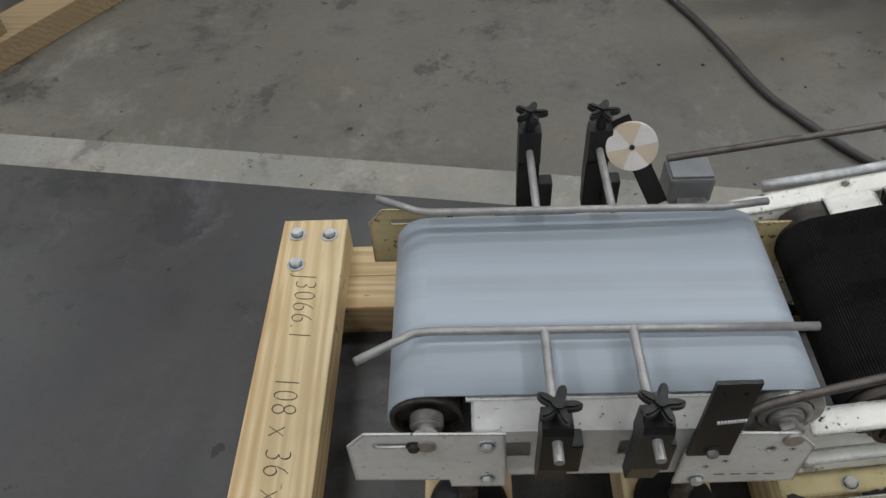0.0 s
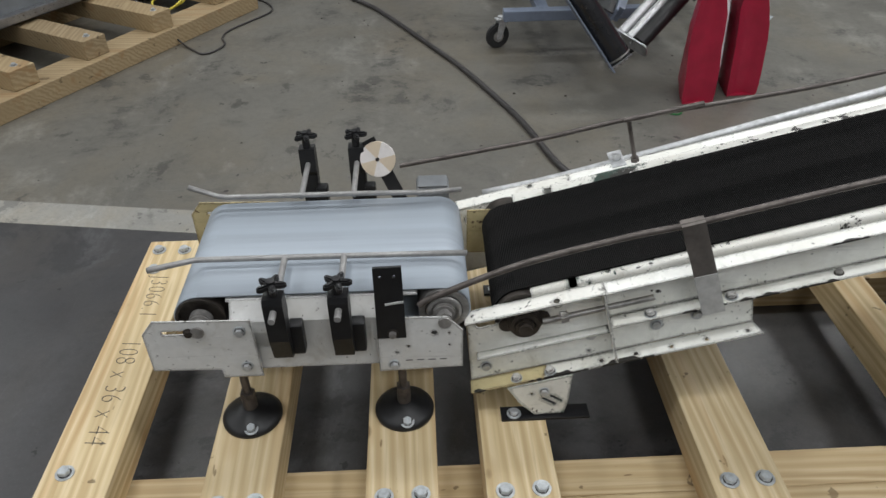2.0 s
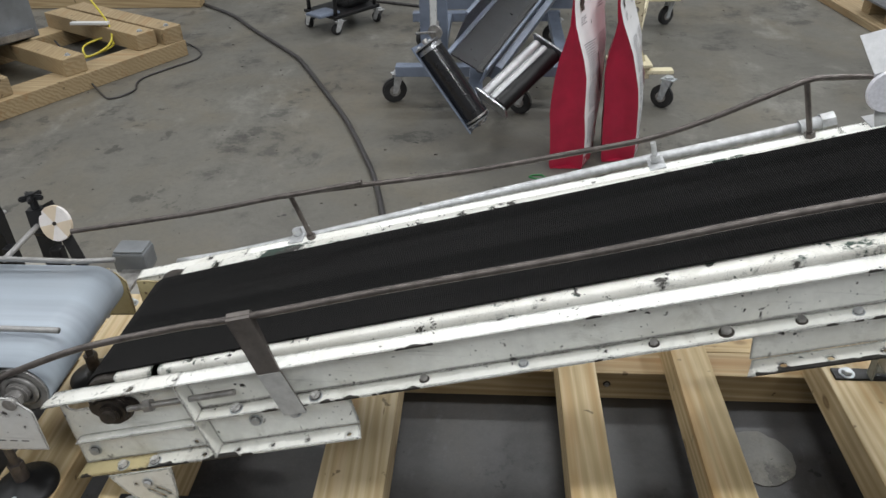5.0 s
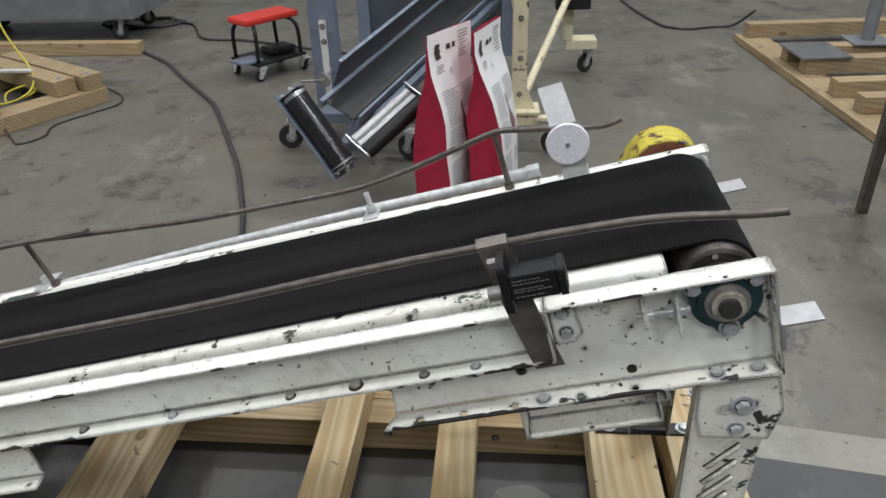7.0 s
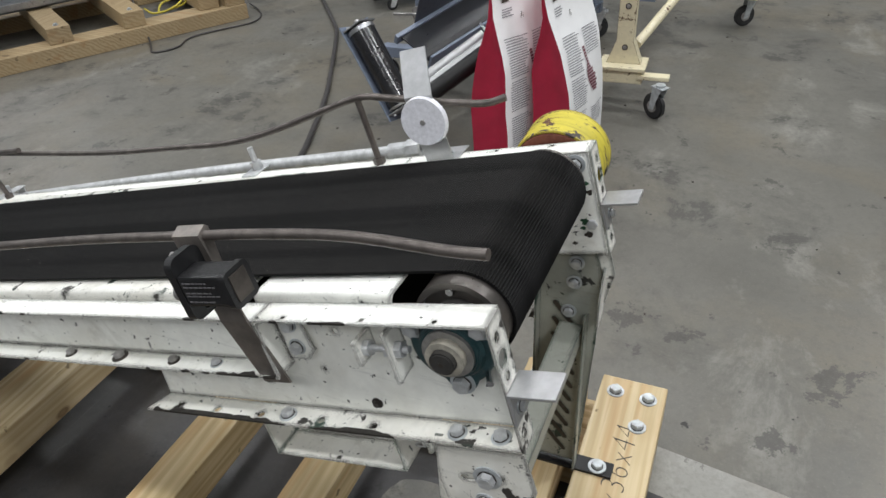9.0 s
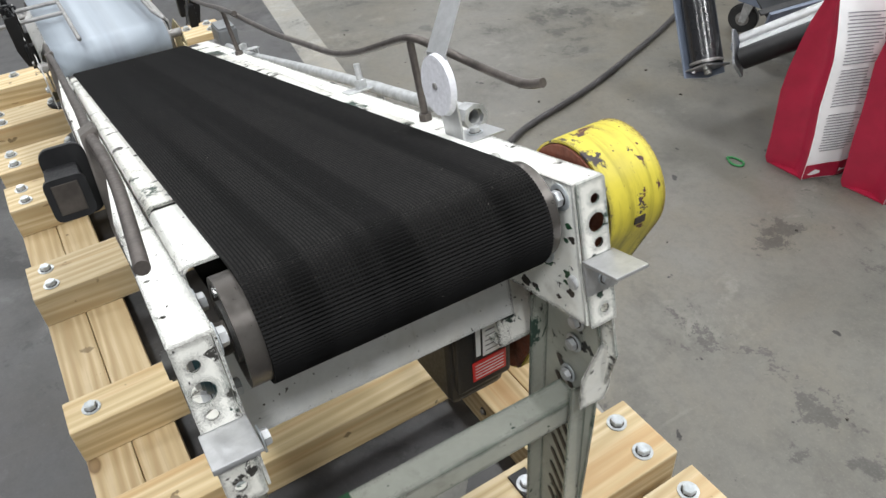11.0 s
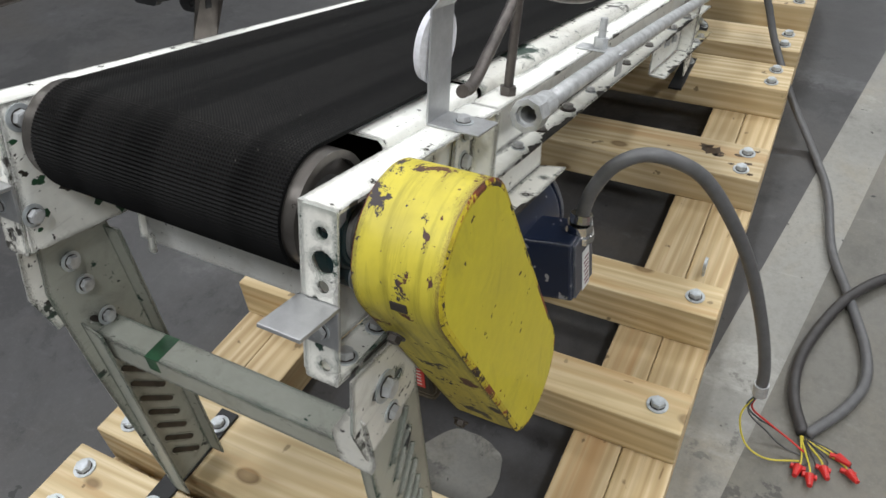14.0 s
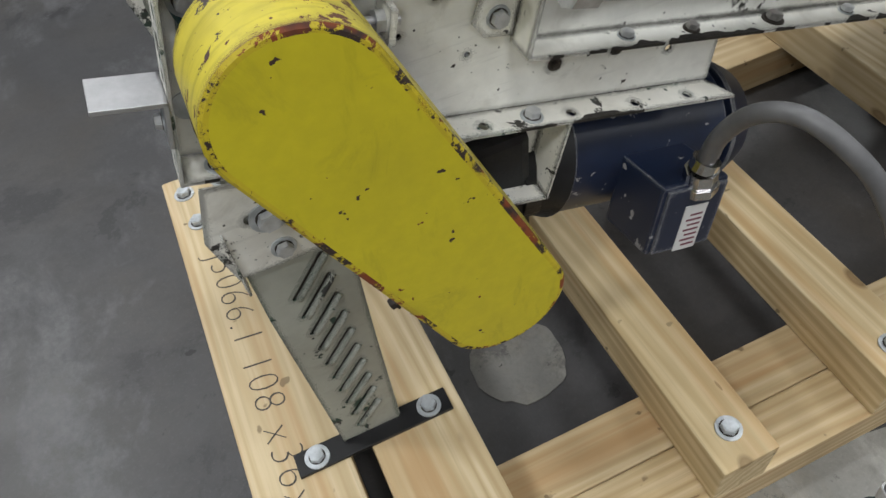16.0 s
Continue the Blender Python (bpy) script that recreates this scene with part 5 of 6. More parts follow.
cyl(bm, m0 - ax * 0.05, m0 - ax * 0.004, 0.066, 40, 0.088, 0.004)
part("fan_cover", bm, MOTOR_BLUE, mo, smooth=40)
bm = newbm()
cyl(bm, m1 - ax * 0.005, m1 + ax * 0.03, 0.088, 40, 0.075, 0.004)
part("motor_flange", bm, BLACK, mo, smooth=40)
bm = newbm()
rot = Matrix.Translation((2.152, 0.217, 0.472)) @ Matrix.Rotation(-TH, 4, "Y") @ Matrix.Rotation(radians(8), 4, "X")
box(bm, (-0.048, -0.035, -0.052), (0.045, 0.045, 0.040), 0.005, rot)
jb = part("terminal_box", bm, MOTOR_BLUE, mo, "dark blue motor terminal box")
part("box_cover", box(newbm(), (-0.043, 0.045, -0.048), (0.040, 0.049, 0.036), 0.001, rot), MOTOR_BLUE, jb)
lb = part("paper_label", box(newbm(), (-0.022, 0.0492, -0.05), (0.010, 0.0502, 0.012), 0.0, rot), LABEL, jb, "small white wiring label")
bm = newbm()
for k in range(7):
    box(bm, (-0.018, 0.0502, -0.044 + 0.007 * k), (0.004 if k % 2 else 0.0, 0.0506, -0.0415 + 0.007 * k), 0.0, rot)
part("label_print", bm, PRINT_RED, lb)
bm = newbm()
cn = Vector((2.135, 0.252, 0.502))
cyl(bm, cn, cn + Vector((0, 0, 0.012)), 0.022, 8)
cyl(bm, cn + Vector((0, 0, 0.012)), cn + Vector((0, 0, 0.03)), 0.019, 8)
cyl(bm, cn + Vector((0, 0, 0.03)), cn + Vector((-0.004, 0, 0.042)), 0.016, 16)
part("conduit_nut", bm, BRIGHT, jb, "bright conduit connector")
bm = newbm()
box(bm, (2.30, 0.080, 0.440), (2.449, 0.172, 0.600), 0.012)
box(bm, (2.446, 0.086, 0.470), (2.460, 0.176, 0.600), 0.005)
cyl(bm, (2.26, 0.108, 0.495), (2.31, 0.108, 0.50), 0.07, 32)
rd = part("gear_reducer", bm, BLACK, conv, "black gear reducer with silver plate and red label")
FX = 2.460
pl_ = part("name_plate", box(newbm(), (FX, 0.128, 0.530), (FX + 0.0012, 0.164, 0.592), 0.0), LABEL, rd, "silver rating plate")
dk = part("plate_band", box(newbm(), (FX, 0.113, 0.530), (FX + 0.001, 0.1275, 0.592), 0.0), BLACK, pl_, "black band with pale mark")
part("band_mark", box(newbm(), (FX + 0.001, 0.1165, 0.535), (FX + 0.0014, 0.124, 0.585), 0.0), LABEL, pl_)
bm = newbm()
for k in range(5):
    box(bm, (FX + 0.0012, 0.132, 0.538 + 0.0095 * k), (FX + 0.0016, 0.158 if k % 2 else 0.151, 0.5395 + 0.0095 * k), 0.0)
tagged(part("label_print", bm, PRINT, pl_), kind="stuff")
wl = part("warning_label", box(newbm(), (FX, 0.110, 0.486), (FX + 0.0012, 0.166, 0.524), 0.0), RED_CAP, rd, "red printed warning label")
bm = newbm()
for k in range(5):
    box(bm, (FX + 0.0012, 0.114, 0.491 + 0.0062 * k), (FX + 0.0016, 0.162, 0.4925 + 0.0062 * k), 0.0)
tagged(part("label_print", bm, LABEL, wl), kind="stuff")
part("output_shaft", cyl(newbm(), (2.392, 0.165, 0.487), (2.392, 0.20, 0.487), 0.016, 16), STEEL, rd)
bm = newbm()
tube(bm, [(2.135, 0.254, 0.545), (2.133, 0.264, 0.588), (2.124, 0.288, 0.630), (2.108, 0.324, 0.648), (2.090, 0.364, 0.636), (2.068, 0.404, 0.600), (2.046, 0.449, 0.522), (2.023, 0.491, 0.421), (2.003, 0.528, 0.298), (1.991, 0.553, 0.190), (1.988, 0.559, 0.128)], 0.0102, 18, 5)
fx = part("flexible_conduit", bm, FLEX, conv, "grey flexible conduit hanging from the motor", 50)
bm = newbm()
cyl(bm, (1.988, 0.558, 0.142), (1.988, 0.560, 0.114), 0.0130, 18)
part("end_ring", bm, GALV, fx)
for k, (c, pts) in enumerate(((YELLOW_CORD, [(1.988, 0.559, 0.116), (2.01, 0.54, 0.07), (2.03, 0.56, 0.02), (2.04, 0.60, 0.008), (2.02, 0.655, 0.006)]),
                              (RED_CAP, [(1.988, 0.559, 0.116), (1.995, 0.555, 0.08), (1.985, 0.59, 0.04), (1.99, 0.63, 0.02), (2.00, 0.66, 0.010)]),
                              (CORD, [(1.988, 0.559, 0.116), (2.005, 0.55, 0.08), (2.005, 0.59, 0.04), (2.01, 0.62, 0.02), (2.01, 0.655, 0.010)]),
                              (BEARING_GREEN, [(1.988, 0.559, 0.116), (2.0, 0.545, 0.09), (1.99, 0.57, 0.05), (1.975, 0.60, 0.02), (1.985, 0.64, 0.008)]))):
    part("wire", tube(newbm(), pts, 0.0018, 8, 6), c, fx)

# ---- infeed feeder with the grey belt ----
feed = thing("feeder_conveyor", (0.55, -0.04, ZT), "short level feeder with light grey belt on round black feet", "conveyor")
FN, FF = -0.238, 0.165
part("belt", belt(newbm(), 0.334, 0.4575, 0.792, 0.4575, 0.0485, 0.003, -0.198, 0.118, 0.012), GREY_BELT, feed, "light blue-grey fabric belt with rail shadows painted as faint streaks")
for x in (0.334, 0.792):
    bm = newbm()
    ring(bm, (x, -0.203, 0.4575), (x, 0.123, 0.4575), 0.048, 0.036 if x > 0.5 else 0.043, 40)
    cyl(bm, (x, -0.190, 0.4575), (x, 0.11, 0.4575), 0.037 if x > 0.5 else 0.044, 32)
    pu = part("pulley", bm, GREASE_AND_SHADE if x < 0.5 else STEEL, feed, "steel belt pulley", 40)
    bm = newbm()
    cyl(bm, (x, -0.242, 0.4575), (x, 0.165, 0.4575), 0.0125, 20)
    cyl(bm, (x, -0.215, 0.4575), (x, -0.195, 0.4575), 0.022, 24, None, 0.003)
    cyl(bm, (x, -0.232, 0.4575), (x, -0.222, 0.4575), 0.0165, 6)
    if x > 0.5:
        ring(bm, (x, -0.208, 0.4575), (x, -0.198, 0.4575), 0.034, 0.024, 28)
    part("shaft", bm, STEEL, pu, smooth=40)
for s, yp in ((-1, FN), (1, FF)):
    def ypair(a, b):
        return sorted((yp - s * a, yp - s * b))
    lo, hi = ypair(0.0, 0.003)
    bm = newbm()
    plate(bm, [(0.232, 0.362), (0.36, 0.358), (0.362, 0.338), (0.438, 0.337), (0.434, 0.481), (0.256, 0.486), (0.232, 0.455)], [slot(0.300, 0.457, 0.055, 0.0045)], lo, hi, "y")
    p1 = part("end_plate", bm, WHITE_GREY if s < 0 else CREAM_DIRTY, feed, "worn end plate with take-up slot")
    for x, z in ((0.411, 0.455), (0.411, 0.365)):
        bolt(p1, (x, yp, z), (0, s, 0), 0.0105, 1.15, GALV)
    bolt(p1, (0.318, yp, 0.457), (0, s, 0), 0.0095, 1.1, GREASE_AND_SHADE)
    bm = newbm()
    plate(bm, [(0.664, 0.336), (0.826, 0.341), (0.826, 0.436), (0.796, 0.470), (0.716, 0.473), (0.664, 0.430)], [circle(0.772, 0.432, 0.006), circle(0.722, 0.40, 0.003), circle(0.70, 0.385, 0.003), circle(0.80, 0.40, 0.0025), circle(0.80, 0.43, 0.0025)], lo, hi, "y")
    p2 = part("end_plate", bm, WHITE_GREY if s < 0 else CREAM_DIRTY, feed, "grey-white end plate speckled with chips")
    bolt(p2, (0.693, yp, 0.353), (0, s, 0), 0.0105, 1.15, GALV)
    bm = newbm()
    for k in range(4):
        box(bm, (0.715 + 0.022 * k, min(yp, yp + s * 0.0006), 0.362), (0.729 + 0.022 * k, max(yp, yp + s * 0.0006), 0.3645))
    part("stencil_print", bm, PRINT, p2)
    bm = newbm()
    yi = yp - s * 0.012
    prism(bm, [(yi, 0.346), (yi, 0.466), (yi - s * 0.028, 0.500), (yi - s * 0.031, 0.498), (yi - s * 0.004, 0.464), (yi - s * 0.004, 0.346)], 0.392, 0.705, "x")
    part("side_panel", bm, WHITE_GREY, feed, "folded grey steel side panel")
    for x in (0.384, 0.705):
        yf = yp - s * 0.040
        bm = newbm()
        ring_pts = [(0.0, ZT), (0.062, ZT), (0.062, ZT + 0.006), (0.052, ZT + 0.014), (0.030, ZT + 0.022), (0.018, ZT + 0.030), (0.0, ZT + 0.030)]
        rows_ = []
        for r, z in ring_pts[1:-1]:
            rows_.append([bm.verts.new((x + r * math.cos(2 * math.pi * k / 40), yf + r * math.sin(2 * math.pi * k / 40), z)) for k in range(40)])
        for a, b in zip(rows_, rows_[1:]):
            for k in range(40):
                bm.faces.new((a[k], a[(k + 1) % 40], b[(k + 1) % 40], b[k]))
        bm.faces.new(rows_[0][::-1])
        bm.faces.new(rows_[-1])
        ft = part("levelling_foot", bm, BLACK, feed, "round black levelling foot", 40)
        bm = newbm()
        cyl(bm, (x, yf, ZT + 0.028), (x, yf, 0.345), 0.0085, 16)
        cyl(bm, (x, yf, ZT + 0.030), (x, yf, ZT + 0.062), 0.0145, 16)
        cyl(bm, (x, yf, ZT + 0.062), (x, yf, ZT + 0.074), 0.0155, 6)
        part("stem", bm, DARK_STEEL, ft, smooth=40)
        bolt(ft, (x + 0.006, yf + s * 0.047, ZT + 0.013), (0, s * 0.25, 1), 0.0115, 1.25)
        bm = newbm()
        lo2, hi2 = sorted((yp - s * 0.002, yp - s * 0.07))
        box(bm, (x - 0.022, lo2, 0.334), (x + 0.045, hi2, 0.340), 0.001)
        part("foot_bracket", bm, CREAM_DIRTY, feed)
for x in (0.45, 0.60):
    part("cross_tube", box(newbm(), (x - 0.02, FN + 0.012, 0.40), (x + 0.02, FF - 0.012, 0.44), 0.002), WHITE_GREY, feed)
part("slider_bed", box(newbm(), (0.385, -0.2, 0.494), (0.742, 0.12, 0.500), 0.002), WHITE_GREY, feed)
rn = part("guide_rail", tube(newbm(), [(0.252, -0.179, 0.560), (0.318, -0.122, 0.537), (0.340, -0.116, 0.533), (0.60, -0.116, 0.530), (0.842, -0.117, 0.527)], 0.0058, 14), GREY_ROD, feed, "grey round guide rail bent at its end", 50)
rfa = part("guide_rail", tube(newbm(), [(0.257, 0.118, 0.554), (0.318, 0.104, 0.538), (0.340, 0.102, 0.536), (0.60, 0.101, 0.535), (0.775, 0.103, 0.530), (0.845, 0.117, 0.526)], 0.0058, 14), GREY_ROD, feed, "grey round guide rail bent at its end", 50)


def clamp(x, yp, s, rail, yr, ye, up=0.0):
    """A black clamp with a star knob that holds one rail rod."""
    part("rail_rod", cyl(newbm(), (x, yr, 0.531), (x, ye, 0.531), 0.0062, 14), GREY_ROD, rail)
    yk = ye - s * 0.045
    bm = newbm()
    prism(bm, [(yk - s * 0.013, 0.556 + 0.6 * up), (yk + s * 0.016, 0.556 + 0.6 * up), (yk + s * 0.020, 0.545), (yk + s * 0.019, 0.46), (yk + s * 0.006, 0.408), (yk - s * 0.012, 0.404), (yk - s * 0.010, 0.50), (yk - s * 0.016, 0.51)], x - 0.018, x + 0.018, "x")
    bl = part("rod_clamp", bm, BLACK, feed, "black plastic rod clamp")
    part("clamp_jaw", box(newbm(), (x + 0.014, min(yk - s * 0.004, yk - s * 0.03), 0.405), (x + 0.040, max(yk - s * 0.004, yk - s * 0.03), 0.475), 0.004), BLACK, bl)
    bm = newbm()
    pts = []
    for k in range(60):
        a = 2 * math.pi * k / 60
        r = 0.0190 + 0.0085 * math.cos(5 * a)
        pts.append((x + r * math.cos(a), yk + r * math.sin(a)))
    prism(bm, pts, 0.571 + up, 0.584 + up, "z")
    bmesh.ops.bevel(bm, geom=[e for e in bm.edges if len(e.link_faces) == 2 and abs(e.verts[0].co.z - e.verts[1].co.z) < 1e-6], offset=0.003, segments=2, affect="EDGES")
    cyl(bm, (x, yk, 0.553), (x, yk, 0.573 + up), 0.009, 18)
    cyl(bm, (x, yk, 0.584 + up), (x, yk, 0.588 + up), 0.008, 16)
    part("star_knob", bm, BLACK, bl, "black five-lobed knob")


for x in (0.490, 0.604):
    clamp(x, FN, -1, rn, -0.116, -0.302)
for x in (0.498, 0.611):
    clamp(x, FF, 1, rfa, 0.101, 0.300, 0.020)
bm = newbm()
plate(bm, [(0.665, 0.428), (0.719, 0.428), (0.717, 0.596), (0.666, 0.595)], [circle(0.678, 0.575, 0.003), circle(0.703, 0.575, 0.003)], FN - 0.006, FN - 0.0005, "y")
sb = part("sensor_strap", bm, BLACK, feed, "upright black flat bar")
bolt(sb, (0.694, FN - 0.006, 0.440), (0, -1, 0), 0.0095, 1.1, STEEL)
bm = newbm()
for k in range(9):
    box(bm, (0.684 + 0.0038 * k, FN - 0.0085, 0.5105 + 0.0006 * k), (0.687 + 0.0038 * k, FN - 0.006, 0.5145 + 0.0006 * k))
part("cable_tie", bm, LABEL, sb, "pale cable tie")
bm = newbm()
m5 = Matrix.Translation((0.66, 0.232, 0.543)) @ Matrix.Rotation(radians(-28), 4, "Y") @ Matrix.Rotation(radians(-20), 4, "X")
box(bm, (-0.016, 0.008, -0.115), (0.016, 0.012, 0.050), 0.001, m5)
fs = part("reflector_strap", bm, BLACK, feed, "slanting black strap")
for k in range(6):
    bm = newbm()
    a0, a1 = radians(60 * k - 12), radians(60 * k + 48)
    arc = [(0.041 * math.cos(a0 + (a1 - a0) * j / 8), 0.041 * math.sin(a0 + (a1 - a0) * j / 8)) for j in range(9)]
    prism(bm, [(0, 0)] + arc, -0.001, 0.007, "y", m5)
    part("reflector_sector", bm, BEIGE_REFLECTOR if k % 2 else PALE_REFLECTOR, fs, "round aged reflector sector")
part("rivet", cyl(newbm(), m5 @ Vector((0, -0.001, 0)), m5 @ Vector((0, -0.0035, 0)), 0.0045, 12), GREASE_AND_SHADE, fs)
bm = newbm()
box(bm, (0.746, 0.262, 0.385), (0.826, 0.322, 0.440), 0.007)
jx = part("junction_box", bm, GREY_PANEL, feed, "small grey junction box")
part("box_lid", box(newbm(), (0.750, 0.266, 0.440), (0.822, 0.318, 0.445), 0.003), GREY_PANEL, jx)
part("box_arm", box(newbm(), (0.765, 0.163, 0.39), (0.815, 0.263, 0.398), 0.001), STEEL, feed)
part("far_bracket", box(newbm(), (0.86, 0.145, 0.33), (0.915, 0.15, 0.45), 0.001), CREAM_DIRTY, feed, "stained cream bracket")

feed.location += Vector((0.008, 0, 0.001))

# ---- cords on the floor ----
def cord(name, pts, r, material, label, category="cord", n=8):
    return single(name, tube(newbm(), pts, r, 10, n), material, label, category, smooth=50)


cord("power_cord", [(-0.37, 4.02, 0.012), (-0.085, 3.745, 0.012), (0.125, 3.455, 0.012), (0.48, 2.99, 0.012), (0.60, 2.80, 0.012), (0.865, 2.26, 0.012), (0.985, 2.00, 0.012), (1.115, 1.66, 0.012), (1.178, 1.478, 0.012), (1.225, 1.30, 0.012), (1.26, 1.15, 0.012), (1.305, 1.03, 0.012), (1.437, 0.80, 0.013), (1.55, 0.705, 0.020), (1.66, 0.655, 0.016), (1.78, 0.624, 0.012), (1.88, 0.626, 0.012), (1.962, 0.652, 0.014)], 0.0115, CORD_DARK, "long dark power cord snaking over the concrete floor")
cord("supply_cord", [(0.80, 0.31, 0.40), (0.80, 0.345, 0.32), (0.83, 0.39, 0.22), (0.90, 0.47, 0.10), (1.00, 0.555, 0.016), (1.18, 0.613, 0.012), (1.40, 0.645, 0.012), (1.54, 0.69, 0.012), (1.69, 0.737, 0.012), (1.79, 0.745, 0.012), (1.875, 0.715, 0.012), (1.962, 0.660, 0.014)], 0.0105, FLEX, "grey flexible cord looped on the floor beside the skid")
for k, (x, y, a) in enumerate(((2.02, 0.695, 20), (2.035, 0.655, -10), (2.045, 0.675, 5), (1.985, 0.715, 60), (2.01, 0.735, 40))):
    d = Vector((math.cos(radians(a)), math.sin(radians(a)), 0.15)) * 0.024
    p = Vector((x, y, 0.009))
    wn = thing("wire_connector", (x, y, 0), "red twist-on wire connector lying on the floor", "connector", "red wire connectors")
    bm = newbm()
    cyl(bm, p, p + d, 0.0085, 12, 0.0045)
    box(bm, (p.x - 0.004, p.y - 0.013, p.z - 0.006), (p.x + 0.004, p.y + 0.013, p.z + 0.002), 0.002)
    part("cap", bm, RED_CAP, wn, "red ribbed cap")
    for c, off in ((YELLOW_CORD, 0.0), (CORD_DARK, 0.012)):
        part("wire", tube(newbm(), [p, p - d * 0.9 + Vector((0, off, 0)), Vector((1.968, 0.65 + off * 0.5, 0.012))], 0.0017, 6, 6), c, wn)
cord("thin_cord", [(-0.70, 2.66, 0.185), (-0.58, 2.56, 0.12), (-0.43, 2.44, 0.02), (-0.34, 2.345, 0.006), (-0.29, 2.30, 0.006), (-0.24, 2.33, 0.006), (-0.205, 2.42, 0.006), (-0.235, 2.52, 0.006), (-0.22, 2.62, 0.006), (-0.13, 2.76, 0.006), (-0.045, 2.89, 0.006), (-0.05, 3.00, 0.006), (-0.137, 3.121, 0.006), (-0.26, 3.20, 0.02)], 0.005, CORD_DARK, "thin dark cord drooping from the old skid")
cord("yellow_cord", [(-0.750, 3.110, 0.75), (-0.730, 3.090, 0.42), (-0.550, 2.970, 0.20), (-0.490, 2.830, 0.12), (-0.590, 2.750, 0.07), (-0.670, 2.870, 0.09), (-0.580, 2.960, 0.11), (-0.490, 2.850, 0.10), (-0.610, 2.730, 0.07), (-0.750, 2.790, 0.07)], 0.006, YELLOW_CORD, "yellow cord hanging and coiled in the old skid")
coil = []
for k in range(56):
    a = 2 * math.pi * k / 14
    coil.append((-0.78 + (0.30 + 0.05 * math.sin(k)) * math.cos(a), 4.93 + 0.16 * math.sin(a) + 0.03 * math.cos(2.3 * k), 0.010 + 0.0035 * (k // 14)))
coil += [(-0.33, 4.86, 0.01), (-0.11, 4.437, 0.01), (0.07, 4.36, 0.01), (0.25, 4.343, 0.01), (0.55, 4.22, 0.01), (0.892, 4.061, 0.01), (1.15, 3.95, 0.01)]
cord("coiled_cord", coil, 0.010, CORD_DARK, "dark cord in a loose coil on the floor", n=3)
cord("extension_cord", [(3.16, 6.2, 0.010), (3.228, 5.406, 0.010), (3.366, 4.746, 0.010), (3.46, 4.60, 0.010), (3.58, 4.563, 0.010), (3.76, 4.62, 0.010), (3.90, 4.60, 0.03), (4.00, 4.50, 0.15)], 0.010, CORD_DARK, "dark extension cord running to the far skid")

# ---- bags ----
def product_bag(x, y, turn, lean, twist, shift, label):
    o = thing("product_bag", (x, y, 0), label, "bag", "printed bags on the floor")
    M = Matrix.Translation((x, y, 0)) @ Matrix.Rotation(radians(turn), 4, "Z")
    # rings: height, half width, front y, back y
    prof = [(0.0, 0.062, -0.110, 0.150), (0.02, 0.067, -0.115, 0.158), (0.09, 0.068, -0.115, 0.160), (0.16, 0.068, -0.116, 0.160), (0.24, 0.067, -0.116, 0.160), (0.31, 0.065, -0.116, 0.160), (0.38, 0.058, -0.116, 0.160), (0.45, 0.046, -0.117, 0.160), (0.51, 0.030, -0.117, 0.160), (0.57, 0.012, -0.118, 0.160), (0.63, 0.004, -0.118, 0.160), (0.712, 0.003, -0.118, 0.160)]

    def corner(i, k):
        z, hw, f, b = prof[i]
        g = min(1.0, z / 0.64) ** 2.0
        tw = radians(twist) * g
        px, py = ((-hw, f), (hw, f), (hw, b), (-hw, b))[k]
        px += lean * (py + 0.115) - lean * 0.137
        py -= 0.022
        c, s = math.cos(tw), math.sin(tw)
        wob = 0.010 * noise.noise((x * 7 + k, z * 6.5, k * 3.1)) * min(1.0, 4 * z)
        return M @ Vector((lean * 0.137 + shift[0] * g + px * c - py * s + wob, 0.022 + shift[1] * g + px * s + py * c, z + (0.012 * noise.noise((x, k * 2.0, 1.0)) if z > 0.7 else 0.0)))

    def face(k0, k1, inward):
        bm = newbm()
        n = 10
        rows_ = []
        for i in range(len(prof)):
            a, b = corner(i, k0), corner(i, k1)
            nrm = (b - a).cross(Vector((0, 0, 1)))
            nrm = nrm.normalized() if nrm.length else Vector((0, 0, 0))
            row = []
            for j in range(n + 1):
                t = j / n
                dep = inward * math.sin(math.pi * t) * 0.4 * prof[i][1] if inward else -0.010 * math.sin(math.pi * t) * (1 if i < 8 else 0.3)
                crk = 0.007 * noise.noise((t * 4 + k0 * 4, i * 0.7, x * 3)) + 0.003 * noise.noise((t * 9, i * 1.9 + k0, x * 5))
                row.append(bm.verts.new(a.lerp(b, t) - nrm * (dep + crk) if 0 < j < n else a.lerp(b, t)))
            rows_.append(row)
        for r0, r1 in zip(rows_, rows_[1:]):
            for j in range(n):
                bm.faces.new((r0[j], r0[j + 1], r1[j + 1], r1[j]))
        return bm

    for k0, k1, mat, inw, lab in ((0, 1, CRIMSON, 1.0, "crimson gusset side"), (1, 2, WHITE_FILM, 0.0, "white printed panel"), (2, 3, CRIMSON, 1.0, ""), (3, 0, CRIMSON, 0.0, "")):
        bm = face(k0, k1, inw)
        part("gusset" if inw else "panel", bm, mat, o, lab, 60)
    bm = newbm()
    prism(bm, [(-0.058, -0.108), (0.058, -0.108), (0.058 + lean * 0.255, 0.147), (-0.058 + lean * 0.255, 0.147)], 0.001, 0.004, "z", M)
    part("base", bm, CRIMSON, o)

    def on_panel(t, z, out=0.010):
        zs = [p[0] for p in prof]
        i = max(j for j in range(len(zs) - 1) if zs[j] <= z)
        f = (z - zs[i]) / (zs[i + 1] - zs[i])
        a = corner(i, 1).lerp(corner(i + 1, 1), f)
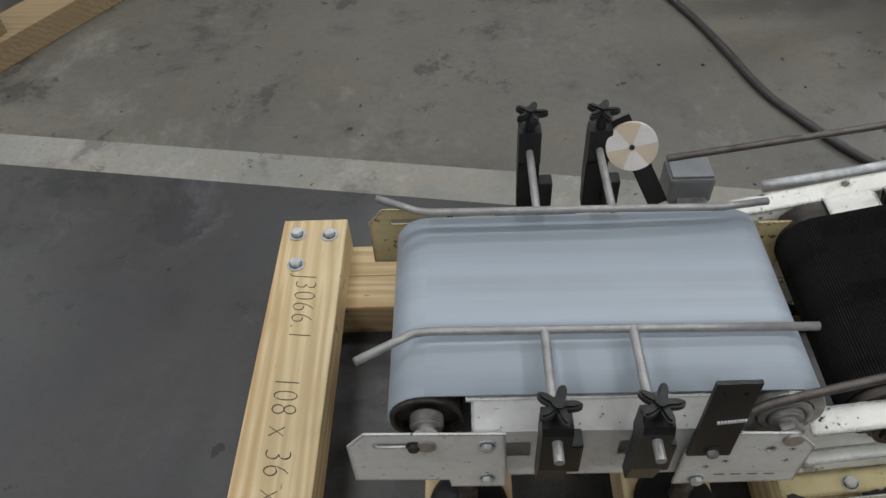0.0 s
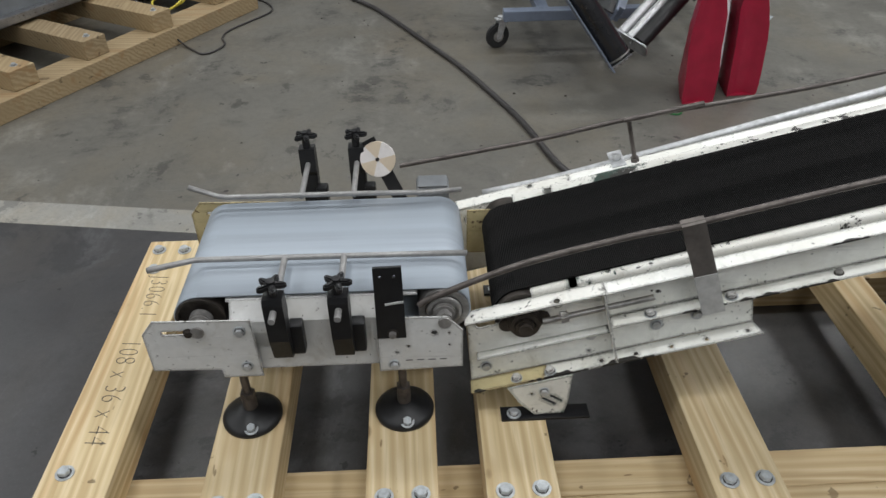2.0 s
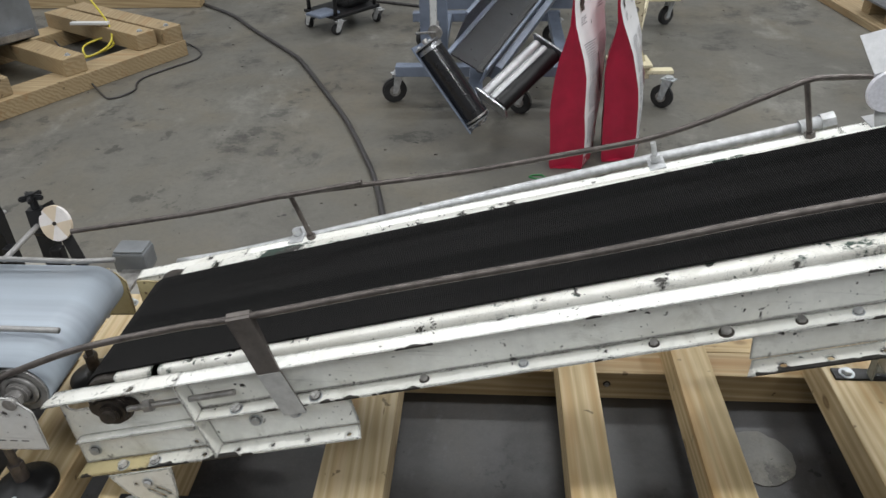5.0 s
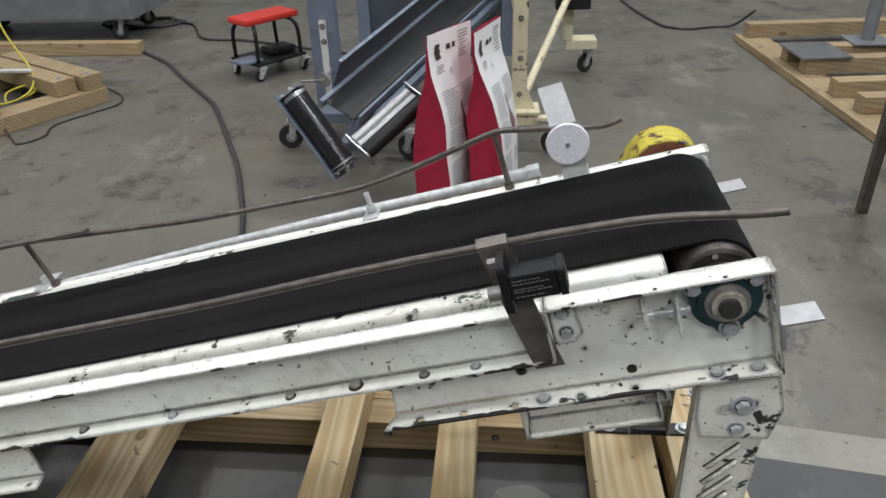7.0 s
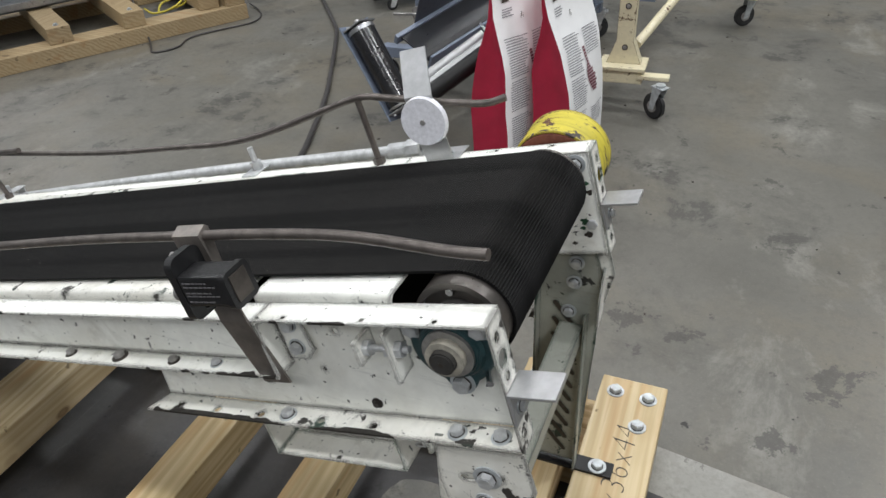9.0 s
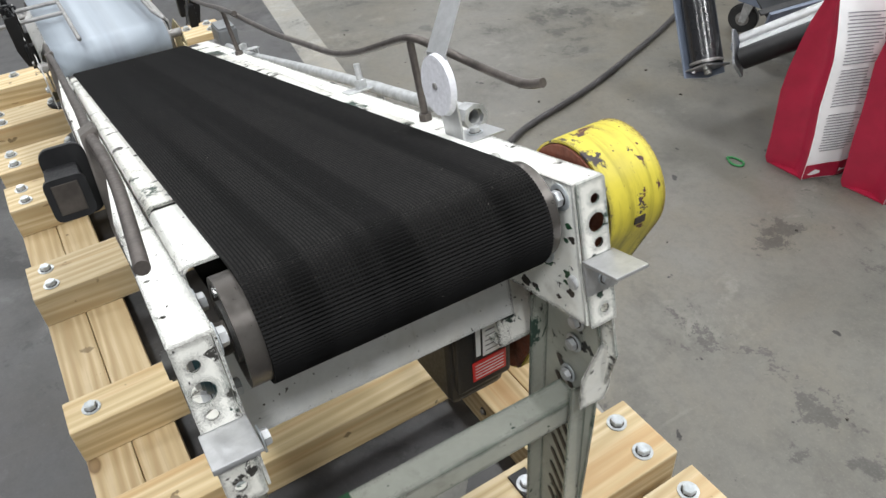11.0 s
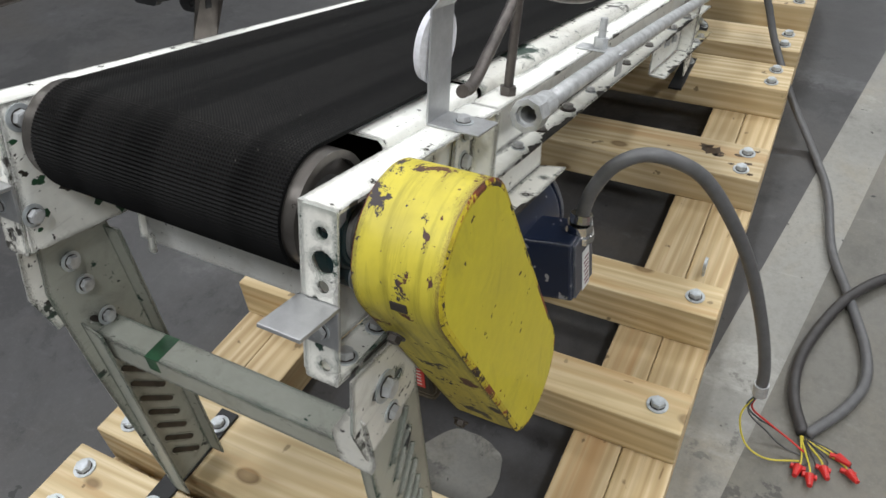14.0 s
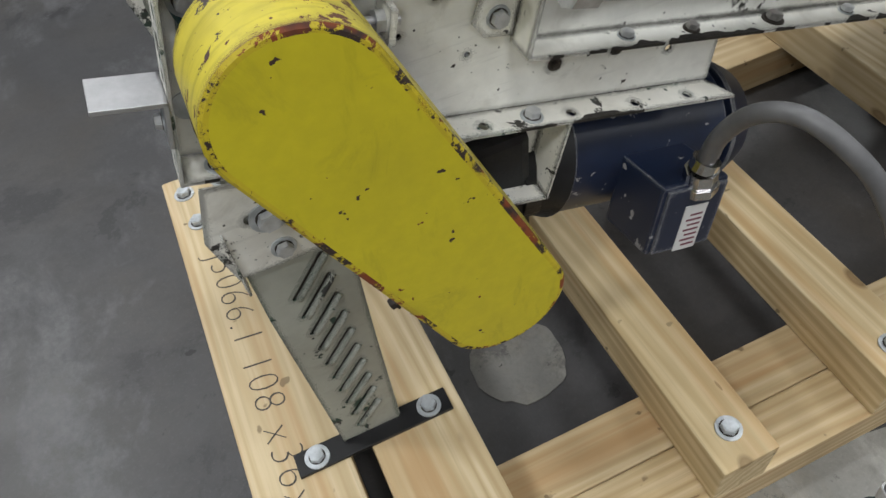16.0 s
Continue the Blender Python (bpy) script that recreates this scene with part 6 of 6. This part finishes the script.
        b = corner(i, 2).lerp(corner(i + 1, 2), f)
        nrm = (b - a).cross(Vector((0, 0, 1))).normalized()
        bulge = 0.010 * math.sin(math.pi * t) * (1 if i < 8 else 0.3)

        def crease(q):
            return 0.007 * noise.noise((t * 4 + 4, q * 0.7, x * 3)) + 0.003 * noise.noise((t * 9, q * 1.9 + 1, x * 5))
        return a.lerp(b, t) + nrm * (bulge - (crease(i) * (1 - f) + crease(i + 1) * f) * min(1.0, 12 * t * (1 - t)) + 0.0030)

    def bar(bm, t0, t1, z0, z1):
        steps = max(1, int((t1 - t0) / 0.12))
        lo_, hi_ = [], []
        for j in range(steps + 1):
            t = t0 + (t1 - t0) * j / steps
            lo_.append(bm.verts.new(on_panel(t, z0)))
            hi_.append(bm.verts.new(on_panel(t, z1)))
        for j in range(steps):
            bm.faces.new((lo_[j], lo_[j + 1], hi_[j + 1], hi_[j]))

    rnd = random.Random(int(x * 100))
    bm = newbm()
    for k in range(46):
        z = 0.10 + 0.0088 * k
        if k not in (14, 15, 29):
            bar(bm, 0.08 + 0.02 * rnd.random(), 0.36 + 0.10 * rnd.random(), z, z + 0.0030)
        if 4 < k < 13 or k > 34:
            bar(bm, 0.54, 0.84 + 0.08 * rnd.random(), z, z + 0.0030)
    for k in range(9):
        bar(bm, 0.66, 0.80 + 0.12 * rnd.random(), 0.595 + 0.0115 * k, 0.599 + 0.0115 * k)
    for k in range(4):
        bar(bm, 0.12, 0.26 + 0.05 * rnd.random(), 0.566 + 0.008 * k, 0.569 + 0.008 * k)
    tagged(part("small_print", bm, PRINT_PALE, o, "rows of small grey print"), kind="stuff")
    bm = newbm()
    for k in range(16):
        z = 0.27 + 0.011 * k
        mid_, wide = 0.64 - 0.011 * k, 0.030 + 0.075 * math.sin(math.pi * min(1.0, (k + 1) / 11.0)) * (1 if k < 11 else 0)
        bar(bm, mid_ - wide, mid_ + wide * rnd.uniform(0.6, 1.1), z, z + 0.0085)
    tagged(part("emblem", bm, PRINT_RED, o, "dark reddish printed emblem"), kind="stuff")
    bm = newbm()
    for k in range(5):
        bar(bm, 0.10 + 0.012 * abs(k - 2), 0.24 - 0.02 * (k % 2), 0.615 + 0.011 * k, 0.627 + 0.011 * k)
    bar(bm, 0.38, 0.46, 0.640, 0.660)
    bar(bm, 0.51, 0.58, 0.640, 0.660)
    for k in range(4):
        bar(bm, 0.42 + 0.012 * k, 0.43 + 0.012 * k, 0.55 + 0.006 * (k % 3), 0.558 + 0.006 * (k % 3))
    tagged(part("top_marks", bm, INK, o, "dark printed marks"), kind="stuff")
    bm = newbm()
    bar(bm, 0.0, 1.0, 0.004, 0.055)
    part("hem", bm, CRIMSON, o, "crimson lower hem")
    return o


product_bag(1.949, 1.684, 0, 0.28, -15, (0.024, 0.034), "tall white and crimson printed bag standing on the floor")
product_bag(2.157, 1.752, 4, 0.26, -8, (-0.037, 0.020), "white and crimson printed bag beside another bag")


# ---- casters ----
def caster(parent, x, y, r=0.055, turn=0.0, top=0.14, mat=None):
    """A swivel caster: wheel, fork and mounting plate."""
    M = Matrix.Translation((x, y, 0)) @ Matrix.Rotation(radians(turn), 4, "Z")
    bm = newbm()
    cyl(bm, M @ Vector((0, -0.014, r)), M @ Vector((0, 0.014, r)), r, 28, None, 0.006)
    wh = part("wheel", bm, RUBBER, parent, "black rubber caster wheel", 40)
    part("hub", cyl(newbm(), M @ Vector((0, -0.017, r)), M @ Vector((0, 0.017, r)), r * 0.45, 18), STEEL, wh)
    bm = newbm()
    for s in (-1, 1):
        prism(bm, [(-0.012, r - 0.012), (0.012, r - 0.012), (0.045, top - 0.012), (0.0, top - 0.012)], s * 0.018, s * 0.021, "y", M)
    box(bm, (-0.01, -0.022, top - 0.014), (0.055, 0.022, top - 0.010), 0.0, M)
    cyl(bm, M @ Vector((0.022, 0, top - 0.010)), M @ Vector((0.022, 0, top)), 0.02, 16)
    part("fork", bm, mat or GALV, parent)

# ---- blue-grey machine with rollers ----
mach = thing("packing_machine", (1.75, 2.4, 0), "blue-grey inclined machine on casters with black and chrome rollers", "machine")
for x, y, tn in ((1.226, 2.321, 20), (1.831, 2.184, -30), (1.30, 3.15, 60), (2.05, 3.20, 10)):
    caster(mach, x, y, 0.06, tn, 0.155)
for y in (2.27, 3.15):
    part("base_beam", box(newbm(), (1.245, y - 0.03, 0.155), (2.08, y + 0.03, 0.205), 0.004), BLUE_GREY, mach)
for x in (1.44, 2.04):
    part("side_beam", box(newbm(), (x - 0.03, 2.3, 0.158), (x + 0.03, 3.13, 0.202), 0.004), BLUE_GREY, mach)
for x, y in ((1.419, 2.42),):
    bm = newbm()
    plate(bm, [(x - 0.065, 0.2), (x + 0.065, 0.2), (x + 0.065, 1.5), (x - 0.065, 1.5)], [slot(x, 0.46, 0.12, 0.012, 90), circle(x, 0.62, 0.008), circle(x, 0.70, 0.008), circle(x - 0.045, 0.55, 0.006), circle(x + 0.045, 0.55, 0.006)], y - 0.003, y, "y")
    for sx in (-1, 1):
        box(bm, (x + sx * 0.062 - 0.002, y, 0.2), (x + sx * 0.062 + 0.002, y + 0.06, 1.5), 0.0)
    part("column", bm, BLUE_GREY, mach, "blue-grey slotted steel column")
bm = newbm()
plate(bm, [(1.40, 0.16), (2.32, 0.16), (2.32, 1.6), (1.40, 1.6)], [rounded(1.47, 0.24, 2.25, 1.5, 0.02)], 3.36, 3.375, "y")
fp = part("panel_frame", bm, BLUE_GREY, mach, "blue-grey panel frame")
part("window", box(newbm(), (1.465, 3.377, 0.235), (2.255, 3.381, 1.505)), SLATE, fp, "dull slate panel pane")
# inclined trough, rising away from the rollers
A0, LEN, WID = Vector((1.530, 1.890, 0.386)), 1.55, 0.155
dv = Vector((0.353, 0.924, 0.150)).normalized()
sidev = Vector((0.135, -0.040, -0.068))
sidev = (sidev - dv * sidev.dot(dv)).normalized()
upv = sidev.cross(dv)
TM = Matrix((sidev, dv, upv)).transposed().to_4x4()
TM.translation = A0
tr = part("trough", box(newbm(), (0.0, 0.0, -0.006), (WID, LEN, 0.0), 0.0, TM), DARK_PANEL, mach, "dark smooth inclined trough")
part("trough_edge", box(newbm(), (-0.020, -0.02, -0.03), (0.0, LEN, 0.008), 0.003, TM), BLUE_GREY, tr)
part("trough_edge", box(newbm(), (WID, 0.0, -0.05), (WID + 0.012, LEN, 0.022), 0.003, TM), BLUE_GREY, tr)
part("trough_belt", box(newbm(), (WID - 0.030, -0.02, 0.002), (WID - 0.008, LEN, 0.010), 0.003, TM), RUBBER, tr)
part("side_guard", box(newbm(), (-0.026, 0.10, -0.02), (-0.022, LEN, 0.13), 0.001, TM), SLATE, tr, "dark blue-grey sheet guard beside the trough")
part("guard_rim", box(newbm(), (-0.034, 0.10, 0.13), (-0.018, LEN, 0.142), 0.002, TM), BLUE_GREY, tr)
part("outer_rail", box(newbm(), (WID + 0.02, 0.12, -0.09), (WID + 0.05, LEN, -0.02), 0.003, TM), BLUE_GREY, tr)
# pale slide bar in the column
bm = newbm()
plate(bm, [(1.403, 0.22), (1.437, 0.22), (1.437, 0.60), (1.403, 0.60)], [circle(1.42, 0.50, 0.010)], 2.411, 2.416, "y")
sb = part("slide_bar", bm, WHITE_GREY, mach, "pale slide bar with bolts")
for z in (0.50, 0.57):
    bolt(sb, (1.42, 2.411, z), (0, -1, 0), 0.012, 1.1, STEEL)
# black roller in its channel
r0, r1 = Vector((1.452, 1.700, 0.478)), Vector((1.645, 1.620, 0.215))
bm = newbm()
cyl(bm, r0, r1, 0.052, 40, None, 0.004)
rr = part("black_roller", bm, GLOSS_BLACK, mach, "glossy black drive roller", 40)
ra = (r1 - r0).normalized()
part("end_cap", cyl(newbm(), r0 + ra * 0.002, r0 + ra * 0.022, 0.0535, 40, None, 0.003), STAINLESS, rr, "pale worn steel end cap", 40)
part("end_cap", cyl(newbm(), r1 - ra * 0.014, r1 - ra * 0.002, 0.0530, 40, None, 0.003), STEEL, rr, "", 40)
part("roller_axle", cyl(newbm(), r0 - ra * 0.03, r1 + ra * 0.03, 0.012, 14), STEEL, rr)
bm = newbm()
q = ra.to_track_quat("Z", "Y").to_matrix().to_4x4()
RM = q.copy()
RM.translation = (r0 + r1) / 2
half = (r1 - r0).length / 2
side_ = Vector((-0.55, -0.15, -0.75))
lx_ = (side_ - ra * side_.dot(ra)).normalized()
ly_ = ra.cross(lx_)
RM = Matrix((lx_, ly_, ra)).transposed().to_4x4()
RM.translation = (r0 + r1) / 2
box(bm, (0.045, -0.055, -half - 0.03), (0.051, 0.055, half + 0.03), 0.001, RM)
box(bm, (-0.02, 0.050, -half - 0.03), (0.050, 0.055, half + 0.03), 0.001, RM)
part("roller_channel", bm, BLUE_GREY, mach, "blue-grey roller channel")
for sgn, c in ((-1, r0), (1, r1)):
    bm = newbm()
    box(bm, (-0.045, -0.05, sgn * (half + 0.008) - 0.003), (0.05, 0.055, sgn * (half + 0.008) + 0.003), 0.001, RM)
    ep = part("roller_end_plate", bm, STAINLESS, mach)
    for k in range(3):
        bolt(ep, RM @ Vector((-0.02 + 0.025 * k, -0.03 + 0.03 * (k % 2), sgn * (half + 0.011))), ra * sgn, 0.009, 1.1, GALV)
# chrome rollers
c0, c1 = Vector((1.672, 1.730, 0.275)), Vector((1.885, 1.880, 0.430))
ca = (c1 - c0).normalized()
down = Vector((0.25, -0.28, -0.11))
down = (down - ca * down.dot(ca)).normalized()
for off, rad, mat, lab in ((0.0, 0.021, ALU, "dull chrome roller"), (0.043, 0.020, ALU, "dull chrome roller"), (0.090, 0.034, BLACK, "black rubber roller")):
    bm = newbm()
    cyl(bm, c0 + down * off, c1 + down * off, rad, 28, None, 0.003)
    part("pinch_roller", bm, mat, mach, lab, 40)
for c in (c0 - ca * 0.012, c1 + ca * 0.012):
    bm = newbm()
    pm = Matrix((down, ca, down.cross(ca))).transposed().to_4x4()
    pm.translation = c
    plate(bm, rounded(-0.035, -0.035, 0.14, 0.035, 0.015), [circle(0.06, 0.0, 0.008), circle(0.11, 0.015, 0.005)], -0.004, 0.004, "y", pm)
    part("roller_side_plate", bm, STAINLESS, mach, "stainless roller side plate")
part("roller_arm", box(newbm(), (1.60, 1.78, 0.205), (1.66, 2.28, 0.245), 0.003), BLUE_GREY, mach)
bm = newbm()
cyl(bm, (1.436, 2.255, 0.360), (1.440, 2.267, 0.361), 0.034, 24)
cyl(bm, (1.355, 2.18, 0.380), (1.437, 2.262, 0.360), 0.006, 10)
cyl(bm, (1.437, 2.24, 0.360), (1.440, 2.42, 0.360), 0.008, 10)
part("adjust_knob", bm, STEEL, mach, "round steel adjusting wheel", 40)

mach.location += Vector((-0.053, -0.037, 0))

# ---- cream stand ----
std = thing("cream_stand", (2.5, 2.9, 0), "cream painted steel stand on casters, paint flaking", "stand")
part("foot_plate", box(newbm(), (2.235, 2.25, 0.185), (2.43, 2.40, 0.200), 0.003), STAND_CREAM, std)
part("foot_box", box(newbm(), (2.245, 2.262, 0.130), (2.42, 2.388, 0.185), 0.003), STAND_CREAM, std, "open rusty foot box")
bm = newbm()
prism(bm, [(2.262, 0.2), (2.405, 0.2), (2.368, 0.295), (2.366, 1.5), (2.300, 1.5), (2.298, 0.295)], 2.305, 2.365, "y")
part("post", bm, STAND_CREAM, std, "cream upright post")
caster(std, 2.485, 2.235, 0.055, -40, 0.155, ZINC)
caster(std, 2.815, 3.545, 0.055, 30, 0.155, ZINC)
part("caster_arm", box(newbm(), (2.40, 2.25, 0.155), (2.53, 2.30, 0.172), 0.002), STAND_CREAM, std)
part("rear_foot", box(newbm(), (2.68, 3.46, 0.160), (2.87, 3.60, 0.215), 0.003), STAND_CREAM, std)
part("rear_post", box(newbm(), (2.66, 3.46, 0.215), (2.72, 3.52, 1.5), 0.004), STAND_CREAM, std)
part("brace", cyl(newbm(), (2.37, 2.42, 0.245), (2.67, 3.36, 0.50), 0.020, 16), STAND_CREAM, std, "round brace with flaking paint")
part("cross_bar", box(newbm(), (2.31, 2.36, 0.60), (2.36, 3.46, 0.66), 0.004), STAND_CREAM, std)
part("crank_box", box(newbm(), (2.60, 3.35, 0.42), (2.80, 3.45, 0.52), 0.006), BLACK, std)
for z in (0.27, 0.44, 0.62):
    bolt(std, (2.334, 2.305, z), (0, -1, 0), 0.011, 1.1, STEEL)

std.matrix_world = Matrix.Translation((2.448, 2.222, 0)) @ Matrix.Rotation(radians(2.65), 4, "Z") @ Matrix.Translation((-2.485, -2.235, 0)) @ std.matrix_world

# ---- red work stool ----
stl = thing("work_stool", (0.693, 3.57, 0), "low rolling work stool with red padded seat", "stool")
SM = Matrix.Translation((0.693, 3.57, 0)) @ Matrix.Rotation(radians(52), 4, "Z")
part("seat", box(newbm(), (-0.20, -0.105, 0.335), (0.20, 0.105, 0.375), 0.015, SM), RED, stl, "red vinyl seat pad")
part("tray", box(newbm(), (-0.19, -0.15, 0.095), (0.19, 0.15, 0.115), 0.006, SM), BLACK, stl, "black tool tray")
for sx in (-1, 1):
    for sy in (-1, 1):
        pts = [SM @ Vector((sx * 0.165, sy * 0.125, 0.11)), SM @ Vector((sx * 0.160, sy * 0.125, 0.26)), SM @ Vector((sx * 0.145, sy * 0.10, 0.32)), SM @ Vector((sx * 0.125, sy * 0.06, 0.335))]
        part("leg", tube(newbm(), pts, 0.0125, 10, 5), BLACK, stl, "", 50)
        p = SM @ Vector((sx * 0.172, sy * 0.130, 0))
        caster(stl, p.x, p.y, 0.032, 35 * sx * sy, 0.095)
part("rag", box(newbm(), (-0.28, -0.12, 0.116), (-0.12, 0.02, 0.135), 0.012, SM), BLUE_GREY, stl, "crumpled blue rag")
part("tool_pouch", box(newbm(), (-0.02, -0.08, 0.116), (0.17, 0.07, 0.16), 0.02, SM), BLACK, stl)

# ---- older skid with a machine on it ----
os_ = thing("old_skid", (-0.9, 2.2, 0), "weathered timber skid with spaced cross beams", "skid")
OM = Matrix(((-0.517, -0.856, 0, -0.120), (-0.856, 0.517, 0, 2.985), (0, 0, 1, 0), (0, 0, 0, 1)))
for p0 in (0.0, 0.80):
    bm = newbm()
    box(bm, (0.0, p0, 0.0), (2.6, p0 + 0.165, 0.089), 0.004, OM)
    bmesh.ops.recalc_face_normals(bm, faces=bm.faces[:])
    part("runner", bm, OLD_PINE_X, os_)
for d0, p0 in ((0.0, 0.01), (0.145, 0.055), (0.60, 0.03), (1.00, 0.04), (1.38, 0.035), (1.80, 0.03), (2.2, 0.03)):
    bm = newbm()
    box(bm, (d0 + 0.004, p0, 0.0896), (d0 + 0.128, 0.95, 0.178), 0.004, OM)
    bmesh.ops.recalc_face_normals(bm, faces=bm.faces[:])
    cbm = part("cross_beam", bm, OLD_PINE, os_)
    bolt(cbm, OM @ Vector((d0 + 0.065, p0 + 0.05, 0.178)), (0, 0, 1), 0.0125, 1.25)
om = thing("floor_machine", (-1.3, 2.7, 0.178), "dark grey machine base standing on the old skid", "machine")
bm = newbm()
box(bm, (0.55, 0.52, 0.178), (1.7, 0.92, 0.62), 0.01, OM)
bmesh.ops.recalc_face_normals(bm, faces=bm.faces[:])
part("base", bm, GREY_PANEL, om)
bm = newbm()
box(bm, (0.60, 0.47, 0.20), (1.65, 0.52, 0.24), 0.004, OM)
bmesh.ops.recalc_face_normals(bm, faces=bm.faces[:])
part("sill", bm, STAINLESS, om)
single("loose_timber", box(newbm(), (-1.88, 3.978, 0.0), (-0.385, 4.068, 0.089), 0.004), OLD_PINE_X, "single sawn timber lying on the floor", "timber")
bmx = newbm()
box(bmx, (-0.75, 2.93, 0.19), (-0.53, 2.965, 0.205), 0.003)
single("wood_offcut", bmx, LABEL, "pale offcut lying on the old skid beams", "offcut")
gm = thing("grey_cabinet", (-1.3, 4.6, 0), "grey steel machine cabinet on black casters", "cabinet")
part("body", box(newbm(), (-2.7, 4.32, 0.17), (-0.55, 5.05, 1.1), 0.01), GREY_PANEL, gm)
for x in (-0.73, -2.0):
    for y in (4.43, 4.92):
        caster(gm, x, y, 0.06, 20, 0.17)

# ---- far skid on the other side ----
fs2 = thing("far_skid", (4.4, 3.2, 0), "pale timber skid with stacked blocks and a metal plate", "skid")
FM = Matrix.Translation((3.907, 3.2, 0)) @ Matrix.Rotation(radians(5.2), 4, "Z")
part("runner", box(newbm(), (0.0, -2.4, 0.0), (0.19, 1.07, 0.045), 0.004, FM), OLD_PINE, fs2)
part("runner", box(newbm(), (0.9, -2.4, 0.0), (1.09, 1.07, 0.045), 0.004, FM), OLD_PINE, fs2)
for y0, x0 in ((0.95, 0.05), (0.36, 0.07), (0.10, 0.07), (-0.32, 0.05), (-0.58, 0.06), (-1.4, 0.05)):
    part("cross_beam", box(newbm(), (x0, y0, 0.0455), (1.1, y0 + 0.095, 0.135), 0.004, FM), OLD_PINE_X, fs2)
single("metal_plate", box(newbm(), (0.03, 0.08, 0.1355), (0.32, 0.42, 0.148), 0.002, FM), STAINLESS, "flat dull metal plate on the far skid", "plate")
st2 = thing("steel_stand", (4.1, 1.9, 0), "dark steel stand with round tube legs", "stand")
for x, y in ((3.643, 1.642), (4.40, 1.642), (3.643, 1.01), (4.40, 1.01)):
    part("leg", box(newbm(), (x - 0.018, y - 0.018, 0), (x + 0.018, y + 0.018, 0.74), 0.003), DARK_STEEL, st2)
part("top", box(newbm(), (3.61, 0.98, 0.74), (4.43, 1.67, 0.76), 0.003), DARK_STEEL, st2)
pj = thing("pipe_jack", (4.45, 3.7, 0.135), "dark round column on a square foot plate", "column")
part("foot", box(newbm(), (4.33, 3.58, 0.135), (4.57, 3.82, 0.147), 0.003), GREY_PANEL, pj)
part("pipe", cyl(newbm(), (4.45, 3.7, 0.147), (4.45, 3.7, 1.1), 0.04, 24), GREY_PANEL, pj)

# ---- small litter on the floor ----
random.seed(21)
bm = newbm()
for k in range(70):
    x, y = random.uniform(-0.6, 3.6), random.uniform(0.85, 4.2)
    r = random.uniform(0.002, 0.006)
    n = random.choice((5, 6, 7))
    pts = [(x + r * random.uniform(0.5, 1.3) * math.cos(2 * math.pi * q / n), y + r * random.uniform(0.5, 1.3) * math.sin(2 * math.pi * q / n)) for q in range(n)]
    prism(bm, pts, 0.0004, random.uniform(0.002, 0.004), "z")
single("floor_litter", bm, GREASE_AND_SHADE, "scattered dark crumbs on the concrete floor", "litter", kind="stuff")
tag_ = newbm()
tube(tag_, [(1.80, 1.495, 0.004), (1.815, 1.51, 0.004), (1.85, 1.512, 0.004), (1.86, 1.49, 0.004), (1.835, 1.478, 0.004), (1.80, 1.495, 0.004)], 0.0035, 8, 4)
single("green_scrap", tag_, GREEN_SCRAP, "small bright green plastic scrap on the floor", "scrap", smooth=50)
